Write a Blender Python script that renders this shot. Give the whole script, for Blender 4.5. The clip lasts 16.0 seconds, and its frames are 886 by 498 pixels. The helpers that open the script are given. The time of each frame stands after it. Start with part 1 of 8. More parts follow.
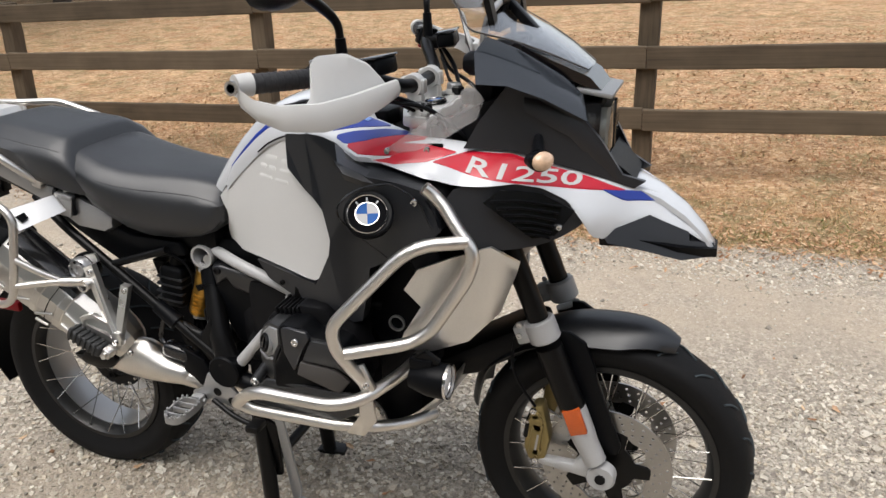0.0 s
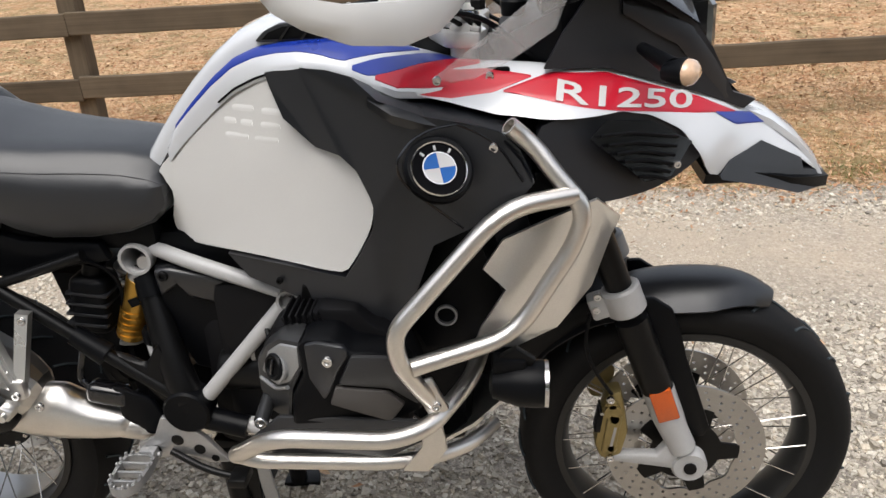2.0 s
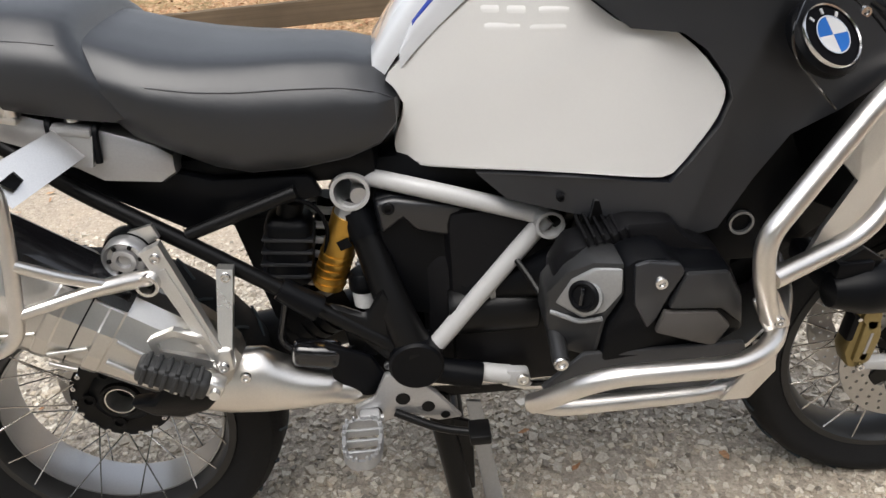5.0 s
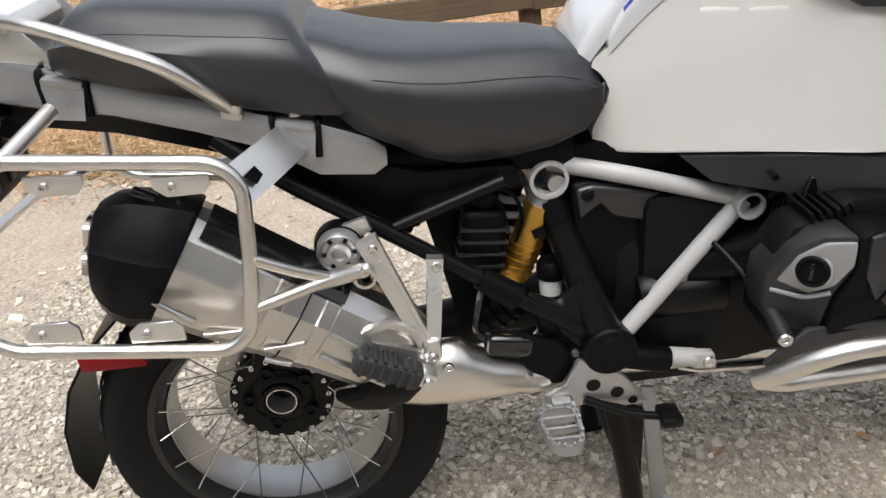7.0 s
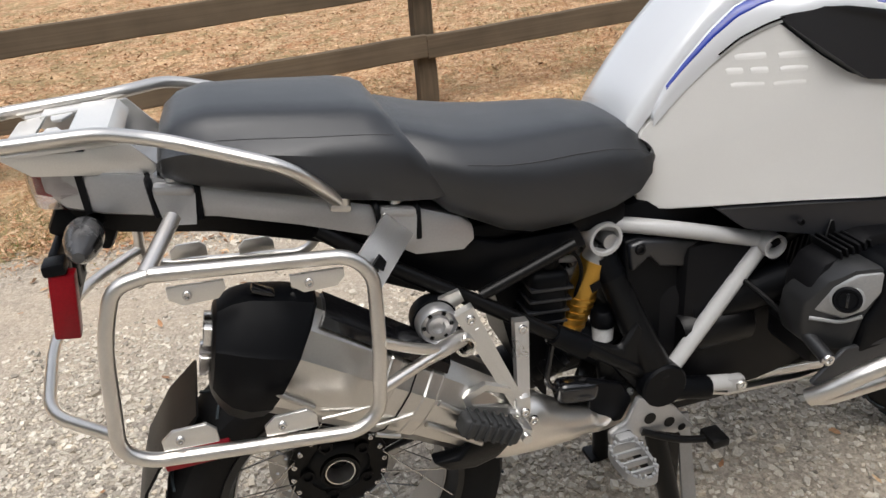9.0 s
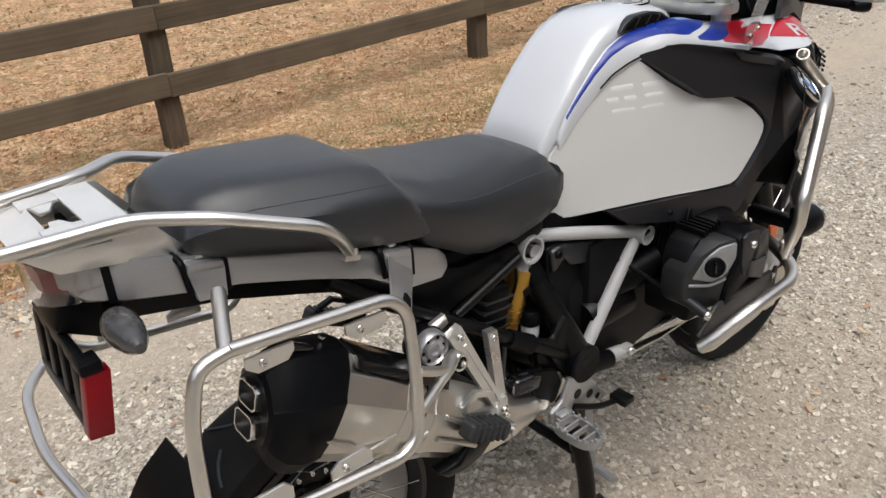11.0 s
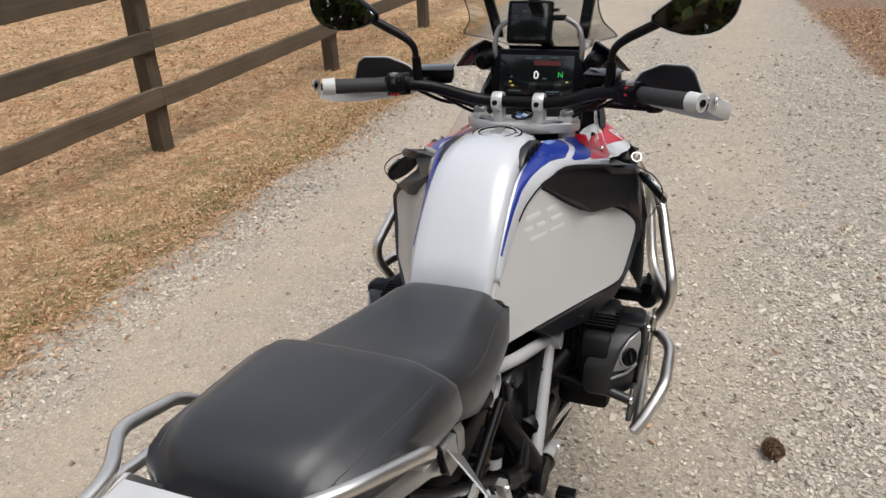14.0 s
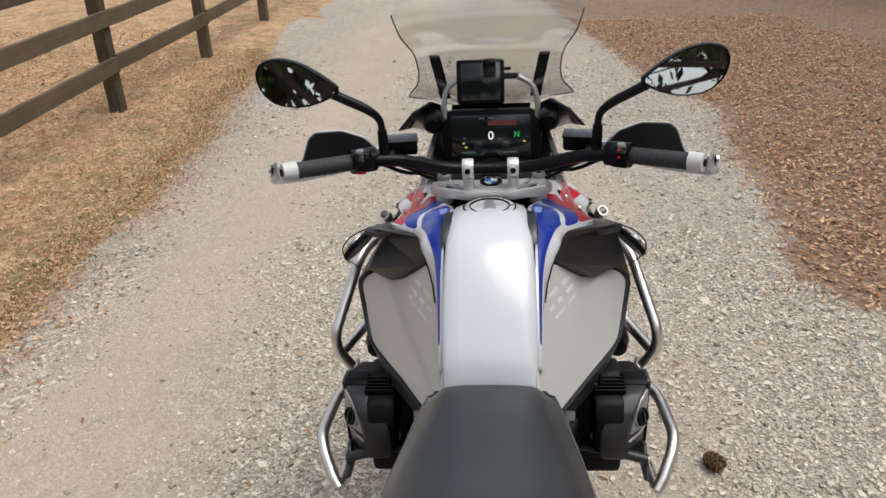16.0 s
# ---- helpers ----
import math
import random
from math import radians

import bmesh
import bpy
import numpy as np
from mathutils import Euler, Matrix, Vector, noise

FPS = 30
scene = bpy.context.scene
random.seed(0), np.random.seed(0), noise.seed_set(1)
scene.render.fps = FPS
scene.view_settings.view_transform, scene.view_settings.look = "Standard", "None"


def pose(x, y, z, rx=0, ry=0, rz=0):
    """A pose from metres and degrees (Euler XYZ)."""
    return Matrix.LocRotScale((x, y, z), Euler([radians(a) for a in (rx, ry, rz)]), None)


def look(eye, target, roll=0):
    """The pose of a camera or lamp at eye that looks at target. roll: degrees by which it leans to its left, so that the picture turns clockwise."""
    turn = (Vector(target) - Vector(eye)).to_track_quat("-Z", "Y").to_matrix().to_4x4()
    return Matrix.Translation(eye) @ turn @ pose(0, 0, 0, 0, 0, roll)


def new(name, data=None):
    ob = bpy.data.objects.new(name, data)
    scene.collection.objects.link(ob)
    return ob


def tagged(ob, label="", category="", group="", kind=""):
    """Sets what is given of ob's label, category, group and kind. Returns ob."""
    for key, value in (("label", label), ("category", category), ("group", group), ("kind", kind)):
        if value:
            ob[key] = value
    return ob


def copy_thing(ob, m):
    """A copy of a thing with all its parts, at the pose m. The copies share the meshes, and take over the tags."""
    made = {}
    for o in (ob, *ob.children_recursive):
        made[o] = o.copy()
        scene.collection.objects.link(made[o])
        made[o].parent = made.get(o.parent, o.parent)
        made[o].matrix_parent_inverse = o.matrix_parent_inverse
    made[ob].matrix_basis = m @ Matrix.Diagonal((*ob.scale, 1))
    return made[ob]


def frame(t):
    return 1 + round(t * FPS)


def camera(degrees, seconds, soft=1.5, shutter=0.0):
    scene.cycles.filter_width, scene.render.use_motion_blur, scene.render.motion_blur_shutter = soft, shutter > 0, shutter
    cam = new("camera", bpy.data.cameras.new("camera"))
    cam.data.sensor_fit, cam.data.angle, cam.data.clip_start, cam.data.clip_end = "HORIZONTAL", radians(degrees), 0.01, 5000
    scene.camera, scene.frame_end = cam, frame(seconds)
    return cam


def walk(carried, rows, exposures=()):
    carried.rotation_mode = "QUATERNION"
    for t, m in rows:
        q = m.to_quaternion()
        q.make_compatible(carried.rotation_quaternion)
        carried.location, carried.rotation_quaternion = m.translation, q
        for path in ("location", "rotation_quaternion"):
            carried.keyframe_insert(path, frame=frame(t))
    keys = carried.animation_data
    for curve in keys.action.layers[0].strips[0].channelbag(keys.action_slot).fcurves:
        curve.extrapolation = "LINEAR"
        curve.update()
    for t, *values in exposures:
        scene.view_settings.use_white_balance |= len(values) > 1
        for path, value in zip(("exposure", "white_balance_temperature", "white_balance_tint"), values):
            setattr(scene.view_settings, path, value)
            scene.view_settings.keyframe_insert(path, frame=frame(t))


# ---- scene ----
cam = camera(59.6, 16.0)
PATH = [  # seconds, x, y, z, turns in degrees
    (0.0, 1.6691, -1.5822, 1.4948, 67.60, 1.46, 19.42),
    (0.5, 1.4881, -1.5454, 1.4664, 66.36, 1.71, 14.73),
    (1.0, 1.3856, -1.4699, 1.4161, 65.42, 1.69, 10.93),
    (1.5, 1.2680, -1.3686, 1.3606, 65.16, 1.98, 7.95),
    (2.0, 1.1582, -1.3094, 1.3412, 64.96, 1.86, 4.47),
    (2.5, 1.0277, -1.3020, 1.3366, 65.05, 1.68, -0.21),
    (3.0, 0.9050, -1.3029, 1.3285, 64.46, 1.98, -3.13),
    (3.5, 0.8204, -1.2819, 1.3150, 63.18, 1.95, -4.09),
    (4.0, 0.7548, -1.2309, 1.2841, 61.90, 2.22, -3.85),
    (4.5, 0.6744, -1.1758, 1.2433, 60.85, 3.06, -3.49),
    (7.0, 0.2679, -1.1767, 1.2351, 61.55, 4.39, -5.44),
    (7.5, 0.1803, -1.2046, 1.2587, 63.09, 4.49, -6.41),
    (8.0, 0.1070, -1.1968, 1.2773, 63.69, 4.89, -7.98),
    (8.5, 0.0110, -1.1612, 1.3035, 63.66, 5.41, -11.79),
    (9.0, -0.0645, -1.1682, 1.3482, 63.28, 4.44, -16.88),
    (11.5, -0.5782, -1.0002, 1.4789, 62.95, 2.38, -45.73),
    (12.0, -0.6454, -0.9201, 1.5100, 62.97, 1.71, -50.88),
    (12.5, -0.7388, -0.8299, 1.5601, 64.09, 2.26, -56.21),
    (13.0, -0.7877, -0.7486, 1.5959, 65.59, 2.71, -61.14),
    (13.5, -0.7704, -0.6500, 1.6229, 65.87, 2.93, -64.49),
    (14.0, -0.7367, -0.5400, 1.6594, 65.48, 2.81, -68.27),
    (14.5, -0.7594, -0.4017, 1.6972, 64.63, 3.11, -72.19),
    (15.0, -0.7917, -0.2610, 1.7381, 64.15, 3.73, -76.36),
    (15.5, -0.7375, -0.1431, 1.7537, 64.87, 3.52, -80.93),
    (16.0, -0.6566, -0.0362, 1.7696, 65.58, 2.78, -86.04),
]
walk(cam, [(t, pose(*p)) for t, *p in PATH], [(0.0, 0.66), (3.0, 0.84), (4.5, 0.94), (7.0, 0.90), (9.0, 0.72), (12.5, 0.48), (16.0, 0.46)])
# ---- light ----
world = bpy.data.worlds.new("sky")
scene.world = world
world.use_nodes = True
wn = world.node_tree.nodes
sky = wn.new("ShaderNodeTexSky")
sky.sky_type, sky.sun_disc = "NISHITA", False
SUN_UP, SUN_TURN = radians(69), radians(195)
sky.sun_elevation, sky.sun_rotation = SUN_UP, SUN_TURN
sky.air_density, sky.dust_density = 1.0, 3.0
haze = wn.new("ShaderNodeHueSaturation")  # a thin white overcast
haze.inputs["Saturation"].default_value = 0.35
world.node_tree.links.new(sky.outputs[0], haze.inputs["Color"])
world.node_tree.links.new(haze.outputs[0], wn["Background"].inputs[0])
wn["Background"].inputs[1].default_value = 0.15
sun = new("sun", bpy.data.lights.new("sun", "SUN"))
sun.data.energy, sun.data.angle, sun.data.color = 1.25, radians(50), (1.0, 0.955, 0.90)
sun_from = Vector((math.sin(SUN_TURN) * math.cos(SUN_UP), math.cos(SUN_TURN) * math.cos(SUN_UP), math.sin(SUN_UP)))
sun.matrix_world = look(sun_from * 20, (0, 0, 0))


# ---- materials ----
def material(name, color, rough=0.5, metal=0.0, grain=0.0, grain_size=300.0, stain=0.06, stain_size=6.0, bump=0.0, bump_size=400.0, coat=0.0, spec=0.5, random=0.0):
    """A principled surface with fine grain, broad stains and relief, in object space (metres)."""
    m = bpy.data.materials.new(name)
    m.use_nodes = True
    n, k = m.node_tree.nodes, m.node_tree.links
    b = n["Principled BSDF"]
    b.inputs["Metallic"].default_value, b.inputs["Coat Weight"].default_value = metal, coat
    b.inputs["Coat Roughness"].default_value, b.inputs["Specular IOR Level"].default_value = 0.06, spec
    where = n.new("ShaderNodeNewGeometry").outputs["Position"]

    def tone(size, detail):
        t = n.new("ShaderNodeTexNoise")
        t.inputs["Scale"].default_value, t.inputs["Detail"].default_value = size, detail
        k.new(where, t.inputs["Vector"])
        return t.outputs["Fac"]

    def math_node(op, a, c):
        q = n.new("ShaderNodeMath")
        q.operation = op
        for slot, v in zip(q.inputs, (a, c)):
            if isinstance(v, (int, float)):
                slot.default_value = v
            else:
                k.new(v, slot)
        return q.outputs[0]

    broad, fine = tone(stain_size, 4), tone(grain_size, 3)
    level = math_node("ADD", math_node("MULTIPLY", math_node("SUBTRACT", broad, 0.5), 4 * stain), 1.0)
    level = math_node("ADD", level, math_node("MULTIPLY", math_node("SUBTRACT", fine, 0.5), 4 * grain))
    if random:
        r = n.new("ShaderNodeObjectInfo").outputs["Random"]
        level = math_node("ADD", level, math_node("MULTIPLY", math_node("SUBTRACT", r, 0.5), 2 * random))
    mix = n.new("ShaderNodeVectorMath")
    mix.operation = "SCALE"
    mix.inputs[0].default_value = color
    k.new(level, mix.inputs["Scale"])
    k.new(mix.outputs[0], b.inputs["Base Color"])
    k.new(math_node("ADD", math_node("MULTIPLY", math_node("SUBTRACT", broad, 0.5), 0.5 * min(rough, 0.4)), rough), b.inputs["Roughness"])
    if bump:
        u = n.new("ShaderNodeBump")
        u.inputs["Strength"].default_value, u.inputs["Distance"].default_value = bump, 0.002
        k.new(tone(bump_size, 4), u.inputs["Height"])
        k.new(u.outputs[0], b.inputs["Normal"])
    return m


def glass(name, color, rough=0.02, density=1.0):
    """A thin clear sheet: mostly see-through, with a glossy face."""
    m = bpy.data.materials.new(name)
    m.use_nodes = True
    n, k = m.node_tree.nodes, m.node_tree.links
    n.remove(n["Principled BSDF"])
    clear, gloss, mix, edge = n.new("ShaderNodeBsdfTransparent"), n.new("ShaderNodeBsdfGlossy"), n.new("ShaderNodeMixShader"), n.new("ShaderNodeLayerWeight")
    clear.inputs[0].default_value = (*color, 1)
    gloss.inputs["Roughness"].default_value = rough
    sharp = n.new("ShaderNodeMath")
    sharp.operation = "POWER"
    sharp.inputs[1].default_value = 4.0
    level = n.new("ShaderNodeMath")
    level.operation = "MULTIPLY_ADD"
    level.inputs[1].default_value, level.inputs[2].default_value = 0.45 * density, 0.03 * density
    k.new(edge.outputs["Facing"], sharp.inputs[0]), k.new(sharp.outputs[0], level.inputs[0]), k.new(level.outputs[0], mix.inputs[0])
    k.new(clear.outputs[0], mix.inputs[1]), k.new(gloss.outputs[0], mix.inputs[2])
    k.new(mix.outputs[0], n["Material Output"].inputs[0])
    return m


def glowing(name, color, power):
    m = bpy.data.materials.new(name)
    m.use_nodes = True
    b = m.node_tree.nodes["Principled BSDF"]
    b.inputs["Base Color"].default_value, b.inputs["Emission Color"].default_value = (0.01, 0.01, 0.01, 1), (*color, 1)
    b.inputs["Emission Strength"].default_value = power
    return m


WHITE = material("white_lacquer", (0.57, 0.59, 0.62), 0.18, stain=0.015, coat=0.7, bump=0.02, bump_size=60)
CREAM = material("white_satin_paint", (0.53, 0.525, 0.51), 0.36, stain=0.025, grain=0.01, bump=0.03, bump_size=900)
GREYWHITE = material("light_grey_plastic", (0.56, 0.56, 0.55), 0.42, stain=0.03, bump=0.05, bump_size=900)
BLUE = material("blue_lacquer", (0.008, 0.030, 0.26), 0.30, stain=0.05, coat=0.2)
LIGHTBLUE = material("pale_blue_decal", (0.16, 0.26, 0.55), 0.35)
RED = material("red_lacquer", (0.46, 0.006, 0.022), 0.30, stain=0.04, coat=0.15)
BLACK = material("black_plastic", (0.0026, 0.0029, 0.0038), 0.38, stain=0.1, grain=0.08, bump=0.10, bump_size=1400, spec=0.12)
SATIN = material("satin_black_plastic", (0.0045, 0.0054, 0.0082), 0.40, stain=0.08, grain=0.05, bump=0.06, bump_size=1400, spec=0.85)
SILENCER = material("brushed_silencer_steel", (0.58, 0.565, 0.54), 0.33, 1.0, grain=0.03, stain=0.06, stain_size=10, bump=0.015)
BLACKGLOSS = material("black_gloss", (0.006, 0.006, 0.007), 0.16, stain=0.1, coat=0.4)
BLACKMETAL = material("black_enamel", (0.0032, 0.0032, 0.0035), 0.34, stain=0.12, grain=0.06, bump=0.05, bump_size=500, spec=0.2)
VINYL = material("black_vinyl", (0.0085, 0.0100, 0.0130), 0.40, stain=0.10, stain_size=5, grain=0.12, grain_size=900, bump=0.16, bump_size=1500, spec=0.75)
VINYL.node_tree.nodes["Principled BSDF"].inputs["Sheen Weight"].default_value = 0.16
VINYL.node_tree.nodes["Principled BSDF"].inputs["Sheen Roughness"].default_value = 0.35
THREAD = material("grey_thread", (0.05, 0.05, 0.055), 0.7)
SHEET = material("silver_sheet_metal", (0.66, 0.655, 0.64), 0.36, 0.45, grain=0.03, stain=0.06, stain_size=14, bump=0.03)
SEAM_GAP_BLACK = material("black_joint_and_gap_shade", (0.002, 0.002, 0.002), 0.8, spec=0.1)
STEEL = material("satin_stainless_tube", (0.72, 0.69, 0.65), 0.33, 1.0, grain=0.03, stain=0.06, stain_size=14, bump=0.03)
ALU = material("brushed_aluminium", (0.70, 0.69, 0.67), 0.30, 0.9, grain=0.05, grain_size=500, stain=0.06, bump=0.04)
BRIGHT = material("polished_steel", (0.68, 0.67, 0.66), 0.18, 1.0, stain=0.06, grain=0.02)
SILVER = material("silver_paint", (0.40, 0.40, 0.405), 0.34, 0.75, grain=0.04, stain=0.04, coat=0.2)
FRAMEGREY = material("light_grey_frame_enamel", (0.39, 0.39, 0.39), 0.36, 0.0, stain=0.05, grain=0.03, bump=0.05)
CAST = material("grey_cast_metal", (0.32, 0.325, 0.33), 0.42, 0.6, grain=0.06, stain=0.08, bump=0.15, bump_size=700)
DARKCAST = material("dark_cast_metal", (0.004, 0.004, 0.0048), 0.46, grain=0.08, stain=0.12, bump=0.15, bump_size=500, spec=0.16)
GOLD = material("gold_anodised", (0.52, 0.30, 0.06), 0.3, 0.9, grain=0.04, stain=0.08)
BRASS = material("gold_cast_caliper", (0.27, 0.21, 0.09), 0.42, 0.75, grain=0.06, stain=0.12, bump=0.15, bump_size=600)
RUBBER = material("tyre_rubber", (0.006, 0.006, 0.0065), 0.70, stain=0.2, grain=0.12, grain_size=120, bump=0.3, bump_size=500, spec=0.2)
ORANGE = material("orange_reflector", (0.50, 0.085, 0.008), 0.22, grain=0.1, grain_size=600, bump=0.3, bump_size=900, coat=0.5)
REDLENS = material("red_reflector", (0.19, 0.002, 0.007), 0.3, grain=0.15, grain_size=500, bump=0.2, bump_size=700, spec=0.25)
SMOKECOWL = material("smoke_grey_cowl", (0.020, 0.024, 0.030), 0.20, stain=0.1, coat=0.8)
PALELENS = material("pale_amber_lens", (0.62, 0.42, 0.28), 0.14, stain=0.25, stain_size=70, coat=1.0)
CLEARLENS = material("clear_lens", (0.72, 0.72, 0.72), 0.12, stain=0.1, coat=1.0, grain=0.1)
SMOKYLENS = material("smoky_grey_lens", (0.045, 0.045, 0.047), 0.26, stain=0.15, stain_size=60, coat=0.4)
DARKGLASS = material("dark_screen_glass", (0.008, 0.010, 0.011), 0.12, coat=0.5)
MIRROR = material("mirror_glass", (0.75, 0.77, 0.78), 0.015, 1.0, stain=0.0)
DISC = material("ground_steel_disc", (0.42, 0.415, 0.405), 0.30, 1.0, grain=0.06, grain_size=500, stain=0.06)
FOIL = glass("clear_screen_sheet", (0.95, 0.955, 0.95), 0.03, 3.4)
SMOKE = material("hazy_clear_plastic", (0.75, 0.74, 0.74), 0.3, stain=0.05, coat=0.3)
SMOKE.node_tree.nodes["Principled BSDF"].inputs["Alpha"].default_value = 0.22
EDGE = material("screen_edge", (0.05, 0.045, 0.04), 0.3)
LENSGLASS = glass("clear_lamp_glass", (0.93, 0.90, 0.90), 0.08, 3.0)
BADGE_BLACK = material("badge_black", (0.004, 0.004, 0.005), 0.7, spec=0.05)
SIGN_WHITE = material("white_decal", (0.52, 0.52, 0.52), 0.5, stain=0.02)
ROUND_BLUE = material("badge_blue", (0.006, 0.10, 0.38), 0.45, spec=0.25)
GLOW_WHITE, GLOW_GREEN, GLOW_RED = glowing("display_white", (0.9, 0.95, 0.95), 0.8), glowing("display_green", (0.05, 0.9, 0.15), 0.4), glowing("display_red", (0.4, 0.05, 0.04), 0.12)
GLOW_GREY, GLOW_YELLOW = glowing("display_grey", (0.05, 0.08, 0.08), 0.55), glowing("display_yellow", (0.8, 0.7, 0.1), 0.5)
REDPLASTIC = material("red_switch", (0.55, 0.01, 0.02), 0.35)


from mathutils.bvhtree import BVHTree


# ---- shape helpers ----
def part(name, bm, mat, parent, label="", sharp=38):
    """Links a bmesh as one mesh object under a thing or a part."""
    bmesh.ops.recalc_face_normals(bm, faces=bm.faces)
    limit = radians(sharp)
    for f in bm.faces:
        f.smooth = True
    for e in bm.edges:
        if len(e.link_faces) == 2 and e.calc_face_angle(0) > limit:
            e.smooth = False
    me = bpy.data.meshes.new(name)
    bm.to_mesh(me)
    bm.free()
    for one in mat if isinstance(mat, (list, tuple)) else [mat]:
        me.materials.append(one)
    return hold(new(name, me), parent, label)


def hold(ob, parent, label=""):
    if parent is not None:
        ob.parent = parent
        if parent.type == "EMPTY":
            ob.matrix_parent_inverse = Matrix.Translation(parent.location).inverted()
    return tagged(ob, label) if label else ob


def thing(name, at, label, category, group="", kind=""):
    ob = new(name)
    ob.location = at
    ob.empty_display_size = 0.1
    return tagged(ob, label, category, group, kind)


def from_lists(verts, faces):
    bm = bmesh.new()
    vs = [bm.verts.new(v) for v in verts]
    for f in faces:
        bm.faces.new([vs[i] for i in f])
    return bm


def mirrored(bm):
    out = bm.copy()
    bmesh.ops.scale(out, vec=(1, -1, 1), verts=out.verts)
    bmesh.ops.reverse_faces(out, faces=out.faces)
    return out


def join(*bms):
    out = bms[0]
    for b in bms[1:]:
        me = bpy.data.meshes.new("joined")
        b.to_mesh(me)
        out.from_mesh(me)
        bpy.data.meshes.remove(me)
        b.free()
    return out


def rounded(pts, fillet, steps=5):
    """A polyline whose inner corners are rounded."""
    pts = [Vector(p) for p in pts]
    out = [pts[0]]
    for a, b, c in zip(pts, pts[1:], pts[2:]):
        cut = min(fillet, (a - b).length * 0.48, (c - b).length * 0.48)
        p, q = b + (a - b).normalized() * cut, b + (c - b).normalized() * cut
        out += [p.lerp(b, i / steps).lerp(b.lerp(q, i / steps), i / steps) for i in range(steps + 1)]
    return out + [pts[-1]]


def tube(pts, r, fillet=0.04, n=12, ends=True, r_end=None, bore=0.0):
    """A round tube along a polyline; bore: a hollow open start of that depth."""
    path = rounded(pts, fillet) if len(pts) > 2 else [Vector(p) for p in pts]
    bm, rings, side = bmesh.new(), [], None
    for i, p in enumerate(path):
        d = (path[min(i + 1, len(path) - 1)] - path[max(i - 1, 0)]).normalized()
        side = (side if side is not None else (Vector((0, 0, 1)) if abs(d.z) < 0.9 else Vector((1, 0, 0))))
        side = (side - d * side.dot(d)).normalized()
        up, rr = d.cross(side), r if r_end is None else r + (r_end - r) * i / (len(path) - 1)
        rings.append([bm.verts.new(p + rr * (math.cos(a) * side + math.sin(a) * up)) for a in (2 * math.pi * j / n for j in range(n))])
    for a, b in zip(rings, rings[1:]):
        for j in range(n):
            bm.faces.new((a[j], a[(j + 1) % n], b[(j + 1) % n], b[j]))
    if ends:
        bm.faces.new(rings[-1])
        if bore:
            d = (path[1] - path[0]).normalized()
            lip = [bm.verts.new(path[0] + (v.co - path[0]) * 0.82) for v in rings[0]]
            deep = [bm.verts.new(v.co + d * bore) for v in lip]
            for a, b in ((rings[0], lip), (lip, deep)):
                for j in range(n):
                    bm.faces.new((a[j], a[(j + 1) % n], b[(j + 1) % n], b[j]))
            bm.faces.new(deep)
        else:
            bm.faces.new(rings[0])
    return bm


def lathe(profile, at=(0, 0, 0), n=40, axis="y", closed=False):
    """Turns a profile of (radius, along) round an axis through a point."""
    bm, rings = bmesh.new(), []
    for r, a in profile:
        ring = []
        for j in range(n):
            c, s = math.cos(2 * math.pi * j / n), math.sin(2 * math.pi * j / n)
            p = {"y": (r * c, a, r * s), "z": (r * c, r * s, a), "x": (a, r * c, r * s)}[axis]
            ring.append(bm.verts.new(Vector(p) + Vector(at)))
        rings.append(ring)
    pairs = list(zip(rings, rings[1:])) + ([(rings[-1], rings[0])] if closed else [])
    for a, b in pairs:
        for j in range(n):
            bm.faces.new((a[j], a[(j + 1) % n], b[(j + 1) % n], b[j]))
    if not closed:
        bm.faces.new(rings[0]), bm.faces.new(rings[-1])
    return bm


def soften(bm, width, segments=2, angle=30):
    edges = [e for e in bm.edges if len(e.link_faces) == 2 and e.calc_face_angle(0) > radians(angle)]
    bmesh.ops.bevel(bm, geom=edges, offset=width, segments=segments, affect="EDGES", profile=0.5, clamp_overlap=True)
    return bm


def prism(outline, a, b, plane="xz", bevel=0.003, segments=2):
    """An outline extruded from a to b across its plane, with softened edges."""
    def at(u, v, w):
        return {"xz": (u, w, v), "xy": (u, v, w), "yz": (w, u, v)}[plane]
    n = len(outline)
    verts = [at(u, v, a) for u, v in outline] + [at(u, v, b) for u, v in outline]
    faces = [list(range(n)), list(range(2 * n - 1, n - 1, -1))] + [[i, (i + 1) % n, n + (i + 1) % n, n + i] for i in range(n)]
    bm = from_lists(verts, faces)
    bmesh.ops.recalc_face_normals(bm, faces=bm.faces)
    return soften(bm, bevel, segments, 20) if bevel else bm


def block(at, size, bevel=0.004, turn=(0, 0, 0), segments=2):
    bm = bmesh.new()
    bmesh.ops.create_cube(bm, size=1)
    bmesh.ops.scale(bm, vec=size, verts=bm.verts)
    if bevel:
        soften(bm, bevel, segments)
    bmesh.ops.transform(bm, matrix=pose(*at, *turn), verts=bm.verts)
    return bm


def loft(rings, caps=True):
    bm = bmesh.new()
    rows = [[bm.verts.new(p) for p in ring] for ring in rings]
    n = len(rows[0])
    for a, b in zip(rows, rows[1:]):
        for j in range(n):
            bm.faces.new((a[j], a[(j + 1) % n], b[(j + 1) % n], b[j]))
    if caps:
        bm.faces.new(rows[0]), bm.faces.new(rows[-1])
    return bm


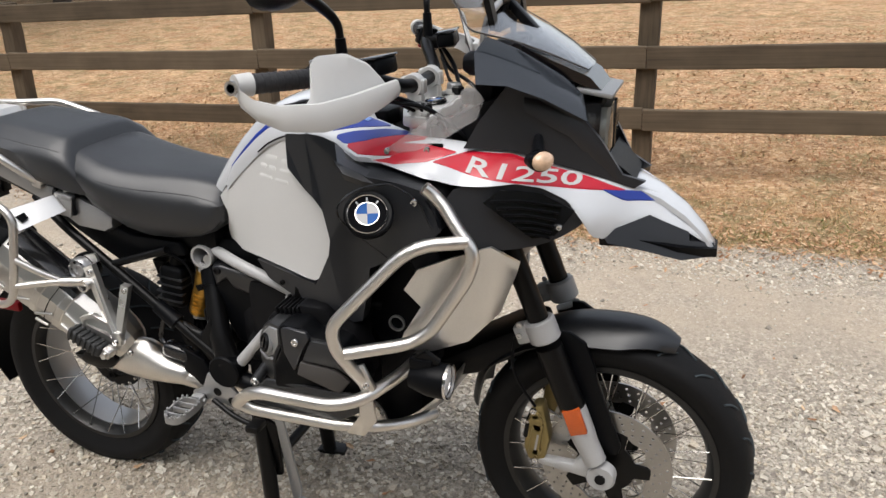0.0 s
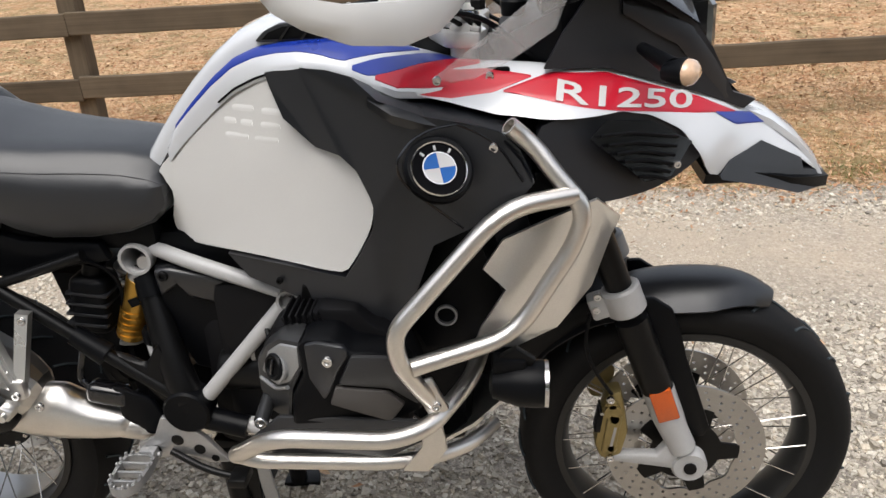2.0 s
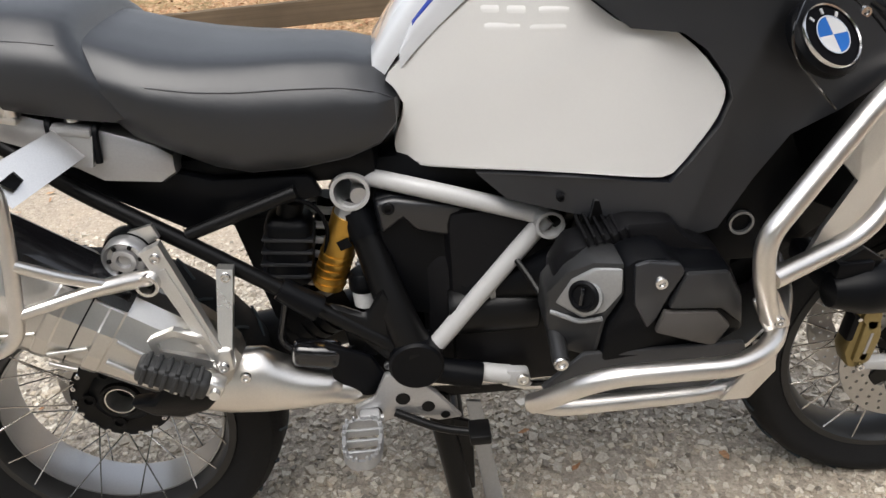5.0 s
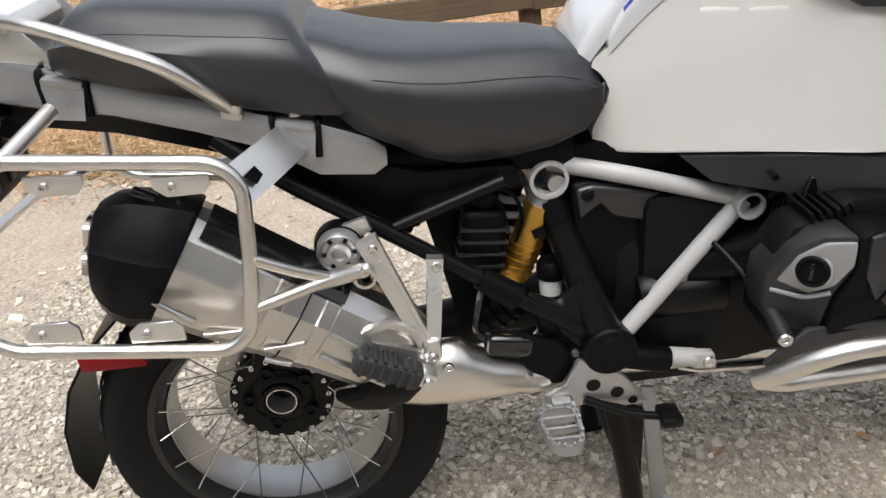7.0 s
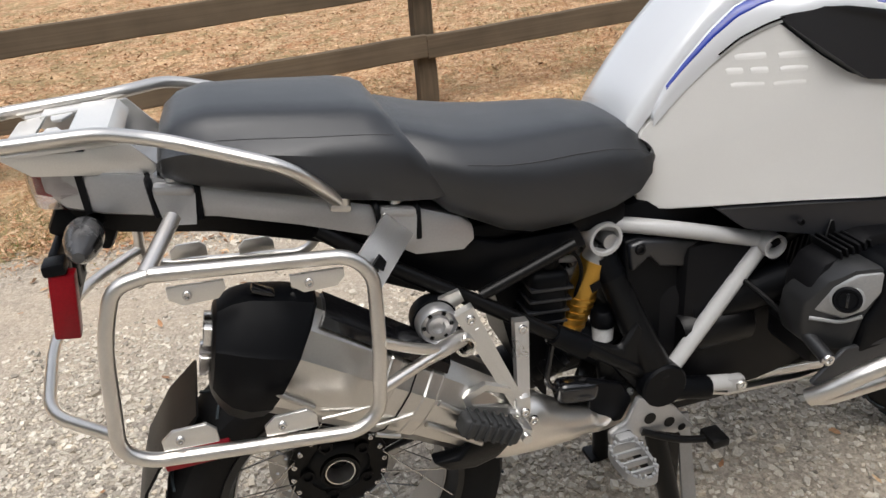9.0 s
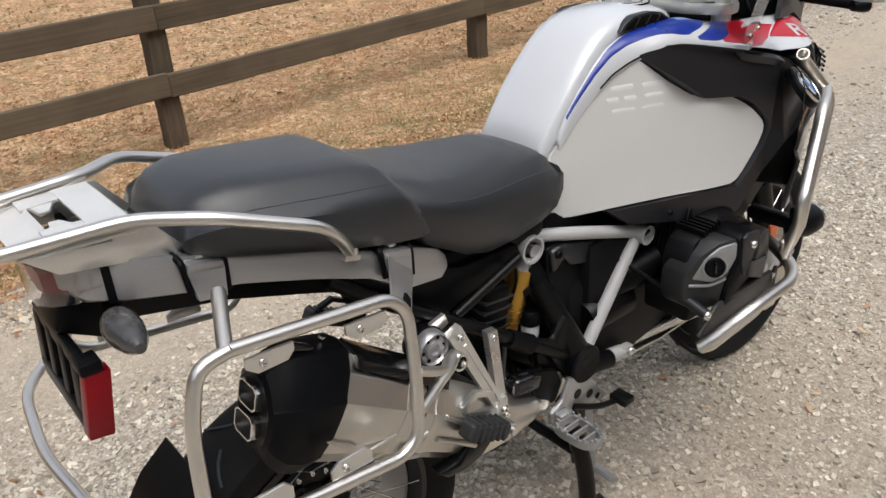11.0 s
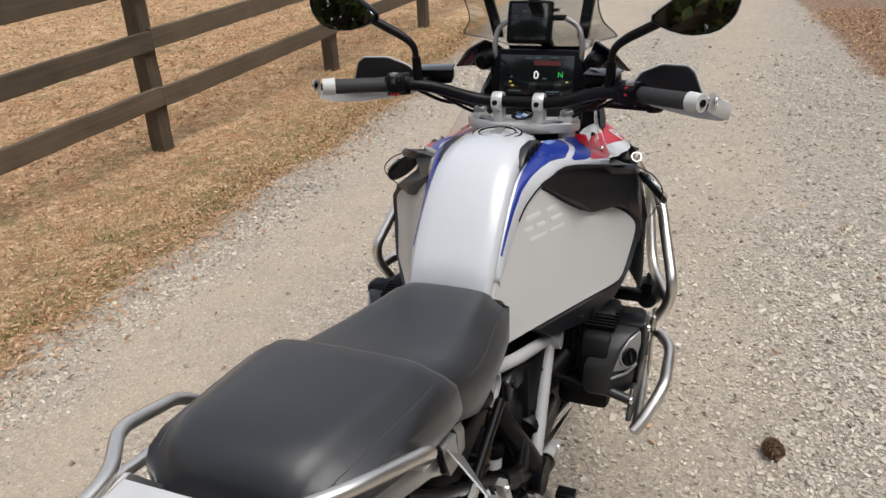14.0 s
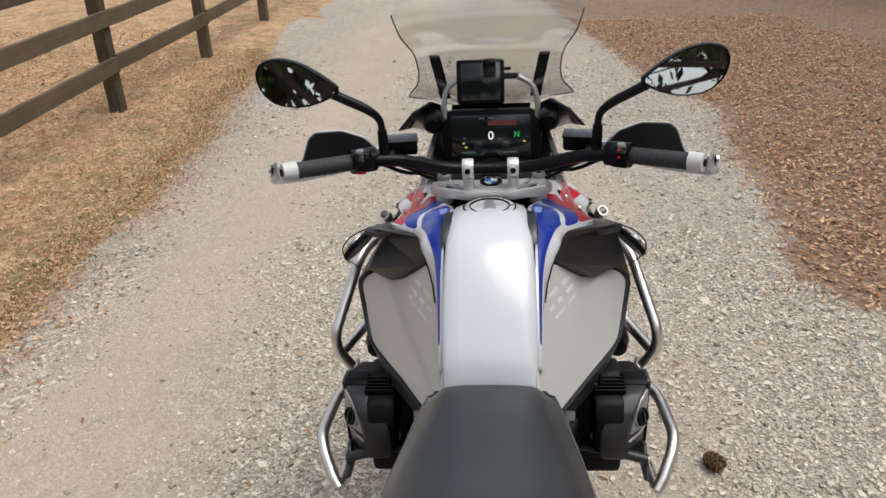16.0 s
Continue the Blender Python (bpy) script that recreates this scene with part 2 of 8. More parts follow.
def smooth_outline(pts, keep=0.22):
    """Cuts the corners of a closed outline once."""
    out = []
    for a, b in zip(pts, pts[1:] + pts[:1]):
        a, b = Vector(a), Vector(b)
        out += [tuple(a.lerp(b, keep)), tuple(a.lerp(b, 1 - keep))]
    return out


def turned(bm, m):
    bmesh.ops.transform(bm, matrix=m, verts=bm.verts)
    return bm


def bolt(at, r=0.007, axis="y", deep=0.006, sign=-1):
    """A socket screw: a dome with a recessed six-sided socket."""
    prof = [(r, 0.0), (r, deep * 0.6), (r * 0.85, deep), (r * 0.5, deep), (r * 0.45, deep * 0.4)]
    return lathe([(q, sign * a) for q, a in prof], at, 14, axis)


def bar_between(p, q, w0, w1, thick, bevel=0.003):
    """A flat tapered bar from p to q, broad in the xz plane and thick along y."""
    p, q = Vector(p), Vector(q)
    d = (q - p).normalized()
    n = Vector((-d.z, 0, d.x)).normalized()
    out = Vector((0, thick / 2, 0))
    return soften(loft([[c + n * w + out, c - n * w + out, c - n * w - out, c + n * w - out] for c, w in ((p, w0 / 2), (q, w1 / 2))]), bevel, 2, 25)


def slab(pts, thick, s, bevel=0.004):
    """A plate with corners (x, distance from the middle, z), grown inwards by its thickness, on side s."""
    n = len(pts)
    verts = [(x, s * y, z) for x, y, z in pts] + [(x, s * (y - thick), z) for x, y, z in pts]
    bm = from_lists(verts, [list(range(n)), list(range(2 * n - 1, n - 1, -1))] + [[i, (i + 1) % n, n + (i + 1) % n, n + i] for i in range(n)])
    bmesh.ops.recalc_face_normals(bm, faces=bm.faces)
    return soften(bm, bevel, 2, 20) if bevel else bm


# ---- ground, road edges, field ----
def lift(x, y):
    """The lie of the land: level under the road, dropping a little to the fence and rising ahead."""
    side = min(max((y - 2.1) / 1.6, 0.0), 1.0)
    side = side * side * (3 - 2 * side)
    low = -0.13 + 0.024 * max(x, -6.0) if x < 12 else 0.16
    far = max(y - 3.7, 0.0) * 0.022
    return side * (low + far) + 0.012 * noise.noise(Vector((x * 0.9, y * 0.9, 2.0))) * (0.3 + side)


def leafy_edge(x):
    """Where the leaf litter begins on the road's near side, as a y."""
    if x < 2.45:
        return -2.2 - 6 * (2.45 - x)
    wave = 0.10 * noise.noise(Vector((x * 1.3, 5.0, 0.0))) + 0.05 * noise.noise(Vector((x * 5.0, 1.0, 0.0)))
    return -1.62 + 0.22 * math.exp(-((x - 2.9) / 0.3) ** 2) - 0.22 * math.exp(-((x - 6.0) / 0.9) ** 2) + 0.115 * max(x - 6.2, 0) + wave


def grass_edge(x):
    wave = 0.16 * noise.noise(Vector((x * 0.8, 9.0, 0.0))) + 0.07 * noise.noise(Vector((x * 3.7, 3.0, 0.0)))
    return 2.16 + 0.03 * x + 0.006 * max(x, 0) ** 2 * (1 if x < 12 else 0.5) + wave


def steps(a, b, fine, grow, centre_a, centre_b):
    """Grid lines, fine between two places and growing outwards."""
    line = list(np.arange(centre_a, centre_b + 1e-6, fine))
    s = fine
    while line[-1] < b:
        s *= grow
        line.append(line[-1] + s)
    s = fine
    while line[0] > a:
        s *= grow
        line.insert(0, line[0] - s)
    return line


def ground_material():
    m = bpy.data.materials.new("gravel_road_and_dry_field")
    m.use_nodes = True
    n, k = m.node_tree.nodes, m.node_tree.links
    b = n["Principled BSDF"]
    b.inputs["Roughness"].default_value, b.inputs["Specular IOR Level"].default_value = 0.95, 0.15
    where = n.new("ShaderNodeNewGeometry").outputs["Position"]

    def put(slot, v):
        if hasattr(v, "is_linked") or hasattr(v, "links"):
            k.new(v, slot)
        else:
            slot.default_value = v

    def tone(size, detail=4, rough=0.55, warp=None):
        t = n.new("ShaderNodeTexNoise")
        t.inputs["Scale"].default_value, t.inputs["Detail"].default_value, t.inputs["Roughness"].default_value = size, detail, rough
        k.new(warp or where, t.inputs["Vector"])
        return t.outputs["Fac"]

    def cells(size, out="Color"):
        t = n.new("ShaderNodeTexVoronoi")
        t.inputs["Scale"].default_value = size
        k.new(where, t.inputs["Vector"])
        return t.outputs[out]

    def ramp(v, *stops):
        r = n.new("ShaderNodeValToRGB")
        while len(r.color_ramp.elements) < len(stops):
            r.color_ramp.elements.new(0.5)
        for e, (p, c) in zip(r.color_ramp.elements, stops):
            e.position, e.color = p, (*c, 1) if not isinstance(c, (int, float)) else (c, c, c, 1)
        k.new(v, r.inputs[0])
        return r.outputs[0]

    def mix(fac, a, c, kind="MIX"):
        q = n.new("ShaderNodeMix")
        q.data_type, q.blend_type = "RGBA", kind
        put(q.inputs["Factor"], fac)
        for slot, v in ((q.inputs[6], a), (q.inputs[7], c)):
            if isinstance(v, tuple):
                slot.default_value = (*v, 1)
            else:
                k.new(v, slot)
        return q.outputs[2]

    def calc(op, a, c=0.0):
        q = n.new("ShaderNodeMath")
        q.operation, q.use_clamp = op, False
        put(q.inputs[0], a), put(q.inputs[1], c)
        return q.outputs[0]

    grit = mix(0.32, ramp(cells(95), (0.10, (0.05, 0.043, 0.036)), (0.45, (0.30, 0.267, 0.225)), (0.70, (0.54, 0.485, 0.40)), (0.95, (0.80, 0.73, 0.62))), ramp(cells(230), (0.15, (0.07, 0.06, 0.05)), (0.85, (0.72, 0.65, 0.56))))
    grit = mix(0.22, grit, ramp(tone(40, 6, 0.7), (0.30, (0.13, 0.115, 0.095)), (0.70, (0.60, 0.545, 0.47))))
    fines = ramp(tone(160, 5, 0.7), (0.25, (0.33, 0.265, 0.195)), (0.75, (0.58, 0.49, 0.385)))
    xyz = n.new("ShaderNodeSeparateXYZ")
    k.new(where, xyz.inputs[0])
    # two worn wheel tracks of sandy fines along the road
    def track(y0, wide):
        d = calc("DIVIDE", calc("SUBTRACT", calc("ADD", xyz.outputs[1], calc("MULTIPLY", calc("SUBTRACT", tone(0.7, 2), 0.5), 0.9)), y0), wide)
        return calc("POWER", 2.718, calc("MULTIPLY", calc("MULTIPLY", d, d), -1.0))
    worn = calc("MULTIPLY", calc("ADD", calc("MULTIPLY", track(1.52, 0.60), 1.0), calc("MULTIPLY", track(-0.26, 0.40), 0.75)), ramp(tone(3.0, 6, 0.65), (0.30, 0.45), (0.58, 1.0)))
    grit = mix(ramp(tone(13, 6, 0.7), (0.46, 0.0), (0.62, 0.40)), grit, (0.19, 0.168, 0.145))
    road = mix(calc("MULTIPLY", worn, 0.78), grit, fines)
    road = mix(ramp(tone(1.1, 6, 0.65), (0.44, 0.0), (0.70, 0.30)), road, (0.31, 0.272, 0.22))
    road = mix(ramp(tone(2.3, 6, 0.65), (0.52, 0.0), (0.72, 0.35)), road, fines)
    litter = mix(0.5, ramp(cells(42), (0.0, (0.05, 0.033, 0.023)), (0.5, (0.23, 0.14, 0.092)), (1.0, (0.52, 0.38, 0.265))), ramp(tone(26, 8, 0.8), (0.32, (0.05, 0.034, 0.024)), (0.68, (0.37, 0.245, 0.165))))
    litter = mix(ramp(tone(1.3, 6, 0.7), (0.42, 0.0), (0.66, 0.45)), litter, ramp(tone(55, 6, 0.8), (0.3, (0.12, 0.105, 0.085)), (0.7, (0.36, 0.31, 0.25))))
    straw = mix(ramp(tone(1.6, 6, 0.6), (0.40, 0.0), (0.68, 0.6)), ramp(tone(70, 8, 0.8), (0.32, (0.19, 0.11, 0.058)), (0.66, (0.80, 0.53, 0.30))), litter)
    straw = mix(ramp(tone(6.5, 8, 0.75), (0.46, 0.0), (0.66, 0.45)), straw, (0.20, 0.125, 0.066))
    straw = mix(ramp(tone(15, 5, 0.75), (0.47, 0.0), (0.58, 0.62)), straw, (0.165, 0.088, 0.045))
    straw = mix(ramp(tone(21, 5, 0.75), (0.52, 0.0), (0.62, 0.7)), straw, (0.84, 0.62, 0.40))
    straw = mix(ramp(tone(34, 4, 0.7), (0.56, 0.0), (0.64, 0.6)), straw, (0.52, 0.235, 0.105))
    straw = mix(ramp(tone(3.2, 7, 0.75), (0.50, 0.0), (0.62, 0.55)), straw, ramp(tone(60, 6, 0.8), (0.3, (0.20, 0.085, 0.038)), (0.7, (0.60, 0.30, 0.135))))
    straw = mix(ramp(tone(4.6, 7, 0.75), (0.53, 0.0), (0.64, 0.55)), straw, ramp(tone(75, 6, 0.8), (0.3, (0.36, 0.25, 0.13)), (0.7, (0.86, 0.66, 0.41))))
    verge = calc("DIVIDE", calc("SUBTRACT", xyz.outputs[1], 2.6), 0.75)
    verge = calc("MULTIPLY", calc("POWER", 2.718, calc("MULTIPLY", calc("MULTIPLY", verge, verge), -1.0)), ramp(tone(5.0, 6, 0.7), (0.38, 0.0), (0.62, 0.6)))
    straw = mix(verge, straw, (0.20, 0.175, 0.085))
    green = mix(ramp(tone(4.0, 6, 0.7), (0.47, 0.0), (0.62, 0.6)), straw, (0.15, 0.14, 0.06))
    zone = n.new("ShaderNodeVertexColor")
    zone.layer_name = "zone"
    parts = n.new("ShaderNodeSeparateColor")
    k.new(zone.outputs[0], parts.inputs[0])
    ragged = calc("MULTIPLY", calc("SUBTRACT", tone(9, 6, 0.7), 0.5), 1.1)
    on_grass = ramp(calc("ADD", parts.outputs[0], ragged), (0.42, 0.0), (0.58, 1.0))
    on_leaf = ramp(calc("ADD", parts.outputs[1], ragged), (0.42, 0.0), (0.58, 1.0))
    color = mix(on_leaf, mix(on_grass, road, green), litter)
    k.new(color, b.inputs["Base Color"])
    u = n.new("ShaderNodeBump")
    u.inputs["Strength"].default_value, u.inputs["Distance"].default_value = 0.8, 0.009
    height = calc("ADD", calc("MULTIPLY", cells(95, "Distance"), -0.6), calc("ADD", calc("MULTIPLY", cells(230, "Distance"), -0.25), calc("MULTIPLY", tone(22, 8, 0.7), 1.2)))
    k.new(height, u.inputs["Height"])
    k.new(u.outputs[0], b.inputs["Normal"])
    return m


def make_ground():
    xs, ys = steps(-300, 400, 0.16, 1.22, -4.5, 12.5), steps(-300, 400, 0.16, 1.22, -3.2, 6.5)
    verts = [(x, y, lift(x, y)) for x in xs for y in ys]
    w = len(ys)
    faces = [(i * w + j, (i + 1) * w + j, (i + 1) * w + j + 1, i * w + j + 1) for i in range(len(xs) - 1) for j in range(w - 1)]
    me = bpy.data.meshes.new("ground")
    me.from_pydata(verts, [], faces)
    zone = me.color_attributes.new("zone", "FLOAT_COLOR", "POINT")
    for i, (x, y, z) in enumerate(verts):
        g = min(max((y - grass_edge(x)) / 0.6 + 0.5, 0), 1)
        f = min(max((leafy_edge(x) - y) / 0.6 + 0.5, 0), 1)
        zone.data[i].color = (g, f, 0, 1)
    for p in me.polygons:
        p.use_smooth = True
    me.materials.append(ground_material())
    return tagged(new("ground", me), "gravel road with dry grass verge and leaf litter", "ground", kind="structure")


make_ground()


def scatter(name, shapes, places, mats, label, category):
    """One joined object of many small pieces: shapes are (verts, faces), places (shape, matrix)."""
    V, F, M, base = [], [], [], 0
    for s, m, slot in places:
        v, f = shapes[s]
        V.append(v @ np.array(m.to_3x3()).T + np.array(m.translation))
        F += [tuple(i + base for i in q) for q in f]
        M += [slot] * len(f)
        base += len(v)
    me = bpy.data.meshes.new(name)
    me.from_pydata(np.concatenate(V).tolist(), [], F)
    for one in mats:
        me.materials.append(one)
    me.polygons.foreach_set("material_index", M)
    return tagged(new(name, me), label, category, kind="stuff")


def island_material(name, *colors, rough=0.9, bright=0.25):
    """Colour picked piece by piece, with fine grain."""
    m = bpy.data.materials.new(name)
    m.use_nodes = True
    n, k = m.node_tree.nodes, m.node_tree.links
    b = n["Principled BSDF"]
    b.inputs["Roughness"].default_value, b.inputs["Specular IOR Level"].default_value = rough, 0.2
    geo, r = n.new("ShaderNodeNewGeometry"), n.new("ShaderNodeValToRGB")
    while len(r.color_ramp.elements) < len(colors):
        r.color_ramp.elements.new(0.5)
    for i, (e, c) in enumerate(zip(r.color_ramp.elements, colors)):
        e.position, e.color = i / (len(colors) - 1), (*c, 1)
    t = n.new("ShaderNodeTexNoise")
    t.inputs["Scale"].default_value, t.inputs["Detail"].default_value = 180, 5
    k.new(geo.outputs["Position"], t.inputs["Vector"])
    q = n.new("ShaderNodeMix")
    q.data_type, q.blend_type = "RGBA", "OVERLAY"
    q.inputs["Factor"].default_value = 0.5
    k.new(geo.outputs["Random Per Island"], r.inputs[0]), k.new(r.outputs[0], q.inputs[6]), k.new(t.outputs["Fac"], q.inputs[7])
    k.new(q.outputs[2], b.inputs["Base Color"])
    return m


def chip(seed):
    """An angular piece of crushed stone: a flattened block with its corners knocked about."""
    rng = np.random.RandomState(seed)
    v = np.array([(x, y, z) for x in (-1, 1) for y in (-1, 1) for z in (-1, 1)], float)
    v *= rng.uniform(0.45, 1.0, v.shape)
    v *= (1, rng.uniform(0.6, 0.95), rng.uniform(0.40, 0.75))
    return v, [(0, 1, 3, 2), (4, 6, 7, 5), (0, 4, 5, 1), (2, 3, 7, 6), (0, 2, 6, 4), (1, 5, 7, 3)]


def turn_any(rng, tilt=1.0):
    return Euler((rng.uniform(-tilt, tilt), rng.uniform(-tilt, tilt), rng.uniform(0, 6.28))).to_matrix().to_4x4()


def make_gravel():
    rng = np.random.RandomState(4)
    shapes = [chip(i) for i in range(10)]
    V, F, base = [], [], 0
    for count, x0, x1, y0, y1, lo, hi in ((66000, -0.9, 3.0, -1.6, 2.1, 0.0035, 0.0085), (30000, -0.9, 3.4, -1.7, 2.2, 0.007, 0.0125), (15000, -2.0, 8.0, -2.2, 2.5, 0.008, 0.017), (900, -2, 9, -2.2, 2.4, 0.014, 0.024)):
        for x, y, q, c, r in zip(rng.uniform(x0, x1, count).tolist(), rng.uniform(y0, y1, count).tolist(), (lo + (hi - lo) * rng.uniform(0, 1, count) ** 1.6).tolist(), rng.uniform(0, 1, count).tolist(), rng.uniform(-1, 1, (count, 3))):
            away = abs(y - 1.50 + 0.12 * math.sin(1.3 * x)) + 0.25 * noise.noise(Vector((x * 1.9, y * 1.9, 7.0)))
            near = abs(y + 0.28 - 0.05 * (x - 3.0)) + 0.22 * noise.noise(Vector((x * 1.7, y * 1.7, 17.0)))
            worn = max(min(max((0.60 - away) / 0.40, 0.0), 0.88), min(max((0.48 - near) / 0.45, 0.0), 0.60), min(max((y - grass_edge(x) + 0.40) / 0.40, 0.0), 0.85)) + 0.10 * (q > 0.006)
            thin = noise.noise(Vector((x * 1.7, y * 1.7, 3.0))) * 0.9
            if y > grass_edge(x) - 0.05 or y < leafy_edge(x) or c < worn or c < thin:
                continue
            m = np.array(Euler((0.5 * r[0], 0.5 * r[1], 3.14 * r[2])).to_matrix()) * q
            v, f = shapes[int(c * 997) % 10]
            V.append(v @ m.T + (x, y, lift(x, y) + q * 0.16))
            F += [tuple(i + base for i in face) for face in f]
            base += 8
    me = bpy.data.meshes.new("gravel")
    me.from_pydata(np.concatenate(V).tolist(), [], F)
    me.materials.append(island_material("gravel_stones", (0.20, 0.178, 0.150), (0.46, 0.415, 0.345), (0.60, 0.55, 0.465), (0.31, 0.270, 0.215), (0.70, 0.655, 0.57), (0.55, 0.475, 0.37), (0.40, 0.365, 0.31), (0.63, 0.58, 0.49)))
    tagged(new("gravel", me), "loose grey and tan crushed stone on the road", "gravel", kind="stuff")


def leaf_shape(seed):
    rng = np.random.RandomState(seed)
    v = np.array([(-1, 0, 0), (-0.4, 0.34, 0.12), (0.35, 0.30, 0.05), (1, 0, 0.18), (0.35, -0.30, 0.1), (-0.4, -0.34, 0.02), (0, 0, -0.08)], float)
    v += rng.uniform(-0.09, 0.09, v.shape)
    return v, [(0, 6, 1), (1, 6, 2), (2, 6, 3), (3, 6, 4), (4, 6, 5), (5, 6, 0)]


def blade_shape(seed):
    rng = np.random.RandomState(seed)
    bend = rng.uniform(0.2, 0.9)
    v = np.array([(-0.03, 0, 0), (0.03, 0, 0), (0.022 + bend * 0.3, 0, 0.55), (-0.022 + bend * 0.3, 0, 0.55), (bend, 0.05, 0.8)], float)
    return v, [(0, 1, 2, 3), (3, 2, 4)]


TUFTS = ((5.88, -1.11, 0.16), (6.9, -2.35, 0.12), (3.38, -1.04, 0.05))


def make_litter():
    rng = random.Random(9)
    leaves, blades = [], []
    def leaf(x, y, lo, hi):
        s = rng.uniform(lo, hi)
        leaves.append((rng.randrange(6), Matrix.Translation((x, y, lift(x, y) + rng.uniform(0.004, 0.022))) @ turn_any(rng, 0.5) @ Matrix.Scale(s, 4), 0))
    for _ in range(36000):
        x, y = rng.uniform(-3.5, 8.5), 2.0 + 4.2 * rng.random() ** 1.3
        if y > grass_edge(x) + rng.uniform(-0.05, 0.3):
            leaf(x, y, 0.006, 0.018)
    for _ in range(24000):
        x, y = rng.uniform(-4.5, 11), rng.uniform(4.0, 10.5)
        leaf(x, y, 0.012, 0.030)
    for _ in range(34000):
        x = 2.3 + 9 * rng.random()
        y = leafy_edge(x) - 0.1 + rng.gauss(0, 0.16) - 2.8 * rng.random() ** 1.2
        leaf(x, y, 0.008, 0.024)
    for _ in range(9000):
        x = rng.uniform(-3.5, 9)
        leaf(x, grass_edge(x) + rng.gauss(0.06, 0.17), 0.007, 0.020)
    for _ in range(420):
        x, y = rng.uniform(-1.5, 9), rng.uniform(-2, 2.4)
        leaf(x, y, 0.010, 0.022)
    for _ in range(78000):
        x = rng.uniform(-4, 9.5)
        y = grass_edge(x) + (rng.gauss(0, 0.12) if rng.random() < 0.25 else 3.6 * rng.random() ** 1.4)
        s = rng.uniform(0.022, 0.070) * (0.6 if y < grass_edge(x) + 0.1 else 1)
        if y < grass_edge(x) - 0.3:
            continue
        green = 1 if rng.random() < 0.55 * math.exp(-((y - grass_edge(x) - 0.2) / 0.5) ** 2) + 0.04 else 0
        blades.append((rng.randrange(6), Matrix.Translation((x, y, lift(x, y) - 0.004)) @ turn_any(rng, 1.1) @ Matrix.Scale(s, 4), green))
    for cx, cy, wide in TUFTS:
        for _ in range(90):
            x, y = rng.gauss(cx, wide), rng.gauss(cy, wide * 0.5)
            blades.append((rng.randrange(6), Matrix.Translation((x, y, lift(x, y) - 0.003)) @ turn_any(rng, 0.9) @ Matrix.Scale(rng.uniform(0.02, 0.05), 4), 1 if rng.random() < 0.4 else 0))
    dead = island_material("dead_leaves", (0.13, 0.075, 0.045), (0.36, 0.185, 0.095), (0.46, 0.285, 0.165), (0.62, 0.45, 0.29), (0.33, 0.145, 0.075))
    dry = island_material("dry_grass", (0.20, 0.11, 0.055), (0.56, 0.34, 0.165), (0.76, 0.55, 0.33), (0.42, 0.21, 0.095), (0.62, 0.42, 0.23), (0.30, 0.15, 0.07))
    fresh = island_material("green_grass", (0.10, 0.13, 0.035), (0.18, 0.19, 0.06), (0.25, 0.22, 0.09))
    scatter("leaf_litter", [leaf_shape(i) for i in range(6)], leaves, [dead], "fallen brown leaves on the verge and field", "leaves")
    scatter("grass", [blade_shape(i) for i in range(6)], blades, [dry, fresh], "short dry straw-coloured grass with green tufts", "grass")


make_gravel()
make_litter()


# ---- fence ----
def wood_material():
    m = material("weathered_timber", (0.104, 0.080, 0.055), 0.85, grain=0.22, grain_size=60, stain=0.24, stain_size=4, bump=0.5, bump_size=90, spec=0.2, random=0.18)
    n, k = m.node_tree.nodes, m.node_tree.links
    # grain drawn out along the boards
    for t in [q for q in n if q.bl_idname == "ShaderNodeTexNoise" and q.inputs["Scale"].default_value > 50]:
        s = n.new("ShaderNodeVectorMath")
        s.operation = "MULTIPLY"
        s.inputs[1].default_value = (0.06, 1, 1)
        c = n.new("ShaderNodeTexCoord")
        k.new(c.outputs["Object"], s.inputs[0])
        k.new(s.outputs[0], t.inputs["Vector"])
    return m


WOOD = wood_material()
NAIL = material("rusty_nail", (0.09, 0.05, 0.035), 0.7, 0.4)
FENCE_Y = 3.72
POSTS = (-6.8, -4.2, -1.69, 1.2, 3.83, 6.53, 9.05, 11.7, 14.4, 17.1)


def board(long, tall, deep, seed):
    """A sawn board along x with a slightly wavy, worn outline."""
    rng = random.Random(seed)
    rings = []
    for i in range(13):
        x = long * (i / 12 - 0.5)
        w, s = rng.uniform(-0.004, 0.004), rng.uniform(-0.003, 0.003)
        h, d, c = tall / 2, deep / 2, 0.006
        rings.append([(x, y + s, z + w) for y, z in ((-d, -h + c), (-d + c, -h), (d - c, -h), (d, -h + c), (d, h - c), (d - c, h), (-d + c, h), (-d, h - c))])
    return loft(rings)


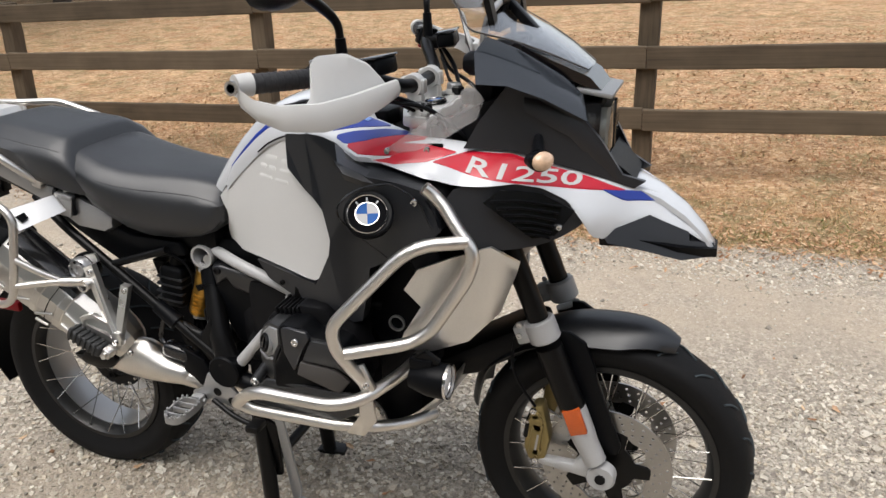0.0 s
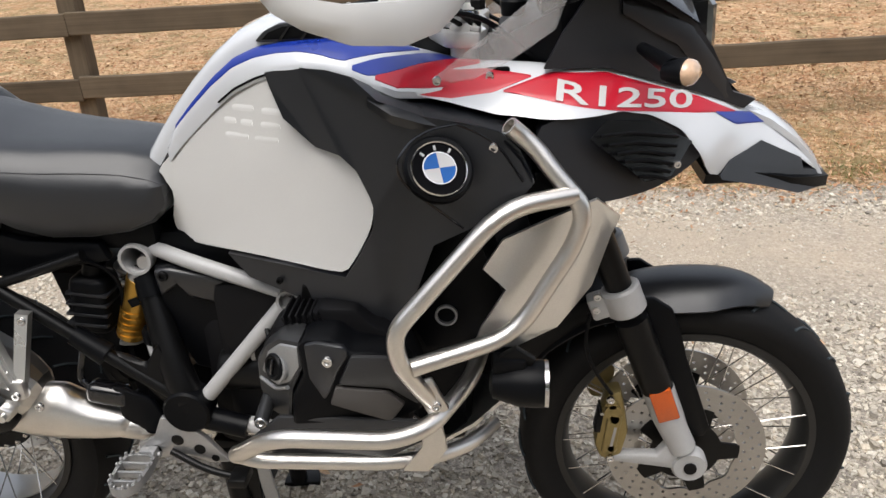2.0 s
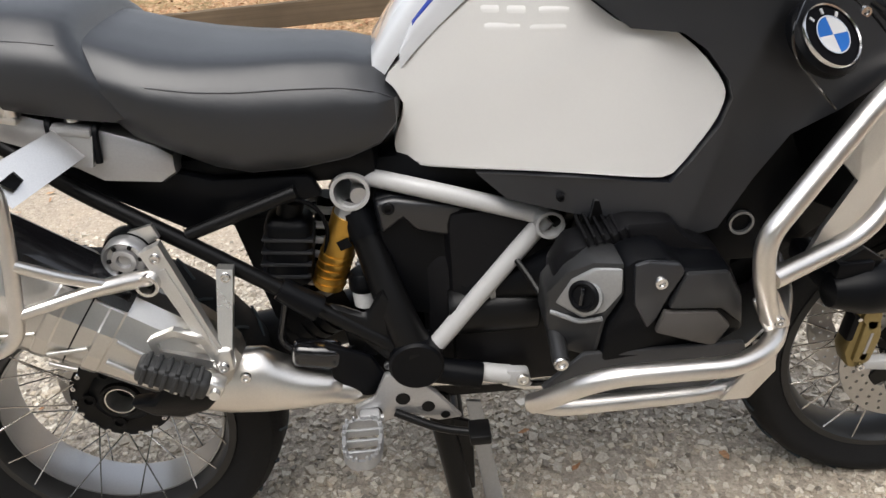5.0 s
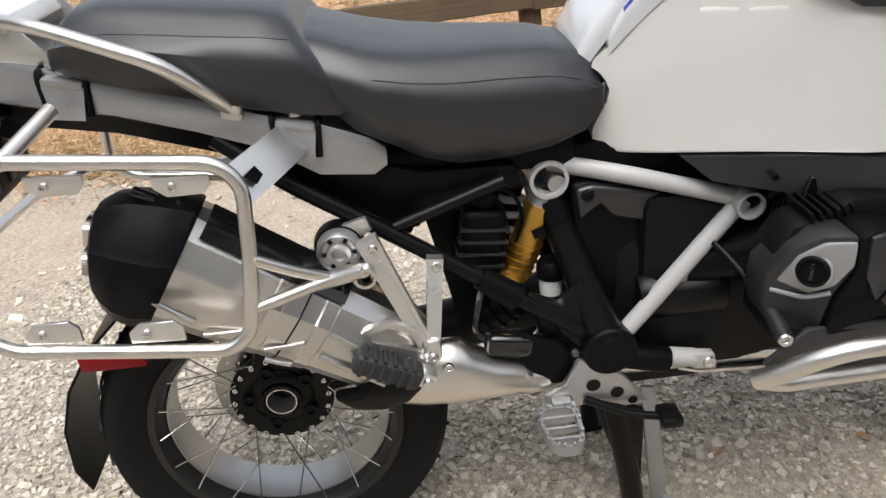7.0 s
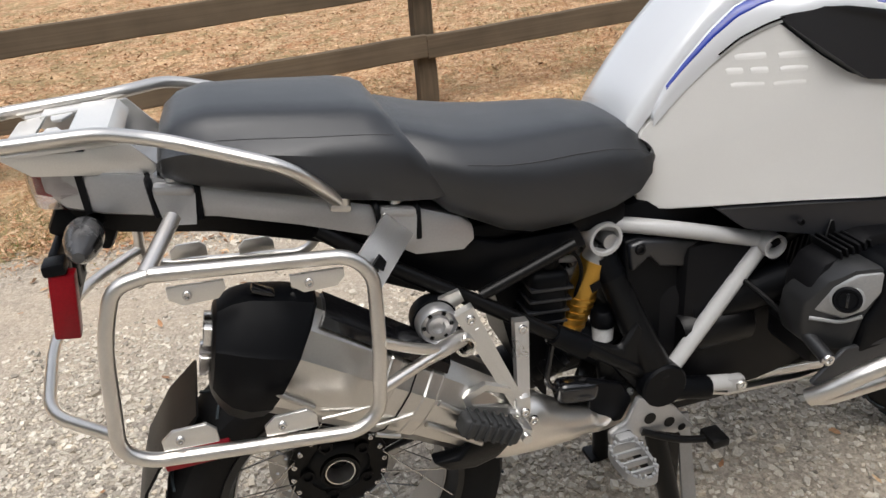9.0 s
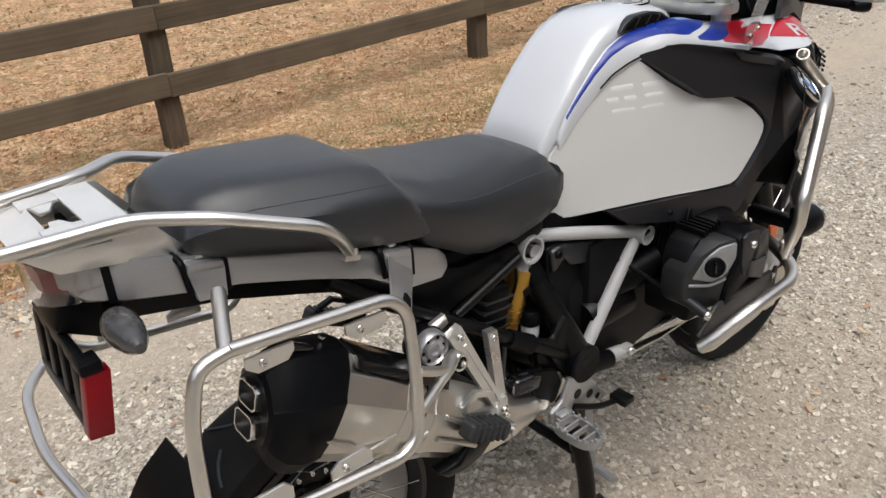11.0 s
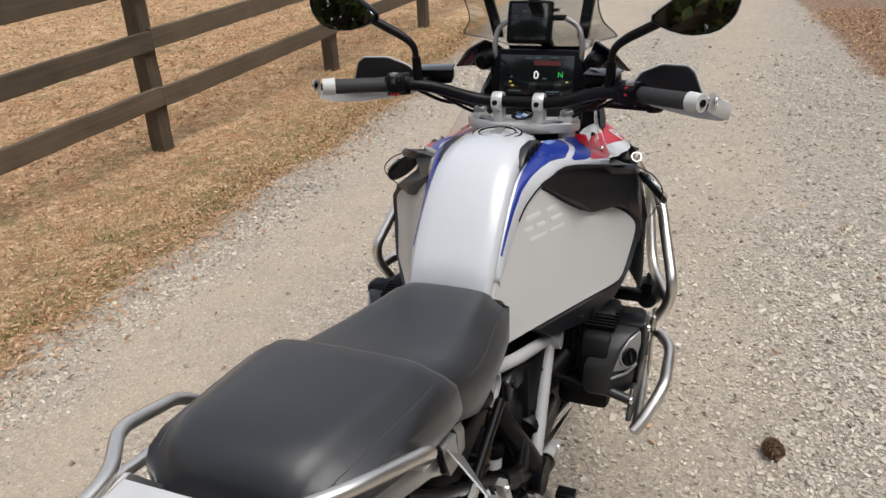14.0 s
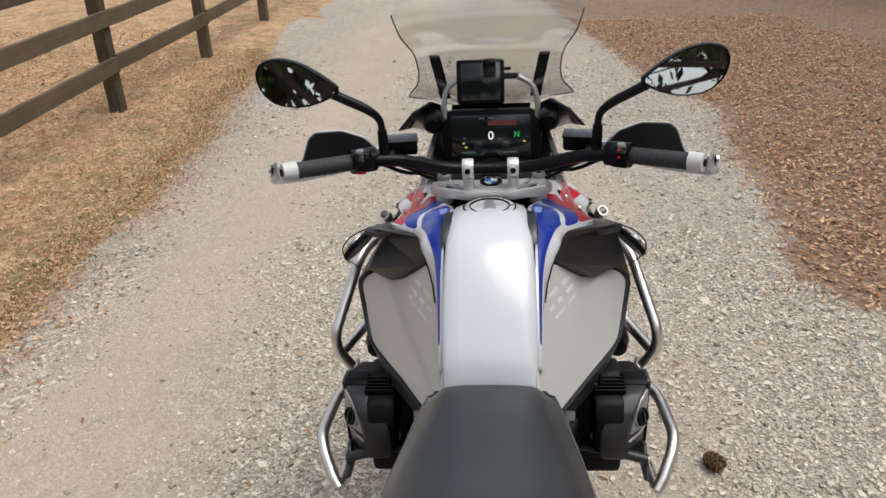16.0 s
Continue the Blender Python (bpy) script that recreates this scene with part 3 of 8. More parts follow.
def make_fence():
    fence = thing("fence", (1.2, FENCE_Y, 0), "weathered brown timber post and three-rail fence beside the road", "fence", kind="structure")
    for i, x in enumerate(POSTS):
        base = lift(x, FENCE_Y)
        ob = part("post", board(1.62, 0.125, 0.125, i), WOOD, None)
        top = 1.16 + 0.035 * x - base
        ob.matrix_basis = pose(x, FENCE_Y, base - 0.3 + (top + 0.3) / 2, 0, -90, random.uniform(-2, 2)) @ Matrix.Diagonal(((top + 0.3) / 1.62, 1, 1, 1))
        hold(ob, fence)
        for h in range(3):
            for dz in (-0.04, 0.04):
                q = part("nail", lathe([(0.005, -0.002), (0.005, 0.0)], (x, FENCE_Y - 0.105, 0.255 + 0.035 * x + 0.415 * h + dz), 6), NAIL, fence)
    rail = part("rail", board(1.0, 0.145, 0.04, 77), WOOD, None)
    first = True
    for i, (a, b) in enumerate(zip(POSTS, POSTS[1:])):
        for h in range(3):
            ob = rail if first else new("rail", rail.data)
            first = False
            za, zb = 0.255 + 0.035 * a + 0.415 * h + random.uniform(-0.012, 0.012), 0.255 + 0.035 * b + 0.415 * h + random.uniform(-0.012, 0.012)
            long = math.hypot(b - a, zb - za) - 0.004
            ob.matrix_basis = pose((a + b) / 2, FENCE_Y - 0.0835, (za + zb) / 2, random.uniform(-1, 1), -math.degrees(math.atan2(zb - za, b - a)), 0) @ Matrix.Diagonal((long, 1, 1, 1))
            hold(ob, fence)


make_fence()


def make_cone():
    """A fallen pine cone: overlapping scales round an egg-shaped core."""
    rng = random.Random(2)
    bm = lathe([(0.002, -0.04), (0.014, -0.03), (0.02, 0), (0.014, 0.03), (0.002, 0.042)], n=12, axis="x")
    for i in range(64):
        a, u = i * 2.399, i / 64
        x = -0.036 + 0.074 * u
        r = 0.027 * math.sqrt(max(1 - ((u - 0.45) / 0.58) ** 2, 0.05))
        s = block((0, 0, 0), (0.013, 0.013, 0.004), 0.001, segments=1)
        turned(s, Matrix.Translation((x, r * math.cos(a), r * math.sin(a))) @ Matrix.Rotation(a - math.pi / 2, 4, "X") @ Matrix.Rotation(rng.uniform(0.5, 0.9), 4, "Y"))
        bm = join(bm, s)
    mat = material("brown_cone_scales", (0.13, 0.075, 0.04), 0.85, grain=0.15, stain=0.2, stain_size=60)
    ob = part("pine_cone", bm, mat, None, "small brown pine cone lying on the gravel")
    ob.matrix_basis = pose(1.441, -0.707, 0.026, 0, 8, 25)
    tagged(ob, category="pine cone")


make_cone()


# ---- the wood behind and beside the road ----
def spread(bm, rng, base, way, long, thick, depth, tips):
    """A tapered limb that forks into smaller ones."""
    end = base + way * long
    mid = base.lerp(end, 0.5) + Vector((rng.uniform(-1, 1), rng.uniform(-1, 1), 0)) * long * 0.06
    limb = tube([base, mid, end], thick, long * 0.2, 7 if depth < 2 else 5, r_end=thick * 0.55) if depth < 3 else tube([base, end], thick, n=4, r_end=thick * 0.5)
    join(bm, limb)
    if depth == 3:
        tips.append(end)
        return
    for _ in range(3 if depth else 7):
        side = Vector((rng.uniform(-1, 1), rng.uniform(-1, 1), rng.uniform(-0.3, 0.8))).normalized()
        spread(bm, rng, base.lerp(end, rng.uniform(0.3 if depth == 0 else 0.55, 1.0)), (way * 0.45 + side * 0.9).normalized(), long * rng.uniform(0.55, 0.78), thick * 0.5, depth + 1, tips)


def make_tree(seed, bark, green):
    rng = random.Random(seed)
    bm, tips = tube([(0, 0, -0.3), (0, 0, 0.4)], 0.26, n=9, r_end=0.21), []
    spread(bm, rng, Vector((0, 0, 0.3)), Vector((rng.uniform(-0.08, 0.08), rng.uniform(-0.08, 0.08), 1)).normalized(), 4.0, 0.20, 0, tips)
    tree = tagged(new("tree"), "tall broad-leaved tree with a dark trunk", "tree", "trees along the road")
    part("trunk", bm, bark, tree)
    shape, places = [(np.array([(-1, 0, 0), (0, 0.42, 0.12), (1, 0, 0.15), (0, -0.42, 0.02)], float), [(0, 1, 2, 3)])], []
    for tip in tips:
        for _ in range(46):
            at = tip + Vector((rng.gauss(0, 0.60), rng.gauss(0, 0.60), rng.gauss(0, 0.50)))
            places.append((0, Matrix.Translation(at) @ turn_any(rng, 3.0) @ Matrix.Scale(rng.uniform(0.12, 0.26), 4), 0))
    crown = scatter("crown", shape, places, [green], "", "")
    crown.parent = tree
    return tree


def make_trees():
    rng = random.Random(31)
    bark = material("dark_bark", (0.07, 0.055, 0.045), 0.9, grain=0.2, grain_size=40, stain=0.2, bump=0.8, bump_size=60)
    green = island_material("dark_leaves", (0.035, 0.055, 0.016), (0.06, 0.085, 0.025), (0.09, 0.10, 0.035), (0.045, 0.06, 0.02))
    spots = [(x + rng.uniform(-0.8, 0.8), -11.0 - 4.2 * row + rng.uniform(-1.2, 1.2)) for row in range(2) for x in range(-16 + 2 * row, 30, 4)]
    spots += [(-15.5 - 4.2 * row + rng.uniform(-1.2, 1.2), y + rng.uniform(-0.8, 0.8)) for row in range(2) for y in range(-8 + 2 * row, 22, 4)]
    masters = [make_tree(s, bark, green) for s in (1, 2, 3)]
    for i, (x, y) in enumerate(spots):
        m = Matrix.Translation((x, y, lift(x, y))) @ Matrix.Rotation(rng.uniform(0, 6.28), 4, "Z") @ Matrix.Scale(rng.uniform(0.85, 1.15), 4)
        if i < 3:
            masters[i].matrix_basis = m
        else:
            copy_thing(masters[i % 3], m)


make_trees()


# ---- the motorcycle: x ahead from the rear axle, y to its left, z up ----
BIKE = thing("motorcycle", (0.75, 0, 0), "white, blue and red adventure touring motorcycle on its centre stand", "motorcycle")
R, L = -1, 1

# half-width of the bodywork over (x, z)
TANK_WIDTHS = [(.56, .93, .100), (.569, .906, .122), (.578, .879, .126), (.566, .812, .096), (.619, 1.005, .086), (.70, 1.012, .128), (.80, 1.008, .195), (.75, 1.127, .088), (.686, .788, .155), (.80, .80, .23), (.916, .824, .300), (.972, .94, .322), (.873, 1.001, .222), (.779, 1.091, .131), (.80, .90, .225), (.68, .90, .150), (.923, 1.094, .171), (1.051, 1.087, .196), (.86, 1.15, .118), (1.017, 1.107, .176), (1.065, 1.005, .330), (1.136, 1.012, .272), (1.011, 1.008, .328), (.95, .78, .27), (1.05, .85, .30), (1.0, .72, .26), (.96, 1.06, .25)]
BEAK_WIDTHS = [(1.22, 1.055, .235), (1.274, 1.017, .26), (1.459, .964, .168), (1.492, .921, .135), (1.69, .865, .022), (1.54, 1.008, .058), (1.40, 1.03, .16), (1.30, 1.07, .19), (1.30, .90, .235), (1.62, .94, .045), (1.65, .88, .06), (1.58, .90, .105), (1.20, 1.10, .16)]
_c = np.array(TANK_WIDTHS + BEAK_WIDTHS)


def _bend(d2):
    return np.where(d2 > 0, d2 * np.log(np.maximum(d2, 1e-12)), 0.0)


_n = len(_c)
_a = np.zeros((_n + 3, _n + 3))
_a[:_n, :_n] = _bend(((_c[:, None, :2] - _c[None, :, :2]) ** 2).sum(-1)) + 2e-4 * np.eye(_n)
_a[:_n, _n], _a[_n, :_n], _a[:_n, _n + 1:], _a[_n + 1:, :_n] = 1, 1, _c[:, :2], _c[:, :2].T
_w = np.linalg.solve(_a, np.r_[_c[:, 2], 0, 0, 0])


def body_width(x, z):
    p = np.array([x, z])
    return float(_bend(((_c[:, :2] - p) ** 2).sum(-1)) @ _w[:_n] + _w[_n] + _w[_n + 1:] @ p)


def panel(outline, off=0.0, thick=0.012, round_edge=0.004, cell=0.025, smooth=True, inset=0.006, dish=None):
    """A body panel: an outline in the side view laid over the bodywork's width, with rolled edges and thickness. Right side."""
    pts = smooth_outline(outline) if smooth else outline
    bm = bmesh.new()
    face = bm.faces.new([bm.verts.new((x, 0, z)) for x, z in pts])
    bmesh.ops.inset_region(bm, faces=[face], thickness=inset, use_even_offset=True)
    rim = {v for v in bm.verts if any(e.is_boundary for e in v.link_edges)}
    inner = [f for f in bm.faces if not any(v in rim for v in f.verts)]
    bmesh.ops.triangulate(bm, faces=inner, ngon_method="EAR_CLIP")
    for _ in range(6):
        inside = [e for e in bm.edges if e.verts[0] not in rim and e.verts[1] not in rim and not any(v in rim for f in e.link_faces for v in f.verts) and e.calc_length() > cell]
        if not inside:
            break
        bmesh.ops.subdivide_edges(bm, edges=inside, cuts=1)
        bad = [f for f in bm.faces if len(f.verts) > 4 or (len(f.verts) > 3 and not any(v in rim for v in f.verts))]
        bmesh.ops.triangulate(bm, faces=bad)
    bmesh.ops.beautify_fill(bm, faces=[f for f in bm.faces if len(f.verts) == 3], edges=[e for e in bm.edges if len(e.link_faces) == 2 and all(len(f.verts) == 3 for f in e.link_faces)])
    rim = {v for v in bm.verts if any(e.is_boundary for e in v.link_edges)}
    for v in bm.verts:
        x, z = v.co.x, v.co.z
        v.co.y = -(body_width(x, z) + off - (round_edge if v in rim else 0) + (dish(x, z) if dish else 0))
    made = bmesh.ops.extrude_face_region(bm, geom=list(bm.faces))
    for v in made["geom"]:
        if isinstance(v, bmesh.types.BMVert):
            v.co.y += thick
    return bm


def both(name, make, mat, parent, label=""):
    bm = make() if callable(make) else make
    other = mirrored(bm)
    return part(name, bm, mat, parent, label), part(name, other, mat, parent, label)


def strip(top, low, off, thick, n=8, step=0.008):
    """A band of bodywork between an upper and a lower line given in the side view, finely laid over its width. Right side."""
    x0, x1 = max(top[0][0], low[0][0]), min(top[-1][0], low[-1][0])
    rings = []
    count = max(int((x1 - x0) / step), 2)
    for i in range(count + 1):
        x = x0 + (x1 - x0) * i / count
        zt, zl = (float(np.interp(x, [p[0] for p in line], [p[1] for p in line])) for line in (top, low))
        zt = max(zt, zl + 0.0006)
        line = [(x, zl + (zt - zl) * j / n) for j in range(n + 1)]
        rings.append([(x, -(body_width(x, z) + off - (0.0015 if j in (0, n) else 0)), z) for j, (x, z) in enumerate(line)] + [(x, -(body_width(x, z) + off - thick), z) for x, z in line[::-1]])
    return loft(rings)


# ---- wheels ----
def wheel(name, at, r_tyre, w_tyre, r_rim, w_rim, spokes, r_hub, w_hub, label, tread, r_bore=0.02, y_hub=0.0):
    cx, cy, cz = at
    w, e, s = w_tyre / 2, w_rim / 2, r_tyre - r_rim
    prof = [(r_rim - 0.004, -e * 0.92), (r_rim + s * 0.12, -e * 1.0), (r_rim + s * 0.42, -w * 0.97), (r_rim + s * 0.62, -w), (r_rim + s * 0.78, -w * 0.93), (r_rim + s * 0.92, -w * 0.66), (r_tyre - 0.003, -w * 0.36), (r_tyre, 0)]
    prof += [(r, -a) for r, a in prof[-2::-1]]
    root = part(name, lathe([(r_rim - 0.012, -e * 0.86), (r_rim + 0.007, -e * 0.98), (r_rim + 0.007, -e * 1.03), (r_rim - 0.006, -e * 1.05), (r_rim - 0.012, -e * 0.9), (r_rim - 0.020, -e * 0.45), (r_rim - 0.023, 0), (r_rim - 0.020, e * 0.45), (r_rim - 0.012, e * 0.9), (r_rim - 0.006, e * 1.05), (r_rim + 0.007, e * 1.03), (r_rim + 0.007, e * 0.98), (r_rim - 0.012, e * 0.86), (r_rim - 0.014, 0)], at, 72, closed=True), RIM, BIKE, label)
    # tyre with grooves cut as slanted channels between raised tread bands
    bm = lathe(prof + [(r_rim - 0.006, e * 0.5), (r_rim - 0.006, -e * 0.5)], at, 120, closed=True)
    part("tyre", bm, RUBBER, root, "black road-biased rubber tyre with slanted grooves")
    for side in (-1, 1):
        for k in range(tread):
            a0 = 2 * math.pi * (k + 0.5 * (side > 0)) / tread
            pts = []
            for i in range(4):
                u = 0.14 + 0.20 * i
                y = side * w * u * 1.02
                rr = r_tyre - (0.0005 if u < 0.4 else 0.0005 + s * 0.095 * ((u - 0.36) / 0.38) ** 2 * 0.9)
                ang = a0 + 0.13 * (i / 3) ** 0.8
                pts.append((cx + rr * math.cos(ang), cy + y, cz + rr * math.sin(ang)))
            part("groove", tube(pts, 0.0028, 0.004, 5), GROOVE, root)
    part("hub", lathe([(r_bore, -w_hub), (r_hub * 0.72, -w_hub * 0.98), (r_hub, -w_hub * 0.85), (r_hub, -w_hub * 0.7), (r_hub * 0.62, -w_hub * 0.55), (r_hub * 0.6, w_hub * 0.55), (r_hub, w_hub * 0.7), (r_hub, w_hub * 0.85), (r_hub * 0.72, w_hub * 0.98), (r_bore, w_hub)], (cx, cy + y_hub, cz), 40, closed=True), BLACKMETAL, root)
    mesh = None
    for k in range(spokes):
        side, lean = (-1 if k % 2 else 1), (1 if (k // 2) % 2 else -1)
        a = 2 * math.pi * (k // 2 + 0.25 * (side > 0)) / (spokes // 2)
        if mesh is None:
            mesh = {}
        if (side, lean) not in mesh:
            p = Vector((r_hub * 0.93 * math.cos(lean * 0.55), side * w_hub * 0.78 + y_hub, r_hub * 0.93 * math.sin(lean * 0.55)))
            q = Vector((r_rim - 0.010, side * e * 0.98, 0))
            ob = part("spoke", tube([p, p.lerp(q, 0.9), q], 0.0016, 0.01, 6), BRIGHT, root)
            mesh[(side, lean)] = ob.data
        else:
            ob = hold(new("spoke", mesh[(side, lean)]), root)
        ob.matrix_basis = Matrix.Translation(at) @ Matrix.Rotation(a, 4, "Y")
    return root


RIM = material("dark_grey_anodised_rim", (0.022, 0.022, 0.022), 0.36, 0.4, grain=0.04, stain=0.1)
# paler and bluer than the rubber: the grooves' lit edges put into the colour
GROOVE = material("lit_edge_tread_groove", (0.036, 0.048, 0.056), 0.9)
FRONT, REAR = (1.507, 0, 0.322), (0.0, 0, 0.305)
front_wheel = wheel("front_wheel", FRONT, 0.325, 0.122, 0.246, 0.085, 40, 0.052, 0.058, "spoked front wheel with dark rim and twin brake discs", 22)
rear_wheel = wheel("rear_wheel", REAR, 0.317, 0.170, 0.222, 0.125, 40, 0.088, 0.020, "spoked rear wheel with wide dark rim", 24, 0.029, 0.048)


def disc(at, y, r_in, r_out, holes, rows, thick=0.005):
    """A brake disc with drilled holes and a scalloped inner edge."""
    bm = bmesh.new()
    def loop(cx, cz, r, n, wave=0.0, lobes=0):
        vs = [bm.verts.new((cx + (r + wave * math.cos(lobes * a)) * math.cos(a), y, cz + (r + wave * math.cos(lobes * a)) * math.sin(a))) for a in (2 * math.pi * j / n for j in range(n))]
        return [bm.edges.new((vs[j], vs[(j + 1) % n])) for j in range(n)]
    edges = loop(at[0], at[2], r_out, 72) + loop(at[0], at[2], r_in, 60, 0.004, 10)
    for k in range(holes):
        for i, u in enumerate(rows):
            a, r = 2 * math.pi * (k + 0.33 * i) / holes, r_in + (r_out - r_in) * u
            edges += loop(at[0] + r * math.cos(a), at[2] + r * math.sin(a), 0.0036, 6)
    bmesh.ops.triangle_fill(bm, edges=edges, use_beauty=True)
    made = bmesh.ops.extrude_face_region(bm, geom=list(bm.faces))
    for v in made["geom"]:
        if isinstance(v, bmesh.types.BMVert):
            v.co.y += thick
    return bm


def carrier(at, y, r, arms, thick=0.006):
    pts = []
    for j in range(arms * 8):
        a = 2 * math.pi * j / (arms * 8)
        rr = r if j % 8 in (0, 1, 7) else r * 0.66
        pts.append((at[0] + rr * math.cos(a), at[2] + rr * math.sin(a)))
    return prism(pts, y, y + thick, "xz", 0.0015, 1)


for y in (-0.066, 0.061):
    part("brake_disc", disc(FRONT, y, 0.100, 0.1525, 30, (0.22, 0.5, 0.78)), DISC, front_wheel, "drilled steel brake disc")
    part("disc_carrier", carrier(FRONT, y - 0.001, 0.104, 5), BLACKMETAL, front_wheel)
part("brake_disc", disc(REAR, 0.062, 0.085, 0.132, 28, (0.3, 0.7)), DISC, rear_wheel, "drilled steel brake disc")
part("rim_barrel", lathe([(0.1985, -0.035), (0.1985, 0.042), (0.203, 0.054), (0.205, 0.054), (0.202, -0.035)], REAR, 64, closed=True), SILVER, rear_wheel, "silver inner side of the rim")
# rear hub: round black flange with a ring of screws and a hollow axle
HUB = (0.0, 0.030, 0.305)
flange = lathe([(0.029, -0.016), (0.034, -0.022), (0.038, -0.022), (0.040, -0.014), (0.058, -0.008), (0.062, -0.003), (0.088, -0.008), (0.099, -0.003), (0.099, 0.006), (0.029, 0.006)], HUB, 48, closed=True)
part("rear_flange", flange, BLACKMETAL, rear_wheel, "round black hub flange with a hollow axle")
part("hollow_axle", lathe([(0.0295, -0.021), (0.0295, 0.09), (0.027, 0.09), (0.027, -0.021)], HUB, 32, closed=True), ALU, rear_wheel)
for k in range(18):
    a = 2 * math.pi * k / 18
    part("flange_screw", bolt((REAR[0] + 0.089 * math.cos(a), HUB[1] - 0.007, REAR[2] + 0.089 * math.sin(a)), 0.0055), BRIGHT, rear_wheel)
for k in range(5):
    a = 2 * math.pi * (k + 0.5) / 5
    part("wheel_bolt", lathe([(0.014, -0.006), (0.014, -0.013), (0.009, -0.013), (0.008, -0.008)], (REAR[0] + 0.062 * math.cos(a), HUB[1], REAR[2] + 0.062 * math.sin(a)), 16), DARKCAST, rear_wheel)
part("front_axle_nut", lathe([(0.004, -0.129), (0.012, -0.129), (0.012, -0.122), (0.006, -0.122), (0.005, -0.112)], (1.503, 0, 0.328), 20), DARKCAST, front_wheel)

# ---- front end ----
fork = part("fork", block((1.28, 0, 0.86), (0.07, 0.21, 0.05), 0.012, (0, -21, 0)), CAST, BIKE, "black fork with silver sliders and orange reflectors")


def along_fork(z):
    return 1.462 - (z - 0.42) * 0.395


for s in (R, L):
    y = s * 0.108
    part("upper_tube", tube([(along_fork(0.98), y, 0.98), (along_fork(0.66), y, 0.66)], 0.0235, n=20), BLACKMETAL, fork)
    part("fork_sleeve", tube([(along_fork(0.645), y, 0.645), (along_fork(0.50), y, 0.50)], 0.030, n=20), BLACKMETAL, fork)
    part("slider", tube([(along_fork(0.50), y, 0.50), (along_fork(0.42), y, 0.42), (1.488, y, 0.365)], 0.030, 0.02, 20, r_end=0.026), FRAMEGREY, fork, "light grey lower fork leg")
    part("axle_foot", join(lathe([(0.010, -0.017), (0.030, -0.017), (0.034, -0.010), (0.034, 0.012), (0.0, 0.013)], (1.503, y, 0.328), 24), prism([(1.475, 0.40), (1.500, 0.355), (1.49, 0.318), (1.44, 0.325), (1.36, 0.335), (1.345, 0.352), (1.44, 0.352), (1.455, 0.375)], y - 0.012, y + 0.012, "xz", 0.005)), FRAMEGREY, fork)
    clamp_ring = part("fork_clamp", join(lathe([(0.031, -0.026), (0.035, -0.022), (0.035, 0.022), (0.031, 0.026)], (0, 0, 0), 24, "z"), block((-0.044, 0, 0.002), (0.032, 0.034, 0.044), 0.006)), FRAMEGREY, fork)
    clamp_ring.matrix_basis = pose(along_fork(0.685), y, 0.685, 0, -21.5, 0)
    for dz in (-0.013, 0.013):
        part("clamp_screw", bolt((along_fork(0.685) - 0.047 + 0.005 * dz, y + s * 0.016, 0.683 + dz), 0.007, sign=s), ALU, fork)
    part("reflector", block((along_fork(0.478) + 0.002, y + s * 0.024, 0.478), (0.040, 0.014, 0.066), 0.003, (0, -20, 0)), ORANGE, fork, "orange rectangular reflector")
    # guard blade behind the tube
    part("fork_guard", turned(prism([(1.388, 0.670), (1.415, 0.672), (1.450, 0.649), (1.470, 0.600), (1.483, 0.552), (1.510, 0.480), (1.541, 0.395), (1.534, 0.374), (1.518, 0.370), (1.464, 0.439), (1.404, 0.586)], s * 0.072, s * 0.086, "xz", 0.004), Matrix()), BLACK, fork, "black plastic fork guard")
    part("caliper", join(prism([(1.340, 0.490), (1.366, 0.496), (1.376, 0.45), (1.384, 0.405), (1.374, 0.352), (1.356, 0.338), (1.334, 0.342), (1.322, 0.375), (1.330, 0.44)], s * 0.078, s * 0.120, "xz", 0.008), block((1.352, s * 0.122, 0.405), (0.026, 0.012, 0.09), 0.004, (0, 6, 0)), lathe([(0.016, -0.006), (0.016, 0.004), (0.008, 0.006)], (1.352, s * 0.122, 0.455), 16)), BRASS, fork, "gold cast brake caliper")
    part("caliper_screw", bolt((1.346, s * 0.124, 0.482), 0.008, sign=s), BRIGHT, fork)
    part("caliper_screw", bolt((1.352, s * 0.124, 0.348), 0.008, sign=s), BRIGHT, fork)
    for z, x in ((0.470, 1.362), (0.438, 1.368), (0.372, 1.366)):
        part("caliper_boss", lathe([(0.011, 0.0), (0.011, s * 0.007), (0.008, s * 0.010), (0.0, s * 0.010)], (x - 0.012, s * 0.118, z), 14), BRASS, fork)
    part("caliper_gap", block((1.336, s * 0.104, 0.425), (0.026, 0.030, 0.052), 0.004, (0, 8, 0)), DARKCAST, fork)
    part("pad_pin", tube([(1.332, s * 0.085, 0.450), (1.332, s * 0.126, 0.450)], 0.004, n=8), BRIGHT, fork)
    part("caliper_mark", block((1.355, s * 0.1285, 0.400), (0.005, 0.001, 0.044), 0, (0, 8, 0)), SILVER, fork)
    part("brake_hose", tube([(1.30, s * 0.12, 0.66), (1.292, s * 0.128, 0.60), (1.315, s * 0.125, 0.54), (1.348, s * 0.118, 0.49)], 0.0035, 0.05, 8), BLACK, fork)
part("telelever", prism([(1.30, 0.66), (1.345, 0.655), (1.35, 0.62), (1.20, 0.52), (1.05, 0.47), (1.03, 0.50), (1.15, 0.57)], -0.07, 0.07, "xz", 0.012), DARKCAST, BIKE, "dark cast front suspension arm")


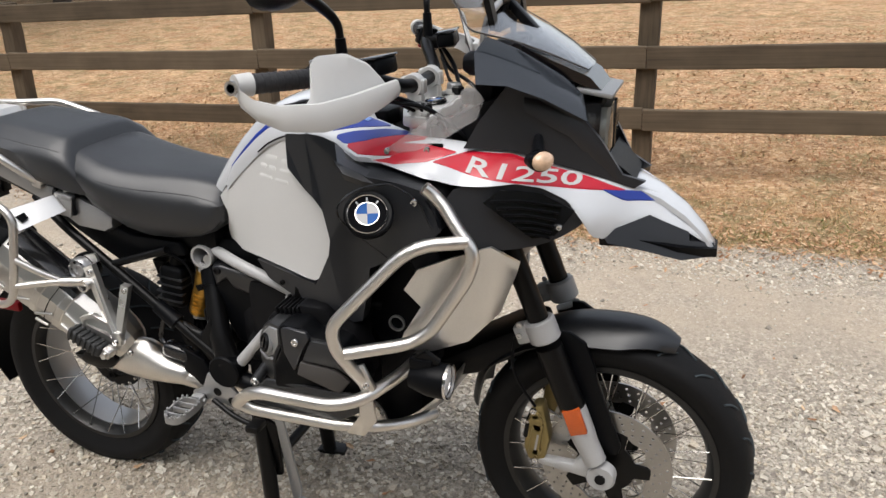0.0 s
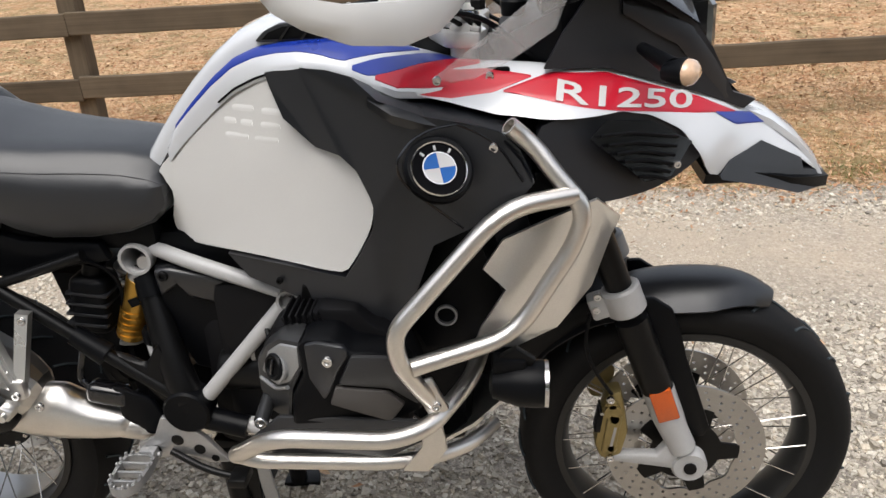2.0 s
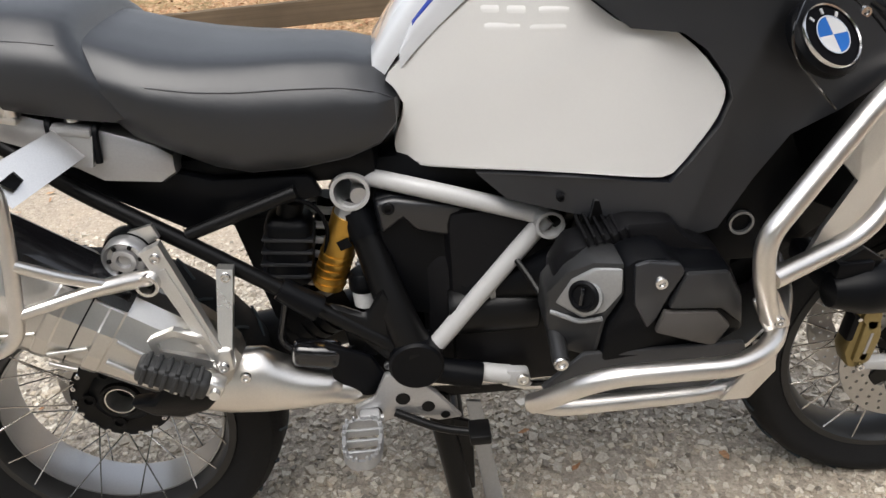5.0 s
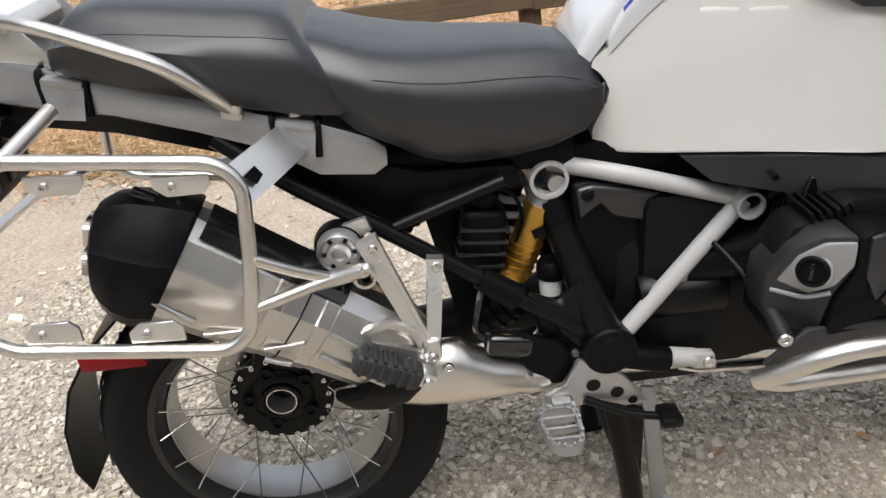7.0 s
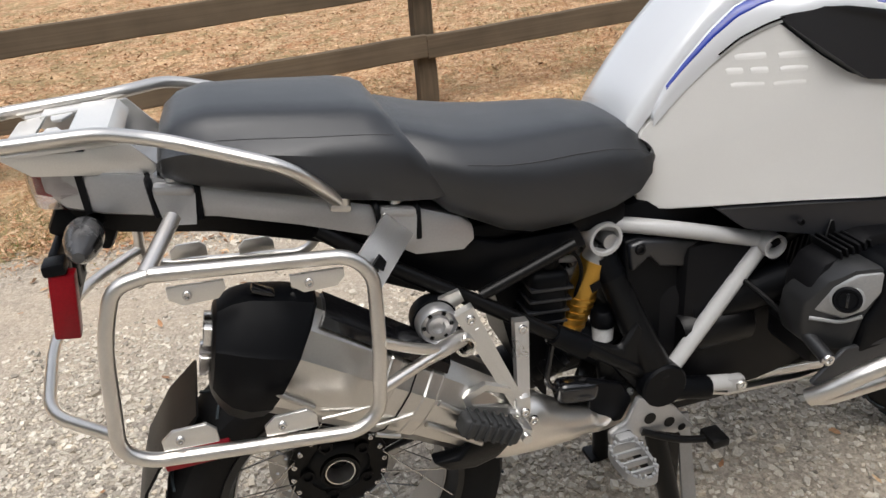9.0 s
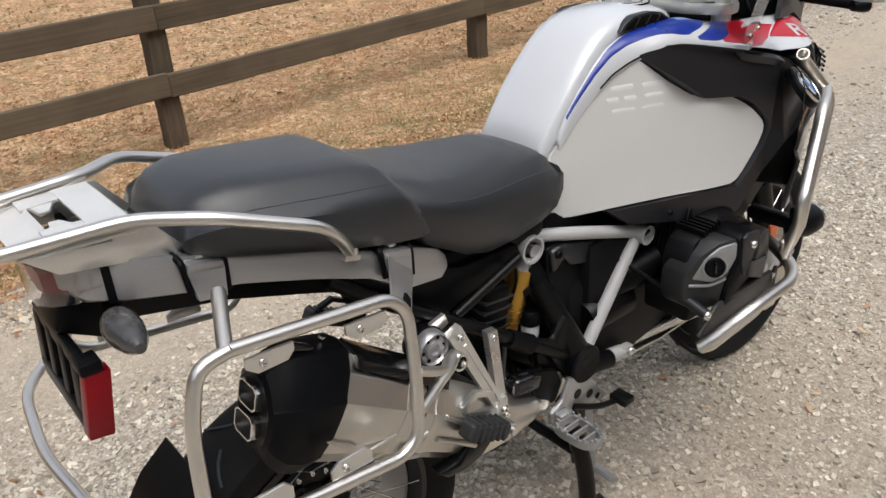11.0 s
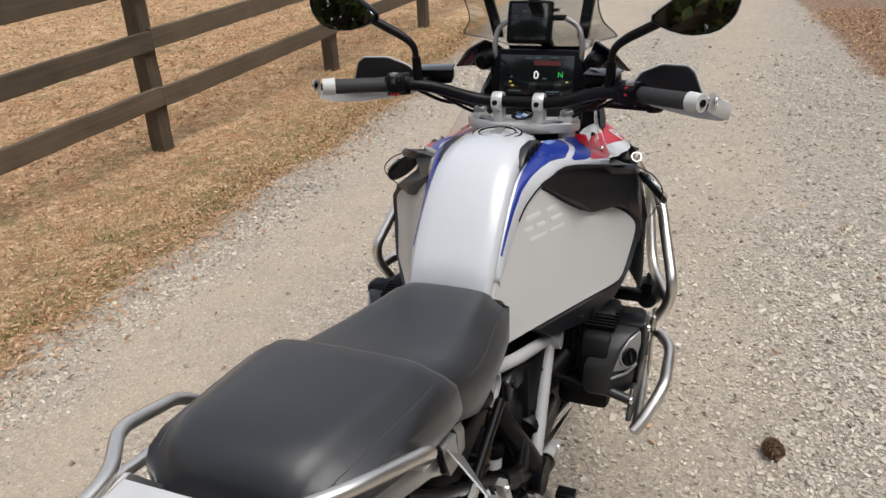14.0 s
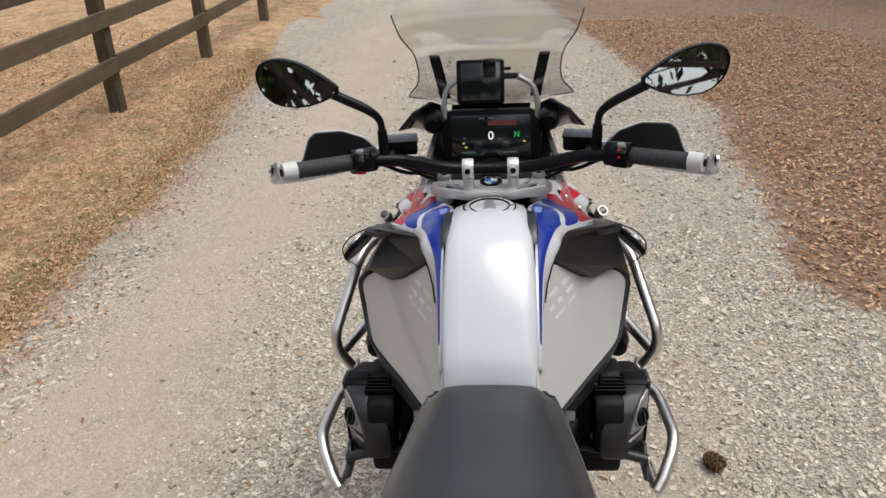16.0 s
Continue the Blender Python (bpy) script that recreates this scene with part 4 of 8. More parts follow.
def mudguard():
    """The front mudguard: an arched shell over the tyre, drawn down at the rear."""
    rings = []
    for i in range(29):
        u = i / 28
        a = radians(67 + 94 * u)
        r = 0.345 + 0.022 * math.exp(-((u - 0.42) / 0.3) ** 2) + 0.014 * math.exp(-((u - 0.1) / 0.12) ** 2) + float(np.interp(u, [0.5, 0.8, 1.0], [0.0, 0.034, 0.010]))
        half = 0.028 + 0.052 * min(u / 0.22, 1) ** 0.7 if u < 0.22 else 0.080 - 0.012 * max(u - 0.6, 0) / 0.4
        drop = 0.024 + 0.02 * math.sin(math.pi * min(u / 0.6, 1))
        ring, back = [], []
        for j in range(13):
            v = j / 6 - 1
            rr = r - drop * abs(v) ** 2.6
            ring.append((FRONT[0] + rr * math.cos(a), half * v, FRONT[2] + rr * math.sin(a)))
            back.append((FRONT[0] + (rr - 0.004) * math.cos(a), half * v * 0.96, FRONT[2] + (rr - 0.004) * math.sin(a)))
        rings.append(ring + back[::-1])
    return loft(rings)


fender = part("front_mudguard", mudguard(), SATIN, BIKE, "matt black plastic front mudguard", 50)

# ---- engine ----
VALVE = material("satin_grey_cover", (0.036, 0.037, 0.039), 0.38, 0.5, grain=0.05, stain=0.06, bump=0.08, bump_size=700)
PATCH = material("warm_grey_plastic", (0.060, 0.055, 0.052), 0.5, stain=0.06, bump=0.08, bump_size=900)
GUARDGREY = material("dark_grey_composite", (0.022, 0.0225, 0.024), 0.36, stain=0.08, grain=0.05, bump=0.05)
engine = part("engine", join(block((0.86, 0, 0.56), (0.46, 0.30, 0.34), 0.03), block((0.70, 0, 0.50), (0.22, 0.26, 0.30), 0.03), block((1.02, 0, 0.55), (0.16, 0.24, 0.24), 0.05)), DARKCAST, BIKE, "dark flat-twin engine with finned cylinders")
for s in (R, L):
    part("cylinder", block((0.895, s * 0.20, 0.665), (0.15, 0.16, 0.15), 0.03, (0, 10, 0)), DARKCAST, engine)
    for k in range(7):
        part("cooling_fin", block((0.895, s * (0.175 + 0.011 * k), 0.690), (0.155, 0.004, 0.150), 0.0015, (0, 10, 0), 1), BLACKMETAL, engine)
    head = part("cylinder_head", prism([(0.770, 0.600), (0.768, 0.69), (0.79, 0.728), (0.84, 0.742), (0.868, 0.762), (0.925, 0.762), (0.95, 0.732), (0.995, 0.71), (1.02, 0.65), (1.02, 0.60), (0.935, 0.588), (0.80, 0.588)], s * 0.225, s * 0.292, "xz", 0.010), DARKCAST, engine)
    for k in range(6):
        part("head_fin", block((0.812 + 0.011 * k, s * 0.262, 0.742 + 0.0015 * k), (0.004, 0.070, 0.016), 0.001, (0, -18, 0), 1), DARKCAST, head)
    # valve cover: the rear facet slants outwards and carries the oil filler
    cover = part("valve_cover", slab([(0.757, 0.292, 0.618), (0.758, 0.296, 0.668), (0.782, 0.312, 0.708), (0.812, 0.333, 0.732), (0.849, 0.350, 0.738), (0.850, 0.352, 0.690), (0.830, 0.347, 0.650), (0.818, 0.342, 0.584), (0.776, 0.312, 0.582), (0.762, 0.300, 0.592)], 0.060, s, 0.007), VALVE, head, "grey cast valve cover with a black guard", 25)
    part("cover_face", slab([(0.768, 0.304, 0.655), (0.787, 0.318, 0.700), (0.814, 0.338, 0.724), (0.846, 0.353, 0.730), (0.846, 0.354, 0.695), (0.826, 0.349, 0.664), (0.800, 0.333, 0.646)], 0.014, s, 0.004), CAST, cover, "brushed silver cover face")
    part("cover_rib", tube([(0.764, s * 0.300, 0.640), (0.797, s * 0.330, 0.640), (0.822, s * 0.348, 0.655)], 0.0035, 0.01, 8), CAST, cover)
    part("cover_lug", tube([(0.772, s * 0.292, 0.602), (0.770, s * 0.345, 0.587)], 0.012, n=14), VALVE, cover)
    part("cover_bolt", bolt((0.770, s * 0.345, 0.586), 0.011, sign=s), BRIGHT, cover)
    turn = Vector((-0.62, s * 0.74, 0.26)).normalized().to_track_quat("Z", "Y").to_matrix().to_4x4()
    cap_at = Matrix.Translation((0.803, s * 0.331, 0.682)) @ turn
    plug = part("filler_cap", turned(lathe([(0.0215, -0.004), (0.0215, 0.006), (0.019, 0.009), (0.016, 0.009), (0.0145, 0.006), (0.0, 0.006)], n=28, axis="z"), cap_at), BLACK, cover, "round black oil filler cap")
    part("cap_grip", turned(block((0, 0, 0.008), (0.005, 0.024, 0.006), 0.0015), cap_at), BLACKGLOSS, plug)
    part("cap_ring", turned(lathe([(0.0255, -0.003), (0.0255, 0.003), (0.022, 0.004), (0.022, -0.003)], n=28, axis="z", closed=True), cap_at), CAST, cover)
    part("cover_guard", slab([(0.846, 0.355, 0.735), (0.862, 0.355, 0.744), (0.900, 0.352, 0.744), (0.926, 0.352, 0.722), (0.992, 0.338, 0.710), (1.020, 0.326, 0.655), (1.026, 0.326, 0.602), (0.955, 0.352, 0.586), (0.822, 0.352, 0.586), (0.828, 0.354, 0.642), (0.850, 0.356, 0.684)], 0.065, s, 0.007), BLACK, head, "black plastic cylinder guard")
    part("guard_arm", slab([(0.858, 0.360, 0.738), (0.876, 0.360, 0.742), (0.916, 0.359, 0.736), (0.924, 0.359, 0.722), (0.906, 0.361, 0.692), (0.890, 0.362, 0.655), (0.880, 0.360, 0.640), (0.860, 0.360, 0.680)], 0.012, s, 0.004), SATIN, head)
    part("cover_shield", slab([(0.926, 0.360, 0.719), (0.988, 0.344, 0.708), (1.014, 0.334, 0.660), (1.020, 0.334, 0.616), (0.980, 0.350, 0.656), (0.905, 0.365, 0.672)], 0.014, s, 0.004), GUARDGREY, head)
    part("cover_patch", slab([(0.890, 0.366, 0.637), (0.900, 0.366, 0.668), (0.976, 0.353, 0.652), (1.000, 0.342, 0.622), (0.978, 0.348, 0.593)], 0.012, s, 0.003), PATCH, head, "warm grey plastic inlay")
    part("cover_bolt", bolt((0.892, s * 0.360, 0.712), 0.009, sign=s), BRIGHT, head)
    part("intake_boot", tube([(0.660, s * 0.115, 0.585), (0.76, s * 0.135, 0.600), (0.83, s * 0.18, 0.645)], 0.036, 0.06, 18), BLACK, engine)
    part("cylinder_foot", block((0.895, s * 0.232, 0.566), (0.215, 0.120, 0.070), 0.014), DARKCAST, engine)
    part("throttle_body", join(block((0.790, s * 0.105, 0.668), (0.075, 0.080, 0.085), 0.016, (0, -16, 0)), block((0.755, s * 0.138, 0.650), (0.050, 0.020, 0.046), 0.008), tube([(0.728, s * 0.110, 0.640), (0.728, s * 0.148, 0.640)], 0.018, n=16)), BLACKMETAL, engine, "black throttle body beside the cylinder")
    part("cylinder_lug", block((0.815, s * 0.245, 0.622), (0.030, 0.050, 0.018), 0.005), CAST, engine)
    part("cylinder_lug", block((0.800, s * 0.215, 0.585), (0.034, 0.070, 0.014), 0.005), DARKCAST, engine)
    part("intake_clamp", lathe([(0.0372, -0.004), (0.0388, -0.004), (0.0388, 0.004), (0.0372, 0.004)], (0.700, s * 0.122, 0.591), 24, "x", closed=True), CAST, engine)
    part("coolant_hose", tube([(0.80, s * 0.15, 0.70), (0.84, s * 0.20, 0.755), (0.92, s * 0.22, 0.765), (1.02, s * 0.20, 0.74)], 0.012, 0.05, 10), BLACK, engine)
    part("spark_lead", tube([(0.72, s * 0.14, 0.665), (0.755, s * 0.20, 0.63), (0.775, s * 0.25, 0.60), (0.80, s * 0.27, 0.575)], 0.005, 0.03, 8), BLACKMETAL, engine)
    part("exhaust_header", tube([(0.93, s * 0.28, 0.60), (1.02, s * 0.26, 0.50), (0.98, s * 0.16, 0.42), (0.80, s * 0.11, 0.395), (0.62, s * 0.13, 0.41), (0.45, -0.10, 0.42)], 0.022, 0.10, 16), BRIGHT, engine, "bright steel exhaust header")
    part("starter_cover", lathe([(0.036, -0.07), (0.042, -0.06), (0.042, 0.07), (0.036, 0.075)], (0.70, s * 0.13, 0.545), 24, "x"), BLACKMETAL, engine)
part("skid_plate", loft([[(x, y, z + 0.02 * (abs(y) / 0.14) ** 3) for y in (-w, -w * 0.8, 0, w * 0.8, w)] + [(x - 0.002, y, z + 0.006 + 0.02 * (abs(y) / 0.14) ** 3) for y in (w, w * 0.8, 0, -w * 0.8, -w)] for x, z, w in ((0.68, 0.372, 0.12), (0.75, 0.355, 0.14), (0.90, 0.352, 0.16), (1.04, 0.375, 0.195), (1.10, 0.415, 0.205), (1.15, 0.470, 0.195), (1.166, 0.53, 0.17))]), ALU, BIKE, "aluminium skid plate under the engine", 60)

# ---- crash bars ----
for s in (R, L):
    bars = part("crash_bar", join(tube([(1.158, s * 0.275, 1.043), (1.174, s * 0.268, 1.028), (1.196, s * 0.272, 1.009), (1.228, s * 0.288, 0.970), (1.266, s * 0.300, 0.930), (1.252, s * 0.304, 0.878), (1.168, s * 0.330, 0.742), (1.02, s * 0.390, 0.722)], 0.0135, 0.05, 14, bore=0.03), tube([(1.250, s * 0.296, 0.950), (1.152, s * 0.340, 0.948), (1.000, s * 0.398, 0.785), (1.004, s * 0.398, 0.735), (1.030, s * 0.372, 0.672), (1.044, s * 0.356, 0.640)], 0.0135, 0.05, 14), block((1.043, s * 0.360, 0.652), (0.034, 0.012, 0.062), 0.004, (0, -25, 0))), STEEL, BIKE, "satin stainless steel crash bar")
    part("bar_screw", bolt((1.034, s * 0.366, 0.668), 0.008, sign=s), BRIGHT, bars)
    part("bar_screw", bolt((1.052, s * 0.366, 0.640), 0.008, sign=s), BRIGHT, bars)
    low_bar = part("lower_crash_bar", tube([(1.115, s * 0.20, 0.640), (1.10, s * 0.28, 0.630), (1.045, s * 0.378, 0.612), (0.99, s * 0.408, 0.606), (0.83, s * 0.415, 0.612), (0.79, s * 0.405, 0.595), (0.745, s * 0.378, 0.552), (0.728, s * 0.362, 0.534)], 0.0140, 0.05, 14), STEEL, BIKE, "satin stainless steel lower engine guard")
    part("lower_rail", tube([(0.732, s * 0.366, 0.536), (0.765, s * 0.364, 0.524), (0.97, s * 0.350, 0.516), (1.05, s * 0.325, 0.512), (1.10, s * 0.272, 0.497), (1.135, s * 0.200, 0.482)], 0.0125, 0.03, 14), STEEL, low_bar)
    part("guard_bracket", prism([(1.028, 0.604), (1.058, 0.604), (1.066, 0.552), (1.034, 0.506), (0.992, 0.506), (1.026, 0.556)], s * 0.352, s * 0.359, "xz", 0.003), STEEL, low_bar)
    part("guard_plate", prism([(0.742, 0.548), (0.80, 0.600), (1.02, 0.598), (1.03, 0.560), (0.97, 0.524), (0.765, 0.530)], s * 0.350, s * 0.340, "xz", 0.004), GUARDGREY, low_bar, "dark grey plate inside the engine guard")

# ---- radiator covers, fog lamps ----
for s in (R, L):
    part("inner_panel", prism([(0.99, 0.70), (1.05, 0.88), (1.12, 0.95), (1.22, 0.95), (1.27, 0.90), (1.22, 0.72), (1.12, 0.64), (1.02, 0.64)], s * 0.190, s * 0.205, "xz", 0.004), BLACK, BIKE, "matt black inner panel behind the radiator guard")
    part("hose_ring", lathe([(0.015, s * 0.203), (0.015, s * 0.212), (0.0185, s * 0.212), (0.0185, s * 0.203)], (1.057, 0, 0.705), 24, closed=True), CAST, BIKE)
    cover = part("radiator_cover", loft([[(x, s * (y + d - 0.022), z) for x, y, z in ((1.122, .335, .842), (1.150, .330, .885), (1.215, .318, .912), (1.285, .285, .930), (1.328, .225, .878), (1.318, .215, .845), (1.290, .235, .765), (1.235, .275, .712), (1.170, .315, .700), (1.105, .335, .708), (1.118, .336, .745), (1.155, .330, .806))] for d in (0.0, -0.008)]), ALU, BIKE, "brushed aluminium radiator guard plate", 60)
    part("radiator", block((1.16, s * 0.225, 0.83), (0.06, 0.12, 0.20), 0.01, (0, -20, s * -25)), BLACK, BIKE)
    lamp = part("fog_lamp", join(lathe([(0.010, -0.045), (0.024, -0.04), (0.030, -0.02), (0.036, 0.0), (0.037, 0.035), (0.034, 0.042), (0.032, 0.036)], (1.175, s * 0.325, 0.655), 28, "x"), block((1.16, s * 0.325, 0.690), (0.05, 0.028, 0.025), 0.005), block((1.15, s * 0.27, 0.66), (0.035, 0.12, 0.03), 0.006)), BLACK, BIKE, "black round auxiliary lamp")
    part("lens", lathe([(0.0, 0.040), (0.020, 0.039), (0.032, 0.036), (0.032, 0.030)], (1.175, s * 0.325, 0.655), 28, "x"), CLEARLENS, lamp)
    part("lens_rim", lathe([(0.0325, 0.036), (0.0365, 0.038), (0.0365, 0.044), (0.0325, 0.043)], (1.175, s * 0.325, 0.655), 28, "x", closed=True), BRIGHT, lamp)
    part("lamp_bracket", prism([(1.14, 0.70), (1.17, 0.72), (1.20, 0.70), (1.19, 0.685), (1.15, 0.685)], s * 0.318, s * 0.332, "xz", 0.003), BLACKMETAL, lamp)

# ---- tank ----
SPINE = [(0.545, 0.952, 0.086), (0.575, 0.992, 0.089), (0.605, 1.030, 0.091), (0.637, 1.066, 0.091), (0.68, 1.108, 0.090), (0.72, 1.138, 0.089), (0.76, 1.154, 0.088), (0.80, 1.161, 0.087), (0.85, 1.163, 0.086), (0.90, 1.160, 0.083), (0.935, 1.151, 0.080), (0.960, 1.136, 0.075), (0.972, 1.11, 0.070)]


def spine():
    rings = []
    for x, z, h in SPINE:
        top = [(h * 1.0, -0.05), (h * 1.01, -0.032), (h * 0.985, -0.014), (h * 0.90, -0.003), (h * 0.62, 0.004), (0.0, 0.008)]
        half = [(x, -y, z + d) for y, d in top]
        rings.append(half + [(a, -b, c) for a, b, c in half[-2::-1]])
    return loft(rings)


tank = part("fuel_tank", spine(), WHITE, BIKE, "glossy white fuel tank with blue side stripes", 50)
TANK_SIDES = both("tank_side", lambda: panel([(0.559, 0.921), (0.603, 0.960), (0.648, 1.002), (0.705, 1.051), (0.741, 1.070), (0.780, 1.081), (0.795, 1.065), (0.821, 1.036), (0.871, 0.998), (0.918, 1.002), (0.943, 0.981), (0.963, 0.952), (0.969, 0.933), (0.961, 0.899), (0.935, 0.852), (0.916, 0.823), (0.880, 0.819), (0.807, 0.811), (0.680, 0.791), (0.602, 0.784), (0.570, 0.794), (0.566, 0.823), (0.588, 0.881), (0.575, 0.910)], 0.0, 0.03, 0.012, cell=0.014, inset=0.014, dish=lambda x, z: -0.014 * math.exp(-((x - 0.605) / 0.03) ** 2 - ((z - 0.868) / 0.045) ** 2)), CREAM, tank, "off-white satin tank side")
# the tank's shoulder runs from beside the spine out to the fairing: x, inner y, inner z, outer y, outer z
SHOULDER = [(0.585, 0.086, 0.955, 0.098, 0.944), (0.605, 0.090, 0.998, 0.100, 0.966), (0.637, 0.091, 1.034, 0.101, 0.996), (0.68, 0.091, 1.076, 0.106, 1.034), (0.72, 0.091, 1.107, 0.113, 1.064), (0.76, 0.092, 1.123, 0.124, 1.083), (0.80, 0.093, 1.129, 0.138, 1.096), (0.834, 0.093, 1.131, 0.148, 1.105), (0.878, 0.091, 1.134, 0.156, 1.103), (0.923, 0.087, 1.134, 0.172, 1.096), (0.96, 0.083, 1.130, 0.206, 1.090), (1.00, 0.086, 1.120, 0.236, 1.083), (1.04, 0.100, 1.112, 0.222, 1.079), (1.08, 0.118, 1.106, 0.202, 1.078), (1.12, 0.134, 1.104, 0.178, 1.080)]


def deck_point(x, v):
    """A place on the shoulder: v runs from the spine out to the edge."""
    y0, z0, y1, z1 = (float(np.interp(x, [d[0] for d in SHOULDER], [d[k] for d in SHOULDER])) for k in (1, 2, 3, 4))
    puff = 0.007 * math.sin(math.pi * v)
    return Vector((x, y0 + (y1 - y0) * v + puff * 0.6, z0 + (z1 - z0) * v ** 1.15 + puff))


def deck(rows, up, thick, s, n=7):
    rings, xs = [], [r[0] for r in rows]
    for x in np.linspace(xs[0], xs[-1], max(int((xs[-1] - xs[0]) / 0.008), 2)):
        x = float(x)
        v0, v1 = (float(np.interp(x, xs, [r[k] for r in rows])) for k in (1, 2))
        line = [deck_point(x, v0 + (v1 - v0) * i / n) for i in range(n + 1)]
        rings.append([(p.x, s * p.y, p.z + up) for p in line] + [(p.x, s * p.y, p.z + up - thick) for p in line[::-1]])
    return loft(rings)


for s in (R, L):
    part("tank_deck", deck([(d[0], 0.0, 1.0) for d in SHOULDER], 0.0, 0.010, s), WHITE, tank, "white-edged shoulder of the tank", 60)
    part("deck_blue", deck([(0.606, 0.22, 0.42), (0.640, 0.20, 0.46), (0.695, 0.17, 0.50), (0.755, 0.10, 0.54), (0.80, 0.06, 0.58), (0.85, 0.05, 0.68), (0.886, 0.05, 0.78), (0.91, 0.05, 0.80), (0.93, 0.05, 0.68), (0.96, 0.05, 0.50), (1.00, 0.05, 0.24), (1.02, 0.05, 0.10)], 0.0012, 0.004, s), BLUE, tank, "deep blue shoulder stripe")
    part("deck_blue", deck([(0.925, 0.86, 0.94), (0.95, 0.68, 0.94), (0.97, 0.55, 0.86), (1.00, 0.36, 0.66), (1.03, 0.18, 0.48), (1.06, 0.06, 0.30), (1.085, 0.05, 0.12)], 0.0012, 0.004, s), BLUE, tank)
    part("deck_red", deck([(0.965, 0.89, 0.95), (0.98, 0.80, 0.95), (1.00, 0.67, 0.95), (1.03, 0.49, 0.95), (1.06, 0.31, 0.95), (1.085, 0.13, 0.95), (1.115, 0.06, 0.95)], 0.0012, 0.004, s), RED, tank, "bright red shoulder")
    part("tank_joint", tube([tuple(Vector((p.x, s * (p.y + 0.001), p.z - 0.003))) for p in (deck_point(x, 1.0) for x in (0.69, 0.705, 0.72, 0.74, 0.76, 0.785))], 0.0018, 0.03, 6), SEAM_GAP_BLACK, tank)
for s in (R, L):
    vent = part("tank_vent", prism(smooth_outline([(0.756, 1.129), (0.774, 1.147), (0.802, 1.159), (0.858, 1.159), (0.894, 1.152), (0.926, 1.135), (0.856, 1.131)], 0.14), s * 0.076, s * 0.0968, "xz", 0.003), SATIN, tank, "black recessed tank vent with slanted dividers")
    part("vent_floor", prism([(0.770, 1.134), (0.782, 1.145), (0.806, 1.154), (0.856, 1.154), (0.890, 1.148), (0.912, 1.137), (0.856, 1.135)], s * 0.092, s * 0.0976, "xz", 0.001), SEAM_GAP_BLACK, vent)
    for k in range(3):
        part("vent_divider", bar_between((0.800 + 0.034 * k, s * 0.0978, 1.133), (0.818 + 0.034 * k, s * 0.0978, 1.155 - 0.002 * k), 0.004, 0.003, 0.003, 0.0008), BLACKGLOSS, vent)
    part("tank_decal", deck([(0.925, 0.10, 0.24), (0.94, 0.10, 0.24), (0.975, 0.10, 0.22)], 0.0026, 0.002, s, 3), LIGHTBLUE, tank)
cap = part("fuel_cap", lathe([(0.054, 1.150), (0.054, 1.1655), (0.050, 1.168), (0.043, 1.168), (0.041, 1.166), (0.0, 1.167)], (0.885, 0, 0), 40, "z"), FRAMEGREY, tank, "round silver fuel cap")
for k in range(6):
    a = 2 * math.pi * (k + 0.5) / 6
    part("cap_screw", bolt((0.885 + 0.0475 * math.cos(a), 0.0475 * math.sin(a), 1.1672), 0.0038, "z", 0.002, 1), ALU, cap)
for r in (0.0555, 0.0420):
    part("cap_groove", lathe([(r - 0.0012, 1.1640), (r - 0.0012, 1.1690 if r < 0.05 else 1.1668), (r + 0.0014, 1.1690 if r < 0.05 else 1.1668), (r + 0.0014, 1.1640)], (0.885, 0, 0), 48, "z", closed=True), SEAM_GAP_BLACK, cap)
part("cap_flap", prism([(0.862, -0.014), (0.918, -0.010), (0.918, 0.010), (0.862, 0.014)], 1.166, 1.170, "xy", 0.002), CAST, cap)
part("tank_front_trim", prism([(0.945, -0.062), (0.99, -0.05), (1.0, 0.0), (0.99, 0.05), (0.945, 0.062)], 1.10, 1.135, "xy", 0.006), BLACK, tank)

# embossed mark on the tank sides: plain raised bars
SKIN = BVHTree.FromPolygons([v.co.copy() for v in TANK_SIDES[0].data.vertices], [tuple(f.vertices) for f in TANK_SIDES[0].data.polygons])


def on_skin(x, z, deep):
    hit = SKIN.ray_cast(Vector((x, -1.0, z)), Vector((0, 1, 0)))[0]
    return Vector((x, (hit.y if hit else -body_width(x, z)) + deep, z))


for (xa, za), (xb, zb) in (((0.714, 1.033), (0.756, 1.035)), ((0.699, 1.013), (0.722, 1.0135)), ((0.732, 1.0135), (0.755, 1.014)), ((0.702, 0.992), (0.747, 0.993)), ((0.772, 1.034), (0.816, 1.036)), ((0.771, 1.014), (0.807, 1.0155)), ((0.759, 0.992), (0.803, 0.994))):
    rows = []
    for i in range(9):
        u = i / 8
        x, z, half = xa + (xb - xa) * u, za + (zb - za) * u, 0.0074 * (1.0 if 0 < i < 8 else 0.7)
        a, b, c, d = on_skin(x, z + half, 0.0006), on_skin(x, z + half * 0.2, -0.0007), on_skin(x, z - half * 0.2, -0.0007), on_skin(x, z - half, 0.0006)
        rows.append([a, b, c, d, d + Vector((0, 0.004, 0)), a + Vector((0, 0.004, 0))])
    both("embossed_bar", loft(rows), CREAM, tank)

